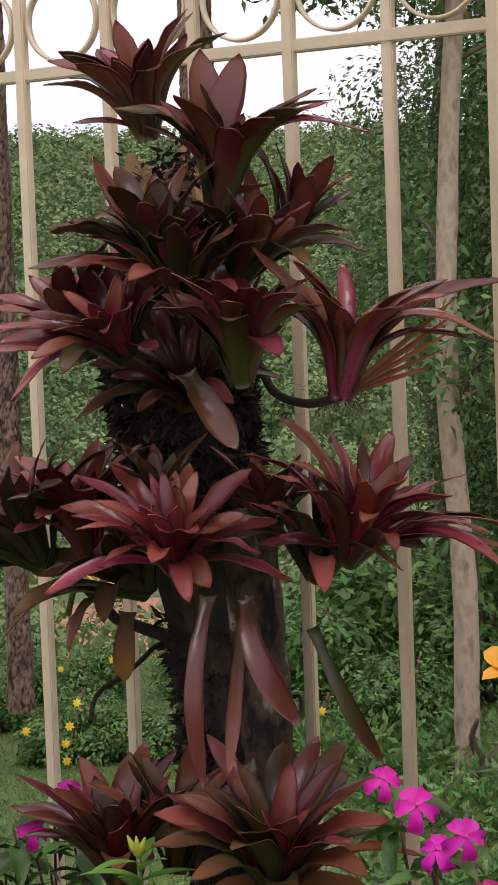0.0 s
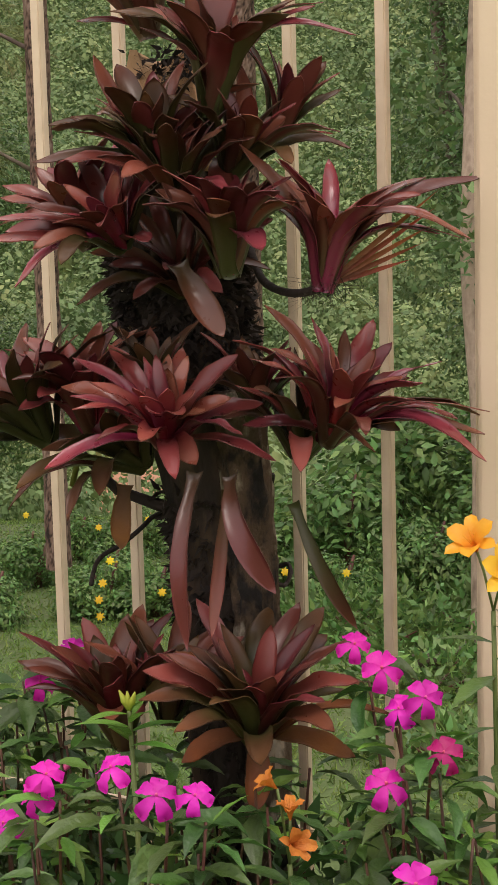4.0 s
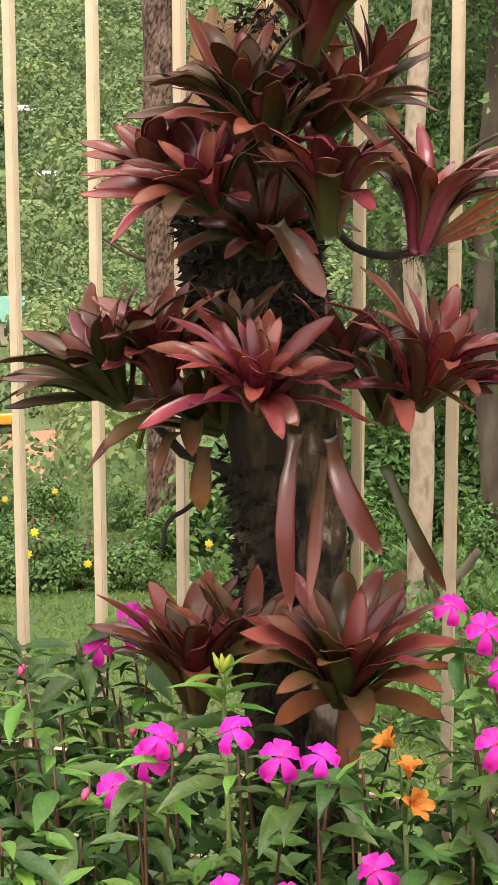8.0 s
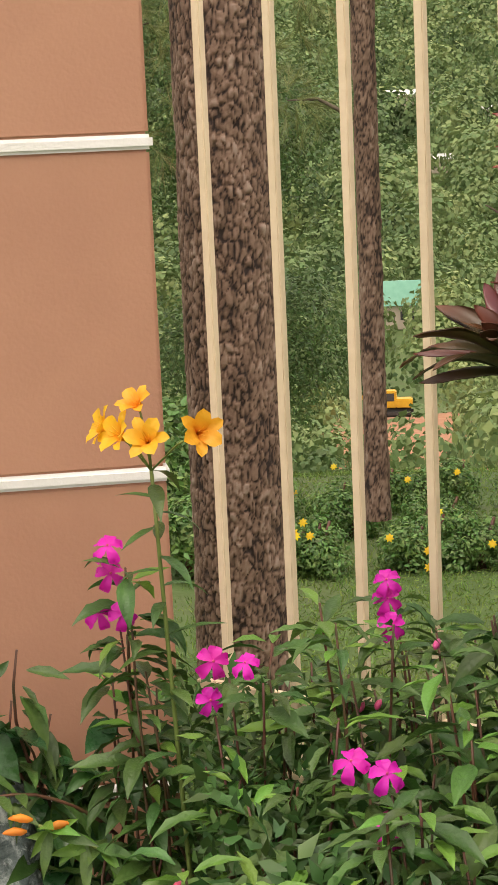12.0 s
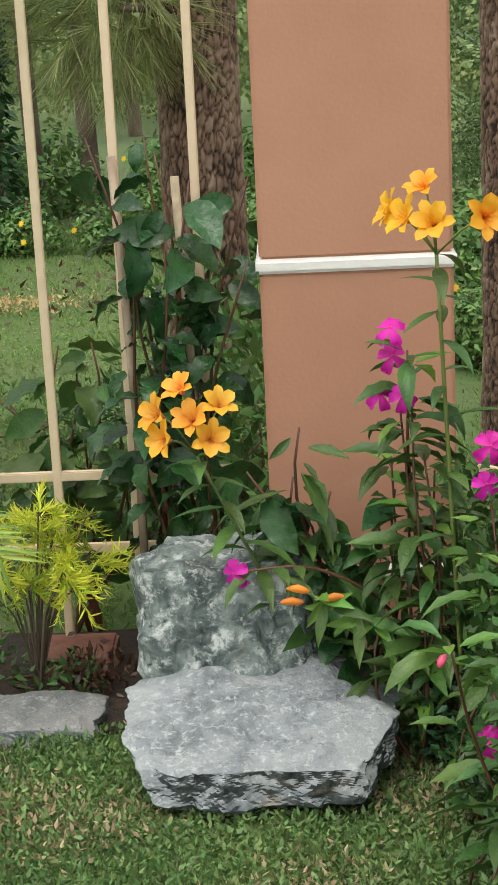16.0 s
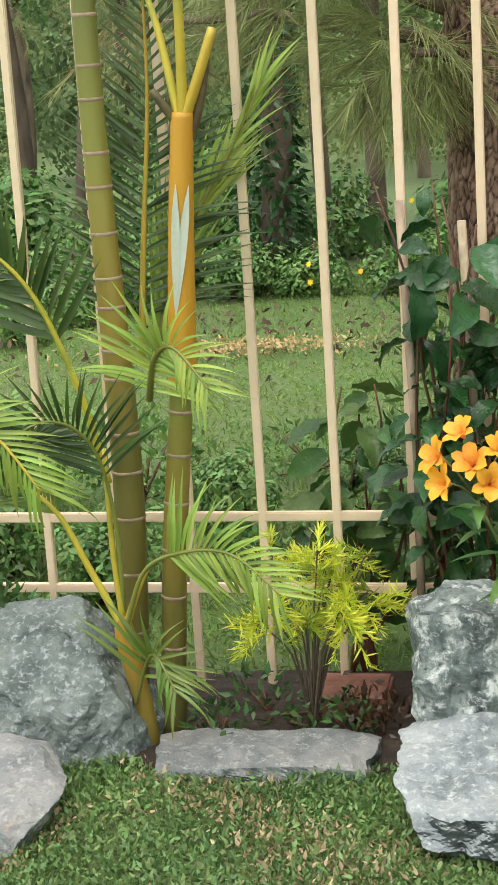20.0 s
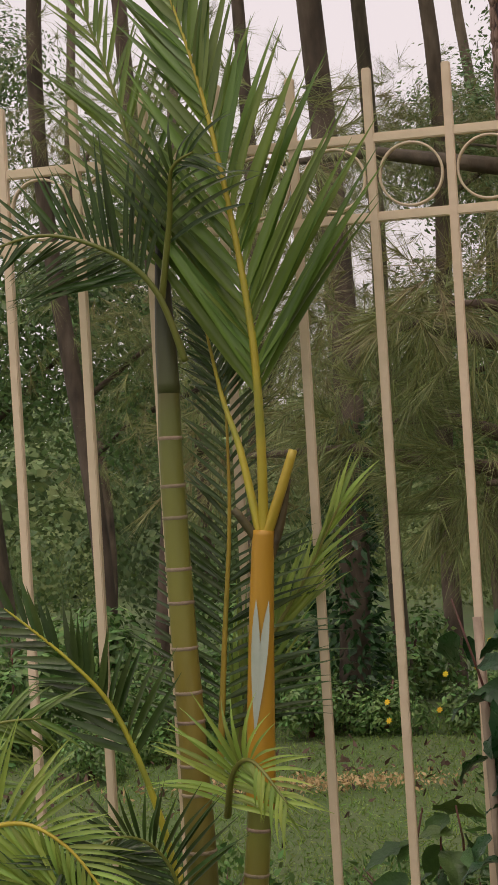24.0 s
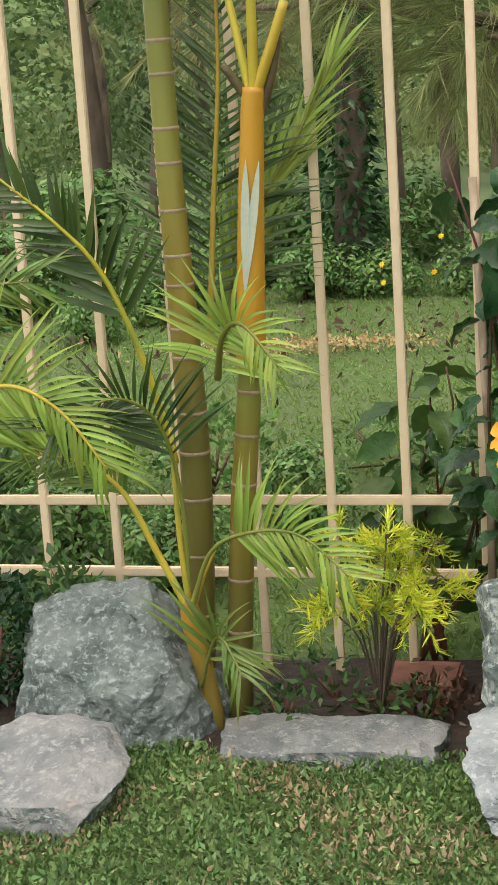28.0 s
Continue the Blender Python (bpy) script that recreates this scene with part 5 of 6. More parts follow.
def palm_stem(parent, origin, points, radii, nodes, label, material):
    line = curve([left(*q) - origin for q in points], 60)
    r = np.interp(np.linspace(0, 1, 60), np.linspace(0, 1, len(radii)), radii)
    v, f, u = tube(line, r, 20)
    ob = part("stem", mesh("stem", v, f, material, u), parent, None, label)
    for z in nodes:
        k = int(np.argmin(np.abs(line[:, 2] + origin.z - z)))
        d = Vector(line[min(59, k + 1)] - line[max(0, k - 1)]).normalized()
        rv, rf, ru = tube([(0, 0, -0.0035), (0, 0, -0.001), (0, 0, 0.002), (0, 0, 0.0035)], [r[k] * 1.0, r[k] * 1.055, r[k] * 1.045, r[k]], 20, False)
        part("leaf_scar", mesh("leaf_scar", rv, rf, M_RING, ru), ob, Matrix.Translation(line[k]) @ d.to_track_quat("Z", "Y").to_matrix().to_4x4())
    return ob


def palms():
    o = left(-0.67, 0.17, 0)
    t = thing("palm", tuple(o), "tall ringed green-gold palm with dark arching fronds", "palm", "palms by the fence")
    palm_stem(t, o, [(-0.677, 0.17, 0), (-0.659, 0.17, 0.29), (-0.651, 0.17, 0.506), (-0.654, 0.17, 0.756), (-0.66, 0.17, 1.018), (-0.663, 0.17, 1.3), (-0.66, 0.17, 1.425)], [0.031, 0.029, 0.028, 0.024, 0.022, 0.02], [0.12, 0.21, 0.33, 0.42, 0.51, 0.6, 0.685, 0.75, 0.815, 0.885, 0.955, 1.03, 1.105, 1.18, 1.255, 1.33], "green and ochre stem ringed with pale leaf scars", M_PALMSTEM)
    line = curve([left(*q) - o for q in ((-0.66, 0.17, 1.416), (-0.66, 0.17, 1.58), (-0.655, 0.17, 1.75))], 12)
    v, f, u = tube(line, np.interp(np.linspace(0, 1, 12), [0, 0.25, 1], [0.0205, 0.02, 0.008]), 20)
    part("crownshaft", mesh("crownshaft", v, f, M_SHAFT_DK, u), t, label="dark green crownshaft, nearly black higher up")
    frond(t, o, [(-0.62, 0.19, 1.47), (-0.66, 0.22, 1.6), (-0.74, 0.24, 1.675), (-0.86, 0.26, 1.71), (-1.0, 0.28, 1.67)], 26, 0.26, 60, "dark", M_RACHIS_G, 0.3, 0.0, bend=0)
    frond(t, o, [(-0.655, 0.2, 1.58), (-0.62, 0.24, 1.72), (-0.6, 0.28, 1.8), (-0.55, 0.32, 1.82)], 12, 0.2, 45, "dark", M_RACHIS_G, 0.2, 0.1, bend=2)
    frond(t, o, [(-0.66, 0.15, 1.6), (-0.7, 0.14, 1.8), (-0.75, 0.12, 2.0), (-0.82, 0.1, 2.2)], 22, 0.3, 35, "mid", M_RACHIS_G, 0.1, 0, bend=0)
    o = left(-0.6, 0.17, 0)
    t = thing("palm", tuple(o), "palm with orange crownshaft and one tall green frond", "palm", "palms by the fence")
    palm_stem(t, o, [(-0.6, 0.17, 0), (-0.587, 0.17, 0.181), (-0.568, 0.17, 0.4), (-0.543, 0.17, 0.61), (-0.535, 0.17, 0.69)], [0.026, 0.024, 0.023, 0.022, 0.023], [0.08, 0.17, 0.27, 0.36, 0.455, 0.55, 0.63], "brown-green stem with dark rings", M_PALMSTEM)
    line = curve([left(*q) - o for q in ((-0.536, 0.17, 0.66), (-0.53, 0.17, 0.75), (-0.52, 0.17, 0.91), (-0.508, 0.17, 1.07), (-0.5, 0.17, 1.16))], 24)
    v, f, u = tube(line, np.interp(np.linspace(0, 1, 24), [0, 0.08, 0.3, 0.8, 1], [0.024, 0.027, 0.026, 0.021, 0.02]), 18)
    part("crownshaft", mesh("crownshaft", v, f, M_SHAFT, u), t, label="smooth orange crownshaft")
    # pale torn sheath in a V
    for w in (-1, 1):
        v, f, u = leaf(0.24, 0.016, 0, 0.1, 8, 0.6, 0.8, 0.06)
        m = Matrix.Translation(left(-0.532, 0.196, 0.80) - o) @ frame_of(Vector((0, 0, 1)) + ALONG * (0.12 + 0.05 * w), OUT)
        part("sheath", mesh("sheath", v, f, M_SHEATH, u), t, m, "pale grey torn sheath")
    for pts, r in (([(-0.5, 0.17, 1.14), (-0.465, 0.18, 1.22), (-0.435, 0.18, 1.3)], (0.011, 0.008)), ([(-0.51, 0.17, 1.14), (-0.535, 0.18, 1.18), (-0.55, 0.18, 1.2)], (0.009, 0.007)), ([(-0.497, 0.165, 1.1), (-0.47, 0.165, 1.17), (-0.452, 0.165, 1.25)], (0.01, 0.007))):
        v, f, u = tube(curve([left(*q) - o for q in pts], 8), np.linspace(*r, 8), 9)
        part("petiole", mesh("petiole", v, f, M_RACHIS if r[0] > 0.01 else M_STUB, u), t, label="cut leaf stalk")
    frond(t, o, [(-0.5, 0.17, 1.13), (-0.49, 0.19, 1.35), (-0.495, 0.2, 1.54), (-0.53, 0.2, 1.8), (-0.575, 0.18, 2.0), (-0.64, 0.14, 2.2)], 40, 0.46, 32, "mid", M_RACHIS, 0.26, 0.0, bend=0, width=1.45, thick=0.01)
    frond(t, o, [(-0.505, 0.17, 1.14), (-0.535, 0.16, 1.3), (-0.57, 0.14, 1.41), (-0.6, 0.12, 1.55)], 18, 0.17, 55, "dark", M_RACHIS, 0.65, 0, bend=1, thick=0.009)
    frond(t, o, [(-0.62, 0.12, 0.72), (-0.6, 0.11, 0.95), (-0.575, 0.11, 1.2), (-0.57, 0.11, 1.45)], 44, 0.24, 62, "dark", M_RACHIS, 0.12, -0.05, bend=1)
    frond(t, o, [(-0.6, 0.1, 0.7), (-0.55, 0.08, 0.9), (-0.46, 0.06, 1.05), (-0.38, 0.04, 1.2)], 24, 0.24, 15, "pale", M_RACHIS_G, 0.1, 0, bend=1)
    frond(t, o, [(-0.585, 0.22, 0.66), (-0.55, 0.3, 0.75), (-0.5, 0.36, 0.78), (-0.43, 0.42, 0.72)], 24, 0.17, 70, "pale", M_RACHIS_G, 0.1, 0.15, bend=2)
    o = left(-0.65, 0.26, 0)
    t = thing("palm", tuple(o), "young palm shoot with orange stalks and drooping fronds", "palm", "palms by the fence")
    v, f, u = tube(curve([left(*q) - o for q in ((-0.622, 0.25, 0), (-0.632, 0.26, 0.1), (-0.652, 0.26, 0.2), (-0.658, 0.26, 0.265))], 14), np.interp(np.linspace(0, 1, 14), [0, 0.5, 0.8, 1], [0.016, 0.018, 0.019, 0.012]), 12)
    part("stem", mesh("stem", v, f, M_SHOOT, u), t)
    for pts, r in (([(-0.655, 0.265, 0.25), (-0.664, 0.265, 0.4), (-0.666, 0.26, 0.58)], (0.007, 0.004)), ([(-0.652, 0.265, 0.24), (-0.625, 0.265, 0.31), (-0.6, 0.26, 0.36)], (0.008, 0.004))):
        v, f, u = tube(curve([left(*q) - o for q in pts], 8), np.linspace(*r, 8), 8)
        part("petiole", mesh("petiole", v, f, M_RACHIS, u), t, label="bare yellow leaf stalk")
    frond(t, o, [(-0.66, 0.265, 0.25), (-0.71, 0.27, 0.36), (-0.76, 0.28, 0.47), (-0.83, 0.3, 0.53), (-0.93, 0.32, 0.55)], 22, 0.2, 52, "mid", M_RACHIS, 0.5, 0.05, bend=1, thick=0.008)
    frond(t, o, [(-0.68, 0.2, 0.5), (-0.715, 0.22, 0.68), (-0.77, 0.25, 0.85), (-0.84, 0.28, 0.95), (-0.95, 0.3, 1.05)], 20, 0.21, 50, "dark", M_RACHIS, 0.38, 0, bend=0, thick=0.008, width=1.6)
    frond(t, o, [(-0.655, 0.26, 0.24), (-0.65, 0.28, 0.45), (-0.67, 0.32, 0.6), (-0.73, 0.38, 0.66), (-0.82, 0.45, 0.62)], 30, 0.2, 60, "dark", M_RACHIS_G, 0.4, 0, bend=1, thick=0.005)
    frond(t, o, [(-0.65, 0.27, 0.24), (-0.6, 0.3, 0.36), (-0.52, 0.34, 0.41), (-0.42, 0.38, 0.42), (-0.33, 0.42, 0.36)], 24, 0.2, 66, "pale", M_RACHIS_G, 0.45, 0.1, bend=2, thick=0.005)
    frond(t, o, [(-0.64, 0.28, 0.1), (-0.6, 0.32, 0.2), (-0.57, 0.36, 0.22), (-0.53, 0.4, 0.17)], 14, 0.17, 60, "mid", M_RACHIS_G, 0.2, 0.1, bend=2, thick=0.004)
    o = left(-1.15, 0.4, 0)
    t = thing("palm", tuple(o), "small palm with pale yellow-green drooping fronds", "palm", "palms by the fence")
    v, f, u = tube(curve([left(*q) - o for q in ((-1.15, 0.4, 0), (-1.13, 0.4, 0.3), (-1.12, 0.41, 0.5))], 10), np.linspace(0.02, 0.014, 10), 12)
    part("stem", mesh("stem", v, f, M_PALMSTEM, u), t)
    frond(t, o, [(-1.12, 0.41, 0.48), (-1.03, 0.43, 0.64), (-0.9, 0.45, 0.7), (-0.8, 0.46, 0.66), (-0.72, 0.47, 0.56)], 34, 0.22, 60, "pale", M_RACHIS, 0.15, 0.05, bend=2)
    frond(t, o, [(-1.12, 0.41, 0.48), (-1.08, 0.38, 0.72), (-0.99, 0.36, 0.84), (-0.88, 0.34, 0.86)], 30, 0.2, 55, "mid", M_RACHIS_G, 0.15, 0, bend=2)


palms()

# ---- shrubs along the fence ----


def golden_shrub():
    rng = np.random.default_rng(31)
    o = left(-0.33, 0.17, 0)
    t = thing("golden_shrub", tuple(o), "feathery golden-yellow shrub on bare twigs", "shrub")
    sets, inner = [], []
    for k in range(17):
        tip = left(-0.33 + rng.uniform(-0.08, 0.125), 0.17 + rng.uniform(-0.07, 0.1), rng.uniform(0.24, 0.37)) - o
        pts = curve([(0, 0, 0), tip * 0.35 + Vector((0, 0, 0.07)), tip * 0.8 + Vector((0, 0, 0.02)), tip, tip * 1.15 - Vector((0, 0, 0.06))], 16)
        v, f, u = tube(pts, np.linspace(0.0026, 0.0009, 16), 5)
        part("twig", mesh("twig", v, f, M_BARK_FAR, u), t)
        for s in range(6):
            c = pts[8 + s]
            way = np.array(Vector((rng.normal(), rng.normal(), rng.normal() * 0.5 + 0.2)).normalized()) * rng.uniform(0.035, 0.08)
            q = np.linspace(0.05, 1, 17)[:, None]
            spray = np.repeat(c + way * q + np.array([0, 0, -0.03]) * q**2, 2, 0)
            away = np.repeat((way / np.linalg.norm(way))[None], len(spray), 0) * 1.1
            (sets if c[2] > 0.2 and k % 5 else inner).append(scatter("slim", spray, rng.uniform(0.02, 0.034, len(spray)), rng, up=0.1, away=away, spread=0.6))
    v, f = merge(sets)
    tagged(part("foliage", quick("foliage", v, f, M_YSHRUB), t, label="bright yellow young leaves"), kind="stuff")
    v, f = merge(inner)
    tagged(part("foliage", quick("foliage", v, f, M_YGREEN), t, label="lime green older leaves"), kind="stuff")
    t2 = thing("bedding_plant", tuple(left(-0.21, 0.17, 0)), "low dark red-leaved bedding plant in the soil", "plant")
    n = 160
    at = np.stack([rng.normal(size=n) * 0.05, rng.normal(size=n) * 0.03, 0.02 + rng.random(n) * 0.06], 1)
    v, f = scatter("oval", at, rng.uniform(0.015, 0.03, n), rng, up=0.5)
    part("foliage", quick("foliage", v, f, M_BROM), t2)


golden_shrub()
VINE_LEAF = [mesh("leaf", *leaf(0.096, 0.05, a, 0.2, 11, 0.4, 0.95, 0.35, 0, 0.16)[:2], M_VINE, leaf(0.096, 0.05, a, 0.2, 11, 0.4, 0.95, 0.35)[2]) for a in (30, 60, 95)]


VINE_GREEN = [mesh("leaf", *leaf(0.08, 0.042, a, 0.28, 9, 0.38, 0.9, 0.3, 0, 0.2)[:2], M_IMP, leaf(0.08, 0.042, a, 0.28, 9, 0.38, 0.9, 0.3)[2]) for a in (20, 45, 75)]


def leafy_shrub(at, stems, n, spread, lo, hi, label, meshes, size, stake=False, name="shrub"):
    t = thing(name, tuple(at), label, "shrub")
    made = []
    for k in range(stems):
        tip = ALONG * random.uniform(-spread, spread) + OUT * random.uniform(-0.05, 0.06) + Vector((0, 0, random.uniform((lo + hi) / 2, hi)))
        pts = [Vector((0, 0, 0)).lerp(tip, q) + ALONG * (0.03 * math.sin(q * 6 + k)) for q in np.linspace(0, 1, 10)]
        made.append(tube(pts, np.linspace(0.006, 0.002, 10), 6))
        for i in range(n // stems):
            q = (lo + (tip.z - lo) * (i + random.random()) / (n // stems)) / tip.z
            kk = min(8, int(q * 9))
            p = pts[kk].lerp(pts[kk + 1], q * 9 - kk) if kk < 9 else pts[9]
            a = random.uniform(0, 6.28)
            d = ALONG * math.cos(a) + OUT * (0.25 + math.sin(a) * 0.8) + Vector((0, 0, random.uniform(-1.0, 0.3)))
            part("leaf", random.choice(meshes), t, Matrix.Translation(p + d.normalized() * 0.02) @ frame_of(d, Vector((0, 0, 1)) + OUT * random.uniform(-0.2, 0.7) + ALONG * random.uniform(-0.5, 0.5), random.uniform(-0.9, 0.9)) @ Matrix.Scale(size * random.uniform(0.5, 1.25), 4))
    for v, f, u in made:
        part("stem", mesh("stem", v, f, M_STEM, u), t)
    if stake:
        for du in (-0.1, 0.01):
            v, f, u = tube([ALONG * du, ALONG * (du + 0.005) + Vector((0, 0, 0.5)), ALONG * (du - 0.01) + Vector((0, 0, 0.98 - 0.04 * (du > 0)))], 0.008, 8)
            part("stake", mesh("stake", v, f, M_BARK_PALE, u), t, label="pale wooden stake")
    return t


random.seed(5)
leafy_shrub(left(-0.03, 0.07, 0), 9, 150, 0.15, 0.2, 1.02, "dark glossy-leaved shrub tied to stakes at the fence", VINE_LEAF, 1.0, True)
leafy_shrub(left(-0.27, -0.12, 0), 6, 110, 0.13, 0.15, 0.62, "glossy green young shrub outside the fence", VINE_GREEN, 1.1)
leafy_shrub(left(-0.12, -0.3, 0), 8, 150, 0.25, 0.08, 0.5, "broad-leaved green shrub outside the fence", YOUNG + IMP_LEAVES, 0.85)
leafy_shrub(left(0.24, 0.36, 0), 7, 190, 0.14, 0.12, 0.6, "green leafy shrub before the terracotta pillar", IMP_LEAVES + VINE_LEAF[:1], 1.0)


def small_bush(at, size, n, leaf_size, label, material, seed, kind="oval"):
    rng = np.random.default_rng(seed)
    t = thing("bush", tuple(at), label, "bush")
    p, d = blob(rng, n, size, 0.5)
    p[:, 2] += size[2]
    p[:, 2] = np.maximum(p[:, 2], 0.01)
    v, f = scatter(kind, p, rng.uniform(leaf_size * 0.6, leaf_size * 1.3, n), rng, up=0.4, away=d * 0.8)
    tagged(part("foliage", quick("foliage", v, f, material), t), kind="stuff")
    for k in range(6):
        e = p[rng.integers(0, n)]
        v, f, u = tube([(0, 0, 0), e * 0.5, e * 0.9], [0.005, 0.004, 0.002], 5)
        part("twig", mesh("twig", v, f, M_STEM, u), t)
    return t


small_bush(left(-1.09, 0.15, 0), (0.14, 0.12, 0.15), 1500, 0.022, "dense dark clipped little bush behind the boulder", M_VINE, 41)
small_bush(left(0.46, 0.5, 0), (0.13, 0.12, 0.12), 1700, 0.02, "low dense dark bush beside the seat stone", M_VINE, 42)
small_bush(left(0.5, 0.72, 0), (0.12, 0.12, 0.1), 1300, 0.02, "low dense dark bush beside the lawn", M_VINE, 43)

small_bush(left(-0.42, 0.1, 0), (0.2, 0.06, 0.04), 150, 0.026, "low dark leaves in the shade of the palm bed", M_COVER, 44)
small_bush(left(-0.5, 0.22, 0), (0.08, 0.05, 0.04), 150, 0.024, "low dark leaves beside the palm stem", M_COVER, 45)
small_bush(left(-0.25, 0.2, 0), (0.07, 0.05, 0.04), 110, 0.02, "low dark leaves under the golden shrub", M_COVER, 46)
small_bush(left(-0.95, 0.1, 0), (0.2, 0.08, 0.14), 900, 0.03, "dark leaves behind the boulder at the fence", M_COVER, 47)

for u, o, size, n, lf, seed, kind, m in ((-0.42, -0.55, (0.18, 0.14, 0.08), 500, 0.032, 201, "lance", M_SHRUB), (-0.75, -0.9, (0.2, 0.18, 0.08), 500, 0.032, 202, "oval", M_SHRUB), (-0.05, -1.0, (0.25, 0.2, 0.3), 1300, 0.05, 203, "lance", M_SHRUB), (-0.25, -1.5, (0.28, 0.2, 0.1), 600, 0.035, 204, "oval", M_COVER), (-0.6, -1.7, (0.28, 0.22, 0.07), 500, 0.032, 205, "lance", M_SHRUB), (-1.05, -1.4, (0.26, 0.2, 0.12), 700, 0.035, 206, "oval", M_SHRUB), (0.1, -0.45, (0.16, 0.12, 0.3), 1000, 0.045, 207, "oval", M_SHRUB), (-1.35, -0.45, (0.2, 0.14, 0.22), 900, 0.04, 208, "oval", M_COVER)):
    small_bush(left(u, o, 0), size, n, lf, "leafy green weed in the rough grass outside the fence" if kind == "oval" else "fern-like green weed outside the fence", m, seed, kind)

# ---- pines and trees beyond the fence ----


def bark_mesh(radius, top, seed, taper=0.85, rings=560, sides=190):
    """A trunk with plated bark: cracks sink between uneven plates."""
    v, plate = [], []
    zs = np.concatenate([np.linspace(-0.1, 2.7, rings - 30), np.linspace(2.75, top, 30)])
    for z in zs:
        r = radius * (1 - (1 - taper) * max(0, z) / top) * (1 + 0.25 * max(0, 0.25 - z))
        for k in range(sides):
            a = 2 * math.pi * k / sides
            q = Vector((math.cos(a) * radius * 72, math.sin(a) * radius * 72, z * 29 + seed))
            q += Vector((noise.noise(q * 0.7), noise.noise(q * 0.7 + Vector((9, 0, 0))), 0.8 * noise.noise(q * 0.7 + Vector((0, 9, 0))))) * 0.6
            d, feet = noise.voronoi(q)
            gap = min(1.0, (d[1] - d[0]) * 4.5)
            cell = noise.noise(feet[0] * 3.7)
            flake = noise.noise(Vector((q.x * 1.7, q.y * 1.7, q.z * 2.6)))
            tone = 0.06 + gap**0.7 * 0.33 + 0.14 * cell + 0.12 * noise.noise(q * 0.25) + 0.13 * flake
            rr = r + 0.005 * gap * (1 + 0.7 * cell) + 0.004 * noise.noise(q * 0.3) + 0.0016 * flake
            v.append((rr * math.cos(a), rr * math.sin(a), z))
            plate.append(max(0.0, tone))
    f = [(i * sides + k, i * sides + (k + 1) % sides, (i + 1) * sides + (k + 1) % sides, (i + 1) * sides + k) for i in range(rings - 1) for k in range(sides)]
    return mesh("trunk", v, f, M_BARK, None, True, plate)


def tufts(rng, n, size, length, per=40):
    """Needle tufts in a crown."""
    n = int(n * 1.7)
    p, d = blob(rng, n, size, 0.2)
    way = d * 0.9 + np.array([0, 0, -0.35]) + rng.normal(size=d.shape) * 0.45
    way /= np.linalg.norm(way, axis=1)[:, None]
    at = np.repeat(p, per, 0) + np.repeat(way, per, 0) * (rng.random(n * per) * length * 0.6)[:, None]
    return scatter("needle", at, rng.uniform(length * 0.55, length, n * per), rng, away=np.repeat(way, per, 0) * 1.1 + np.array([0, 0, -0.2]), spread=0.42)


def pine(at, radius, top, seed, label, near=True, crowns=(), fine=(560, 190)):
    t = thing("pine", at, label, "tree", "pines beyond the fence")
    if near:
        part("trunk", bark_mesh(radius, top, seed, 0.85, *fine), t, label="thick plated brown bark")
    else:
        zs = np.linspace(-0.3, top, 40)
        pts = [(0.04 * math.sin(z * 0.7 + seed), 0.03 * math.sin(z * 0.9 + seed * 2), z) for z in zs]
        v, f, u = tube(pts, np.linspace(radius, radius * 0.8, 40), 18)
        part("trunk", mesh("trunk", v, f, M_BARK_FAR, u), t)
    rng = np.random.default_rng(seed)
    for k in range(3 if not crowns else 0):
        a, z = rng.uniform(0, 6.28), rng.uniform(0.9, 3.2)
        d = np.array([math.cos(a), math.sin(a), rng.uniform(-0.2, 0.5)])
        v, f, u = tube([d * radius * 0.7 + (0, 0, z), d * (radius + 0.1) + (0, 0, z), d * (radius + 0.25) + (0, 0, z + 0.03)], [0.012, 0.008, 0.003], 6)
        part("branch_stub", mesh("branch_stub", v, f, M_BARK_FAR, u), t, label="dead side branch")
    for c, size, n, ln in crowns:
        c = np.array(c, float)
        v, f, u = tube([(0, 0, c[2] - 0.1), c * 0.6 + (0, 0, c[2] * 0.4), c], [radius * 0.25, radius * 0.16, radius * 0.06], 7)
        part("limb", mesh("limb", v, f, M_BARK_FAR, u), t)
        v, f = tufts(rng, n, size, ln)
        part("crown", quick("crown", v + c, f, M_NEEDLE), t, label="long loose pine needles")
    return t


pine((-1.95, 1.14, 0), 0.122, 6.0, 2, "big pine trunk with thick plated bark, near the fence", True, [((0.6, 0.5, 5.2), (0.7, 0.6, 0.4), 40, 0.2), ((-0.5, 0.6, 5.7), (0.7, 0.6, 0.4), 40, 0.2), ((0.1, 0.4, 6.1), (0.6, 0.6, 0.4), 40, 0.2)])
pine((-2.43, 0.46, 0), 0.098, 6.0, 7, "pine trunk with thick plated bark and hanging needle tufts", True, [((0.06, -0.28, 1.2), (0.2, 0.16, 0.16), 46, 0.16), ((-0.2, -0.38, 1.36), (0.24, 0.2, 0.18), 32, 0.16), ((-0.45, -0.3, 1.6), (0.34, 0.25, 0.24), 32, 0.16), ((0.05, -0.35, 1.62), (0.28, 0.22, 0.2), 40, 0.16), ((-0.8, -0.45, 1.3), (0.28, 0.2, 0.2), 24, 0.16), ((-0.6, -0.4, 2.05), (0.36, 0.25, 0.2), 36, 0.16)])
pine((-2.8, 3.2, 0), 0.042, 5.0, 11, "slim dark pine trunk on the grass outside", True, [((-0.4, 0.1, 1.95), (0.32, 0.25, 0.2), 34, 0.14), ((-0.28, -0.1, 1.5), (0.18, 0.15, 0.1), 16, 0.12)], (300, 60))
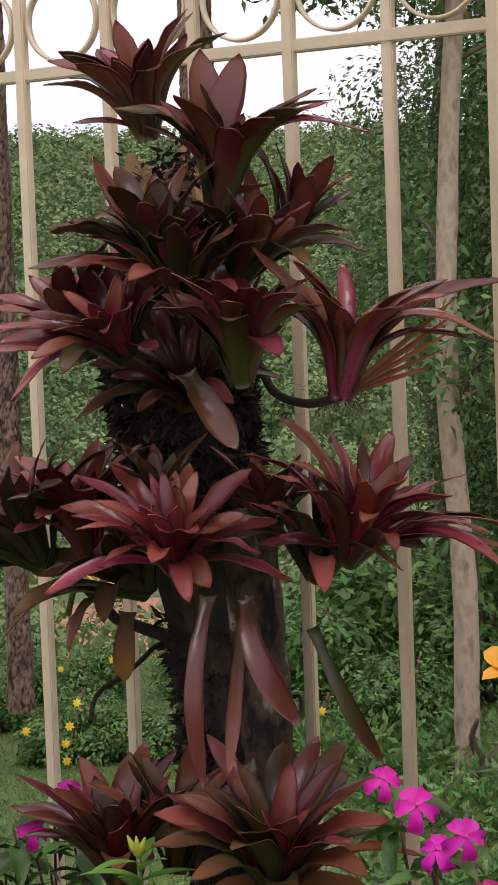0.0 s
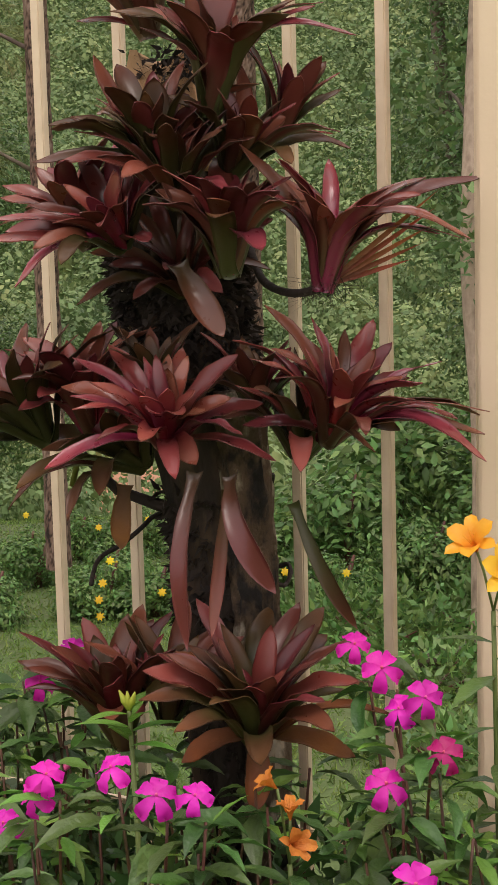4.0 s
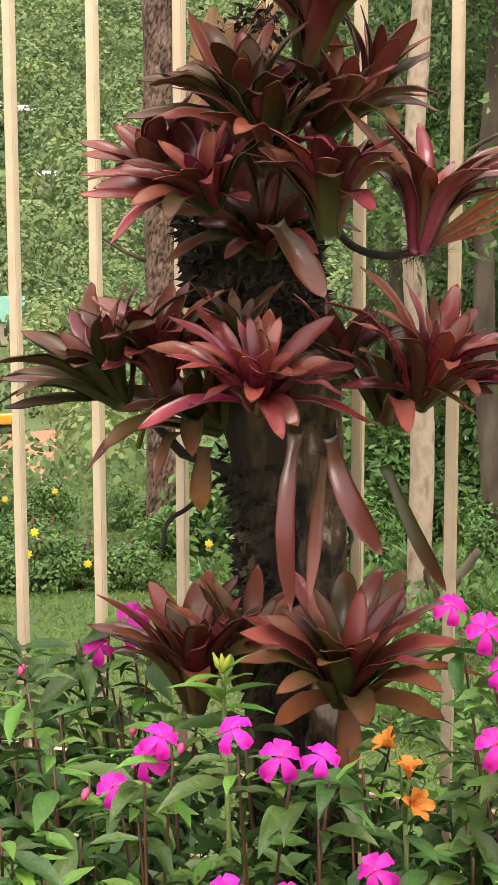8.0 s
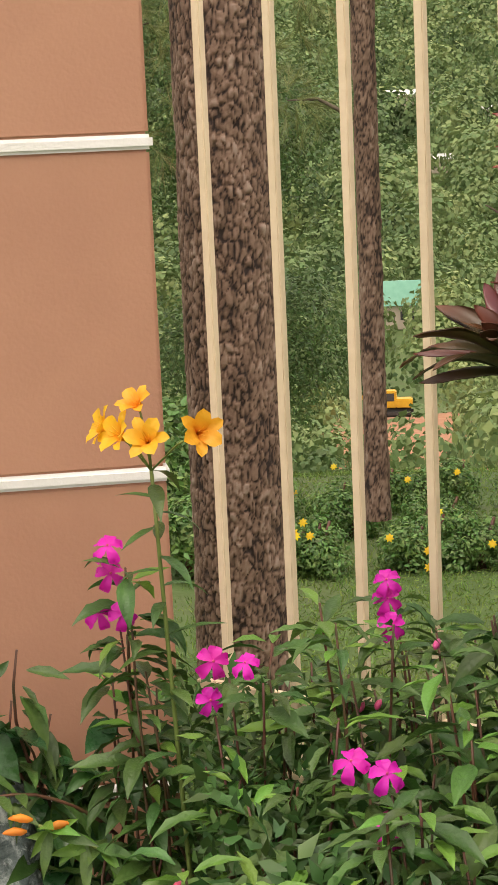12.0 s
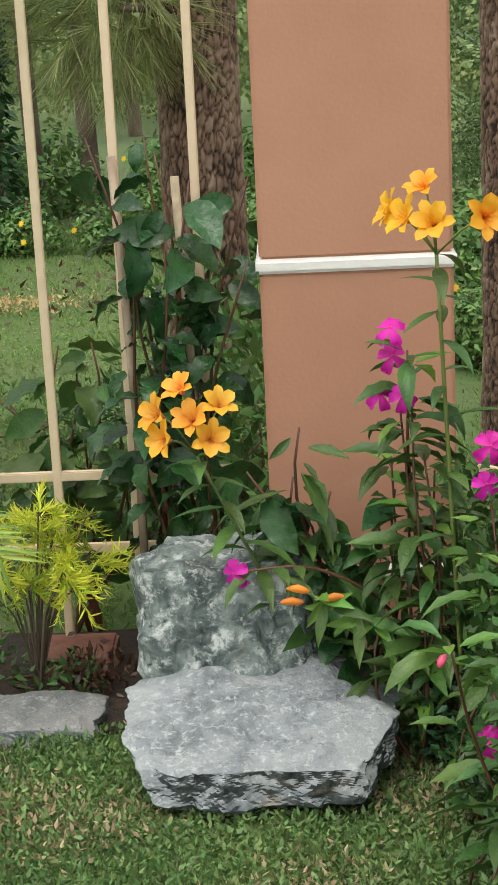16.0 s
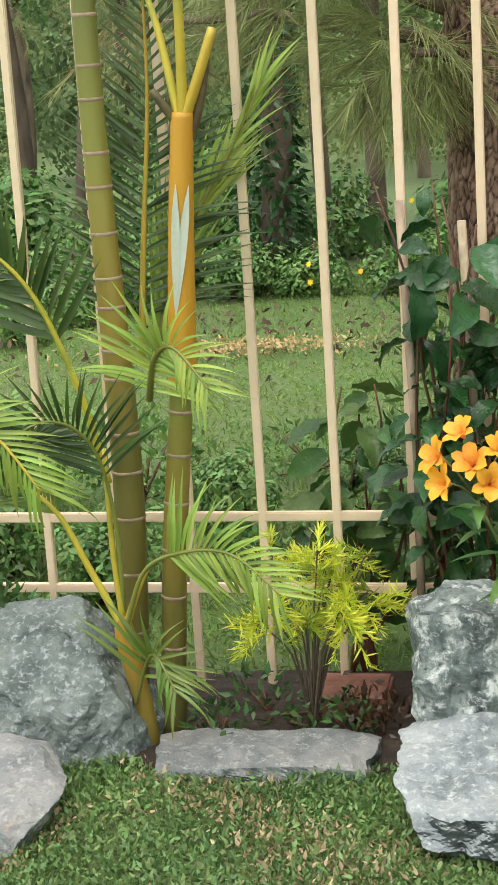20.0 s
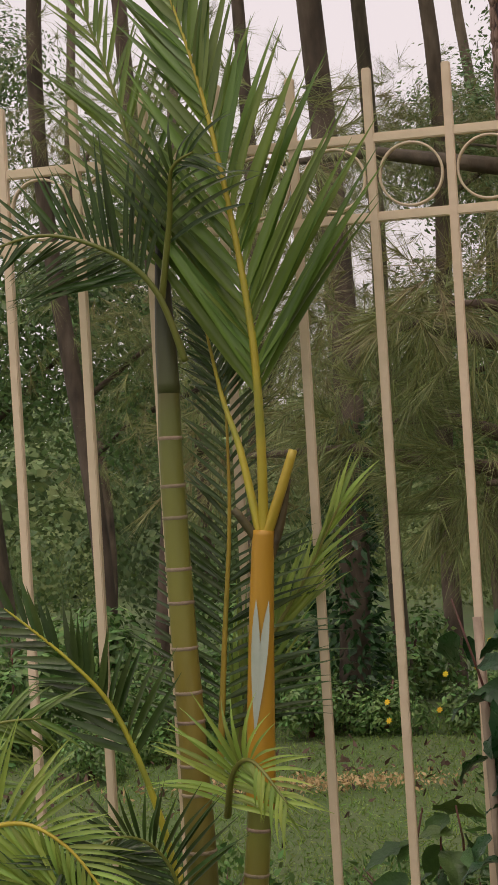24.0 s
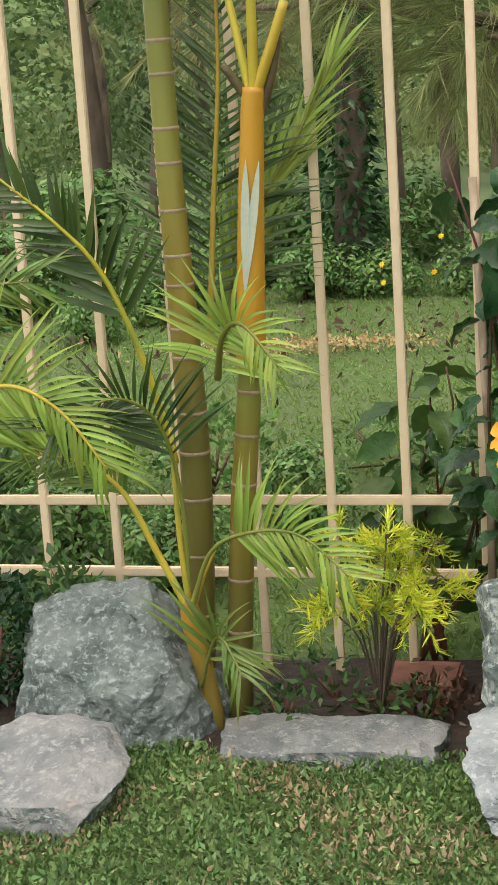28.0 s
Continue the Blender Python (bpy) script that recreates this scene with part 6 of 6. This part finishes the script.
pine((-2.31, 3.86, 0), 0.066, 6.0, 13, "dark pine trunk among shrubs outside the fence", True, (), (300, 70))
pine((-3.5, 2.2, 0), 0.04, 5.0, 14, "slim dark trunk in shade behind the pillar", False)


def pale_tree():
    t = thing("tree", (-0.9, 2.75, 0), "slender pale-barked tree with open leafy crown outside the fence", "tree")
    pts = [(0.0, 0, -0.2), (0.005, 0.02, 0.5), (-0.045, 0.06, 1.1), (-0.06, 0.15, 1.7), (-0.03, 0.22, 2.4), (0.05, 0.3, 3.2)]
    line = curve(pts, 50)
    v, f, u = tube(line, np.linspace(0.04, 0.026, 50), 16)
    for i in range(len(v)):
        c = line[min(49, i // 16)]
        v[i] = c + (v[i] - c) * (1 + 0.12 * noise.noise(Vector(v[i]) * 9))
    part("trunk", mesh("trunk", v, f, M_BARK_PALE, u), t, label="pale mottled bark")
    rng = np.random.default_rng(55)
    for k in range(14):
        z = rng.uniform(0.9, 2.6)
        c = np.array([np.interp(z, [p[2] for p in pts], [p[0] for p in pts]), np.interp(z, [p[2] for p in pts], [p[1] for p in pts]), z])
        e = c + (rng.uniform(0.1, 0.8) * (1 if k % 3 else -0.6), rng.uniform(-0.4, 0.6), rng.uniform(0.0, 0.5))
        v, f, u = tube(curve([c, (c + e) / 2 + (0, 0, 0.06), e], 8), np.linspace(0.009, 0.003, 8), 5)
        part("limb", mesh("limb", v, f, M_BARK_FAR, u), t)
        n = 420
        p, d = blob(rng, n, (0.3, 0.25, 0.2), 0.3)
        v, f = scatter("oval", p + e, rng.uniform(0.03, 0.06, n), rng, up=-0.1, away=d * 0.4)
        part("crown", quick("crown", v, f, M_TREE), t)


pale_tree()


def crown_mesh(seed, size, n, leaf_size, material, kind="oval", clumps=9):
    rng = np.random.default_rng(seed)
    sets = []
    for k in range(clumps):
        c = rng.normal(size=3)
        c = c / np.linalg.norm(c) * rng.uniform(0.2, 0.75, 3) * size
        p, d = blob(rng, n // clumps, np.asarray(size) * rng.uniform(0.35, 0.6), 0.4)
        sets.append(scatter(kind, p + c, rng.uniform(leaf_size * 0.6, leaf_size * 1.3, len(p)), rng, up=0.1, normal=d * 0.75 + np.array([0, 0, 0.35])))
    v, f = merge(sets)
    return quick("crown", v, f, material)


SHRUB_MESH = [crown_mesh(60 + k, (0.42, 0.36, 0.3), 2600, 0.05, M_SHRUB) for k in range(4)]
YF = mesh("flower", *join([(leaf(0.03, 0.016, 20, 0, 3)[0] @ np.array(Matrix.Rotation(2 * math.pi * k / 7, 3, "Z")).T, leaf(0.03, 0.016, 20, 0, 3)[1], leaf(0.03, 0.016, 20, 0, 3)[2]) for k in range(7)])[:2], M_YFLOWER)
rs = random.Random(77)


def bush_at(x, y, s, flowers, k):
    t = thing("bush", (x, y, height(x, y)), "leafy green wild bush" + (" with yellow flowers" if flowers else "") + " beyond the fence", "bush", "wild bushes beyond the fence")
    part("foliage", SHRUB_MESH[k % 4], t, Matrix.Translation((0, 0, 0.24 * s - 0.04)) @ pose(0, 0, 0, 0, 0, rs.uniform(0, 360)) @ Matrix.Scale(s, 4))
    for _ in range(flowers):
        a, b = rs.uniform(-0.4, 0.4) * s, rs.uniform(0.05, 0.55) * s
        part("flower", YF, t, Matrix.Translation((a, -0.36 * s + 0.3 * abs(a), b)) @ Vector((0.3, -0.8, 0.4)).to_track_quat("Z", "Y").to_matrix().to_4x4() @ Matrix.Scale(0.6, 4), "small yellow daisy")
    v, f, u = tube([(0, 0, -0.05), (0.02, 0, 0.15 * s), (0.05, 0.02, 0.4 * s)], [0.02, 0.014, 0.005], 6)
    part("stem", mesh("stem", v, f, M_STEM, u), t)


count = 0
EYE0 = Vector((0.72, -2.49, 0))
for yaw, lo, hi, step in ((6, 6.4, 0, 0), (9, 6.4, 0, 0), (12, 6.5, 0, 0), (15, 6.6, 0, 0), (18, 6.6, 0, 0), (21, 6.5, 0, 0), (23.5, 6.3, 0, 0), (25.5, 6.2, 0, 0), (27, 6.2, 0, 0), (28.5, 6.2, 0, 0), (30, 6.2, 0, 0), (31.5, 6.2, 0, 0), (33, 6.2, 0, 0), (34.5, 6.2, 0, 0), (36, 6.2, 0, 0), (38, 6.2, 0, 0), (40.5, 6.5, 0, 0), (43, 7.2, 12, 0), (46, 8.0, 12, 0), (49, 8.3, 13, 0), (52, 8.4, 13, 0), (55, 8.4, 13, 0), (58, 8.3, 13, 0), (61, 8.0, 13, 0), (64, 7.6, 13, 0)):
    for row in range(3):
        d = lo + row * rs.uniform(0.5, 0.8)
        a = radians(yaw + rs.uniform(-1.5, 1.5))
        p = EYE0 + Vector((-math.sin(a), math.cos(a), 0)) * d
        tall = 0.42 if 22.5 < yaw < 37 else 0.62 + 0.3 * row
        bush_at(p.x, p.y, tall * rs.uniform(0.85, 1.15), (rs.choice((0, 2, 3)) if row == 0 else rs.choice((0, 1, 2))) if yaw > 23 else 0, count)
        count += 1

for u, o, q in ((-0.95, -0.6, 0.5), (-1.25, -0.8, 0.6), (-0.72, -1.1, 0.5), (-1.5, -1.3, 0.8), (-0.15, -0.75, 0.6), (0.05, -0.6, 0.5)):
    w = left(u, o, 0)
    bush_at(w.x, w.y, q, 0, count)
    count += 1

FINE_MESH = [crown_mesh(180 + k, (0.75, 0.7, 0.6), 5200, 0.036, M_TREE, clumps=20) for k in range(3)]
TREE_MESH = [crown_mesh(80 + k, (1.5, 1.4, 1.3), 15000, 0.062, M_TREE, clumps=16) for k in range(3)]


def pine_crown(seed, size, n, length):
    rng = np.random.default_rng(seed)
    sets = []
    for k in range(12):
        c = rng.normal(size=3) * np.array(size) * 0.5
        v, f = tufts(rng, n // 30, np.array(size) * 0.42, length, 34)
        sets.append((v + c, f))
    return quick("crown", *merge(sets), M_NEEDLE)


PINE_MESH = [pine_crown(90 + k, (0.9, 0.9, 0.6), 330, 0.22) for k in range(3)]


def wood_tree(x, y, top, r, crowns, k, needles, fine=False):
    z = height(x, y)
    t = thing("pine" if needles else "tree", (x, y, z), ("tall pine with loose hanging needles" if needles else "leafy green tree with dark trunk") + " in the wood", "tree", "trees of the wood")
    pts = [(0.1 * math.sin(q * 1.3 + k), 0.08 * math.sin(q * 0.9 + 2 * k), q) for q in np.linspace(-0.3, top, 24)]
    v, f, u = tube(pts, np.linspace(r, r * 0.6, 24), 12)
    part("trunk", mesh("trunk", v, f, M_BARK_FAR, u), t)
    for j, (cx, cy, cz, s) in enumerate(crowns):
        part("crown", (PINE_MESH if needles else FINE_MESH if fine else TREE_MESH)[(k + j) % 3], t, Matrix.Translation((cx, cy, cz)) @ pose(0, 0, 0, 0, 0, rs.uniform(0, 360)) @ Matrix.Scale(s, 4))
    for j in range(3):
        cx, cy, cz, s = crowns[j % len(crowns)]
        v, f, u = tube([(0, 0, cz - 0.5 * s), (cx * 0.6, cy * 0.6, cz - 0.1), (cx, cy, cz)], [r * 0.35, r * 0.25, r * 0.1], 6)
        part("limb", mesh("limb", v, f, M_BARK_FAR, u), t)


k = 0
for yaw, d, top, r, needles in ((40, 9.5, 7, 0.09, 1), (43.5, 12, 7, 0.1, 0), (46, 9.8, 7, 0.08, 1), (50.5, 10.5, 7, 0.1, 1), (52.3, 9.4, 8, 0.08, 1), (56.5, 10, 7, 0.08, 1), (60, 11, 8, 0.1, 1), (62.5, 9.5, 7, 0.09, 1), (65, 12, 8, 0.12, 0), (49, 16, 8, 0.11, 0), (58.5, 18, 9, 0.13, 0), (54, 21, 9, 0.13, 1), (47, 17, 8, 0.1, 1), (62, 17, 8, 0.1, 1)):
    a = radians(yaw)
    p = EYE0 + Vector((-math.sin(a), math.cos(a), 0)) * d
    if needles:
        cr = [(rs.uniform(-1, 1), rs.uniform(-1, 1), z, rs.uniform(0.6, 0.95)) for z in np.linspace(2.1, 3.2, 2)]
    else:
        cr = [(rs.uniform(-1, 1), rs.uniform(-1, 1), z, rs.uniform(0.7, 1.0)) for z in np.linspace(2.3, 4.2, 2)]
    wood_tree(p.x, p.y, top, r * 0.6, cr, k, needles)
    k += 1
for yaw, d, top, r in ((7, 8.6, 5, 0.06), (12.5, 9.2, 5, 0.05), (16, 11, 6, 0.05), (10, 13, 7, 0.08), (36.8, 12, 7, 0.09), (0, 10, 6, 0.09), (-4, 8, 6, 0.09)):
    a = radians(yaw)
    p = EYE0 + Vector((-math.sin(a), math.cos(a), 0)) * d
    cr = [(rs.uniform(-0.8, 0.8), rs.uniform(-0.8, 0.8), z, rs.uniform(0.45, 0.75)) for z in np.linspace(1.1, top * 0.75, 4)]
    wood_tree(p.x, p.y, top, r, cr, k, False)
    k += 1

# Slim trees fill the wood; upper crowns are added out of view to shade it.
for yaw, d, top, r, low in ((17.5, 7.4, 6, 0.035, 1.5), (14.5, 6.6, 6, 0.045, 1.9), (11.5, 7.6, 6, 0.04, 1.2), (15.8, 9.0, 7, 0.06, 1.0), (12.8, 10.4, 7, 0.05, 0.8), (19.3, 9.6, 7, 0.045, 2.0), (9.0, 7.0, 6, 0.05, 1.6)):
    a = radians(yaw)
    p = EYE0 + Vector((-math.sin(a), math.cos(a), 0)) * d
    cr = [(rs.uniform(-0.5, 0.7), rs.uniform(-0.6, 0.6), z, rs.uniform(0.7, 1.1)) for z in np.linspace(low, top * 0.8, 5)]
    wood_tree(p.x, p.y, top, r, cr, k, False, True)
    k += 1


def ivy_tree(yaw, d, r, top):
    a = radians(yaw)
    p = EYE0 + Vector((-math.sin(a), math.cos(a), 0)) * d
    z = height(p.x, p.y)
    t = thing("tree", (p.x, p.y, z), "tree trunk clad in dark ivy leaves", "tree", "trees of the wood")
    pts = [(0.05 * math.sin(q * 1.1), 0.05 * math.sin(q * 0.8), q) for q in np.linspace(-0.2, top, 24)]
    v, f, u = tube(pts, np.linspace(r, r * 0.7, 24), 14)
    part("trunk", mesh("trunk", v, f, M_BARK_FAR, u), t)
    rng = np.random.default_rng(141)
    n = 1500
    h, b = rng.uniform(0, 1.5, n), rng.uniform(0, 6.28, n)
    rr = r + 0.02 + 0.07 * rng.random(n) * (1.2 - h * 0.5)
    at = np.stack([rr * np.cos(b), rr * np.sin(b), h], 1)
    away = np.stack([np.cos(b), np.sin(b), -0.6 + 0 * b], 1)
    v, f = scatter("oval", at, rng.uniform(0.04, 0.085, n), rng, away=away * 0.8, spread=0.5)
    tagged(part("ivy", quick("ivy", v, f, M_VINE), t, label="dark glossy ivy"), kind="stuff")
    part("crown", TREE_MESH[0], t, Matrix.Translation((0.3, 0.2, top)))


ivy_tree(54.0, 8.6, 0.08, 5.0)

for yaw, d, size, n, seed in ((20.5, 5.6, (0.3, 0.25, 0.12), 900, 211), (18.5, 5.0, (0.3, 0.22, 0.1), 800, 212), (16.5, 5.6, (0.35, 0.25, 0.16), 1000, 213), (14.0, 5.1, (0.35, 0.25, 0.14), 1000, 214), (11.5, 5.4, (0.35, 0.3, 0.2), 1000, 215), (17.5, 4.3, (0.25, 0.2, 0.07), 600, 216), (14.0, 4.2, (0.28, 0.2, 0.08), 700, 217), (22.5, 5.9, (0.3, 0.2, 0.1), 800, 218)):
    a = radians(yaw)
    p = EYE0 + Vector((-math.sin(a), math.cos(a), 0)) * d
    small_bush((p.x, p.y, height(p.x, p.y) - 0.02), (size[0], size[1], size[2] * 0.75), n, 0.04, "low green undergrowth at the edge of the wood", M_SHRUB, seed)


def fallen_log():
    a = radians(17.6)
    p = EYE0 + Vector((-math.sin(a), math.cos(a), 0)) * 5.3
    t = thing("log", (p.x, p.y, height(p.x, p.y)), "dark fallen branch lying in the undergrowth", "log")
    v, f, u = tube(curve([(-0.15, -0.06, 0.01), (0.0, 0.0, 0.05), (0.12, 0.03, 0.14), (0.22, 0.05, 0.28)], 16), np.linspace(0.03, 0.012, 16), 12)
    part("branch", mesh("branch", v, f, M_BARK_FAR, u), t)
    v, f, u = tube(curve([(0.1, 0.025, 0.12), (0.07, 0.0, 0.2), (0.1, -0.03, 0.27)], 8), np.linspace(0.016, 0.006, 8), 8)
    part("side_branch", mesh("side_branch", v, f, M_BARK_FAR, u), t)


fallen_log()

# ---- valley and hillside ----


def far_woods():
    rng = np.random.default_rng(101)
    sets = []
    for i in range(4300):
        wide = rng.random() > 0.915
        yaw = rng.uniform(41, 74) if wide else rng.uniform(14, 43)
        d = 17 + 90 * rng.random() ** 1.3 if wide else 26 + 474 * rng.random() ** 0.8
        open_site = d < 84 and 28.8 < yaw < 33 and (d > 52 or rng.random() < 0.75)
        by_roof = (28.75 < yaw < 29.65 and 160 < d < 209) or (29.5 < yaw < 31.3 and 240 < d < 266) or (27.25 < yaw < 27.95 and 230 < d < 254) or (29.9 < yaw < 31.4 and 98 < d < 119)
        if open_site or by_roof:
            continue
        a = radians(yaw)
        x, y = 0.7 - math.sin(a) * d, -2.5 + math.cos(a) * d
        s = rng.uniform(0.6, 1.35) * np.interp(d, [17, 26, 90, 200, 500], [0.55, 0.65, 1.5, 2.8, 4.6])
        if wide and d > 24:
            s *= 1.9
        n = 620 if wide else 260 if d < 260 else 150
        flat = rng.uniform(0.75, 1.3)
        p, dd = blob(rng, n, np.array((s * 0.95, s * 0.95, s * flat)), 0.84)
        p += (x, y, height(x, y) + s * 0.75 * flat)
        sets.append(scatter("patch", p, rng.uniform(0.2, 0.45, n) * s * (0.26 if wide else 0.46), rng, normal=dd))
    v, f = merge(sets)
    tagged(new("far_woods", quick("far_woods", v, f, M_FAR)), "hazy green wooded hillside across the valley", "woods", kind="stuff")


far_woods()


def toward(yaw, d, z=None):
    a = radians(yaw)
    x, y = 0.7 - math.sin(a) * d, -2.5 + math.cos(a) * d
    return Vector((x, y, height(x, y) if z is None else z))


def far_house(yaw, d, w, h, label, roof, rise=0.4):
    p = toward(yaw, d)
    t = thing("house", tuple(p), label, "house", rz=yaw)
    part("wall", box_mesh("wall", w, w * 0.7, h, M_HOUSE, 0.03), t)
    bm = bmesh.new()
    bmesh.ops.create_cube(bm, size=1)
    for q in bm.verts:
        q.co = (q.co.x * w * 1.15, q.co.y * w * (0.85 if q.co.z < 0 else 0.12), (q.co.z + 0.5) * h * rise)
    me = bpy.data.meshes.new("roof")
    bm.to_mesh(me)
    bm.free()
    me.materials.append(roof)
    part("roof", me, t, pose(0, 0, h))
    for k in (-0.3, 0.0, 0.3):
        part("window", box_mesh("window", w * 0.12, 0.06, h * 0.35, M_DARK, 0.01), t, pose(k * w, -w * 0.35, h * 0.4))


far_house(29.2, 208, 2.6, 1.6, "small pale-roofed hut on the wooded hillside", M_ROOF)
far_house(30.4, 266, 9, 2.2, "low pale-roofed house among hillside trees", M_ROOF)
far_house(27.6, 254, 2.6, 1.6, "small whitewashed house among hillside trees", M_ROOF)
far_house(30.6, 118, 2.2, 1.6, "green sheet-roofed shed in the valley", M_ROOFG, 1.0)


def earth_bank():
    c = toward(31, 71)
    pts, n = [], 24
    for i in range(n):
        for j in range(n):
            x, y = (i / (n - 1) - 0.5) * 11, (j / (n - 1) - 0.5) * 26
            e = max(0, 1 - (x / 5.5) ** 2) * max(0, 1 - (y / 13) ** 2)
            pts.append((c.x + x * 0.86 - y * 0.5, c.y + x * 0.5 + y * 0.86, height(c.x + x * 0.86 - y * 0.5, c.y + x * 0.5 + y * 0.86) - 0.4 + 0.9 * e**0.5 + 0.3 * noise.noise((x, y, 0))))
    f = [(i * n + j, (i + 1) * n + j, (i + 1) * n + j + 1, i * n + j + 1) for i in range(n - 1) for j in range(n - 1)]
    tagged(new("earth_bank", mesh("earth_bank", pts, f, M_CLAYEARTH)), "bare red earth of a building site in the valley", "earth", kind="structure")


earth_bank()


def digger():
    p = toward(31.0, 77)
    t = thing("excavator", (p.x, p.y, p.z + 0.5), "yellow excavator parked on bare red earth", "excavator", rz=30)
    t.scale = (0.5, 0.5, 0.5)
    part("cab", box_mesh("cab", 1.1, 1.2, 1.5, M_METALY, 0.08), t, pose(-0.2, 0, 0.9), "yellow cab")
    part("window", box_mesh("window", 0.7, 0.04, 0.7, M_DARK, 0.02), t, pose(-0.2, -0.61, 1.5))
    part("engine_cover", box_mesh("engine_cover", 1.5, 1.4, 0.8, M_METALY, 0.1), t, pose(1.0, 0, 0.9))
    for y in (-0.7, 0.7):
        part("track", box_mesh("track", 2.8, 0.4, 0.7, M_DARK, 0.2), t, pose(0.4, y, 0.1))
    v, f, u = tube([(-0.7, 0, 1.4), (-1.8, 0, 2.6), (-2.8, 0, 1.7), (-3.0, 0, 0.7)], [0.2, 0.18, 0.14, 0.1], 8)
    part("arm", mesh("arm", v, f, M_METALY, u), t)


digger()


def sawdust():
    rng = np.random.default_rng(131)
    n = 1100
    for yaw, d, wide, deep in ((55.3, 6.9, 0.3, 0.1),):
        c = toward(yaw, d, 0)
        a, b = rng.normal(size=n) * wide, rng.normal(size=n) * deep
        x, y = c.x + a * 0.57 - b * 0.82, c.y + a * 0.82 + b * 0.57
        at = np.stack([x, y, [height(p, q) + 0.03 for p, q in zip(x, y)]], 1)
        v, f = scatter("oval", at, rng.uniform(0.012, 0.03, n), rng, up=0.1)
    tagged(new("sawdust", quick("sawdust", v, f, M_STRAW)), "pale sawdust strewn on the grass", "sawdust", kind="stuff")


sawdust()


def leaf_litter():
    rng = np.random.default_rng(151)
    n = 700
    yaw, d = np.radians(rng.uniform(41, 68, n)), 7.3 + 0.45 * rng.normal(size=n)
    x, y = 0.7 - np.sin(yaw) * d, -2.5 + np.cos(yaw) * d
    at = np.stack([x, y, [height(p, q) + 0.02 for p, q in zip(x, y)]], 1)
    v, f = scatter("oval", at, rng.uniform(0.015, 0.05, n), rng, up=0.15)
    tagged(new("leaf_litter", quick("leaf_litter", v, f, M_LITTER)), "brown fallen leaves along the foot of the bushes", "leaves", kind="stuff")


leaf_litter()


def wild_grass():
    rng = np.random.default_rng(121)
    n = 190000
    yaw, d = np.radians(rng.uniform(3, 76, n)), 2.9 + 6.4 * rng.random(n)
    x, y = 0.7 - np.sin(yaw) * d, -2.5 + np.cos(yaw) * d
    off = (x - CORNER.x) * OUT.x + (y - CORNER.y) * OUT.y
    ok = (off < -0.05) & ((y > 0.1) | (x < -1.75))
    x, y = x[ok], y[ok]
    z = np.array([height(a, b) for a, b in zip(x, y)])
    at = np.stack([x, y, z - 0.01], 1)
    v, f = scatter("blade", at, rng.uniform(0.01, 0.03, len(at)), rng, up=0.8)
    tagged(new("wild_grass", quick("wild_grass", v, f, M_WILD)), "rough green grass outside the fence", "grass", kind="stuff")


wild_grass()
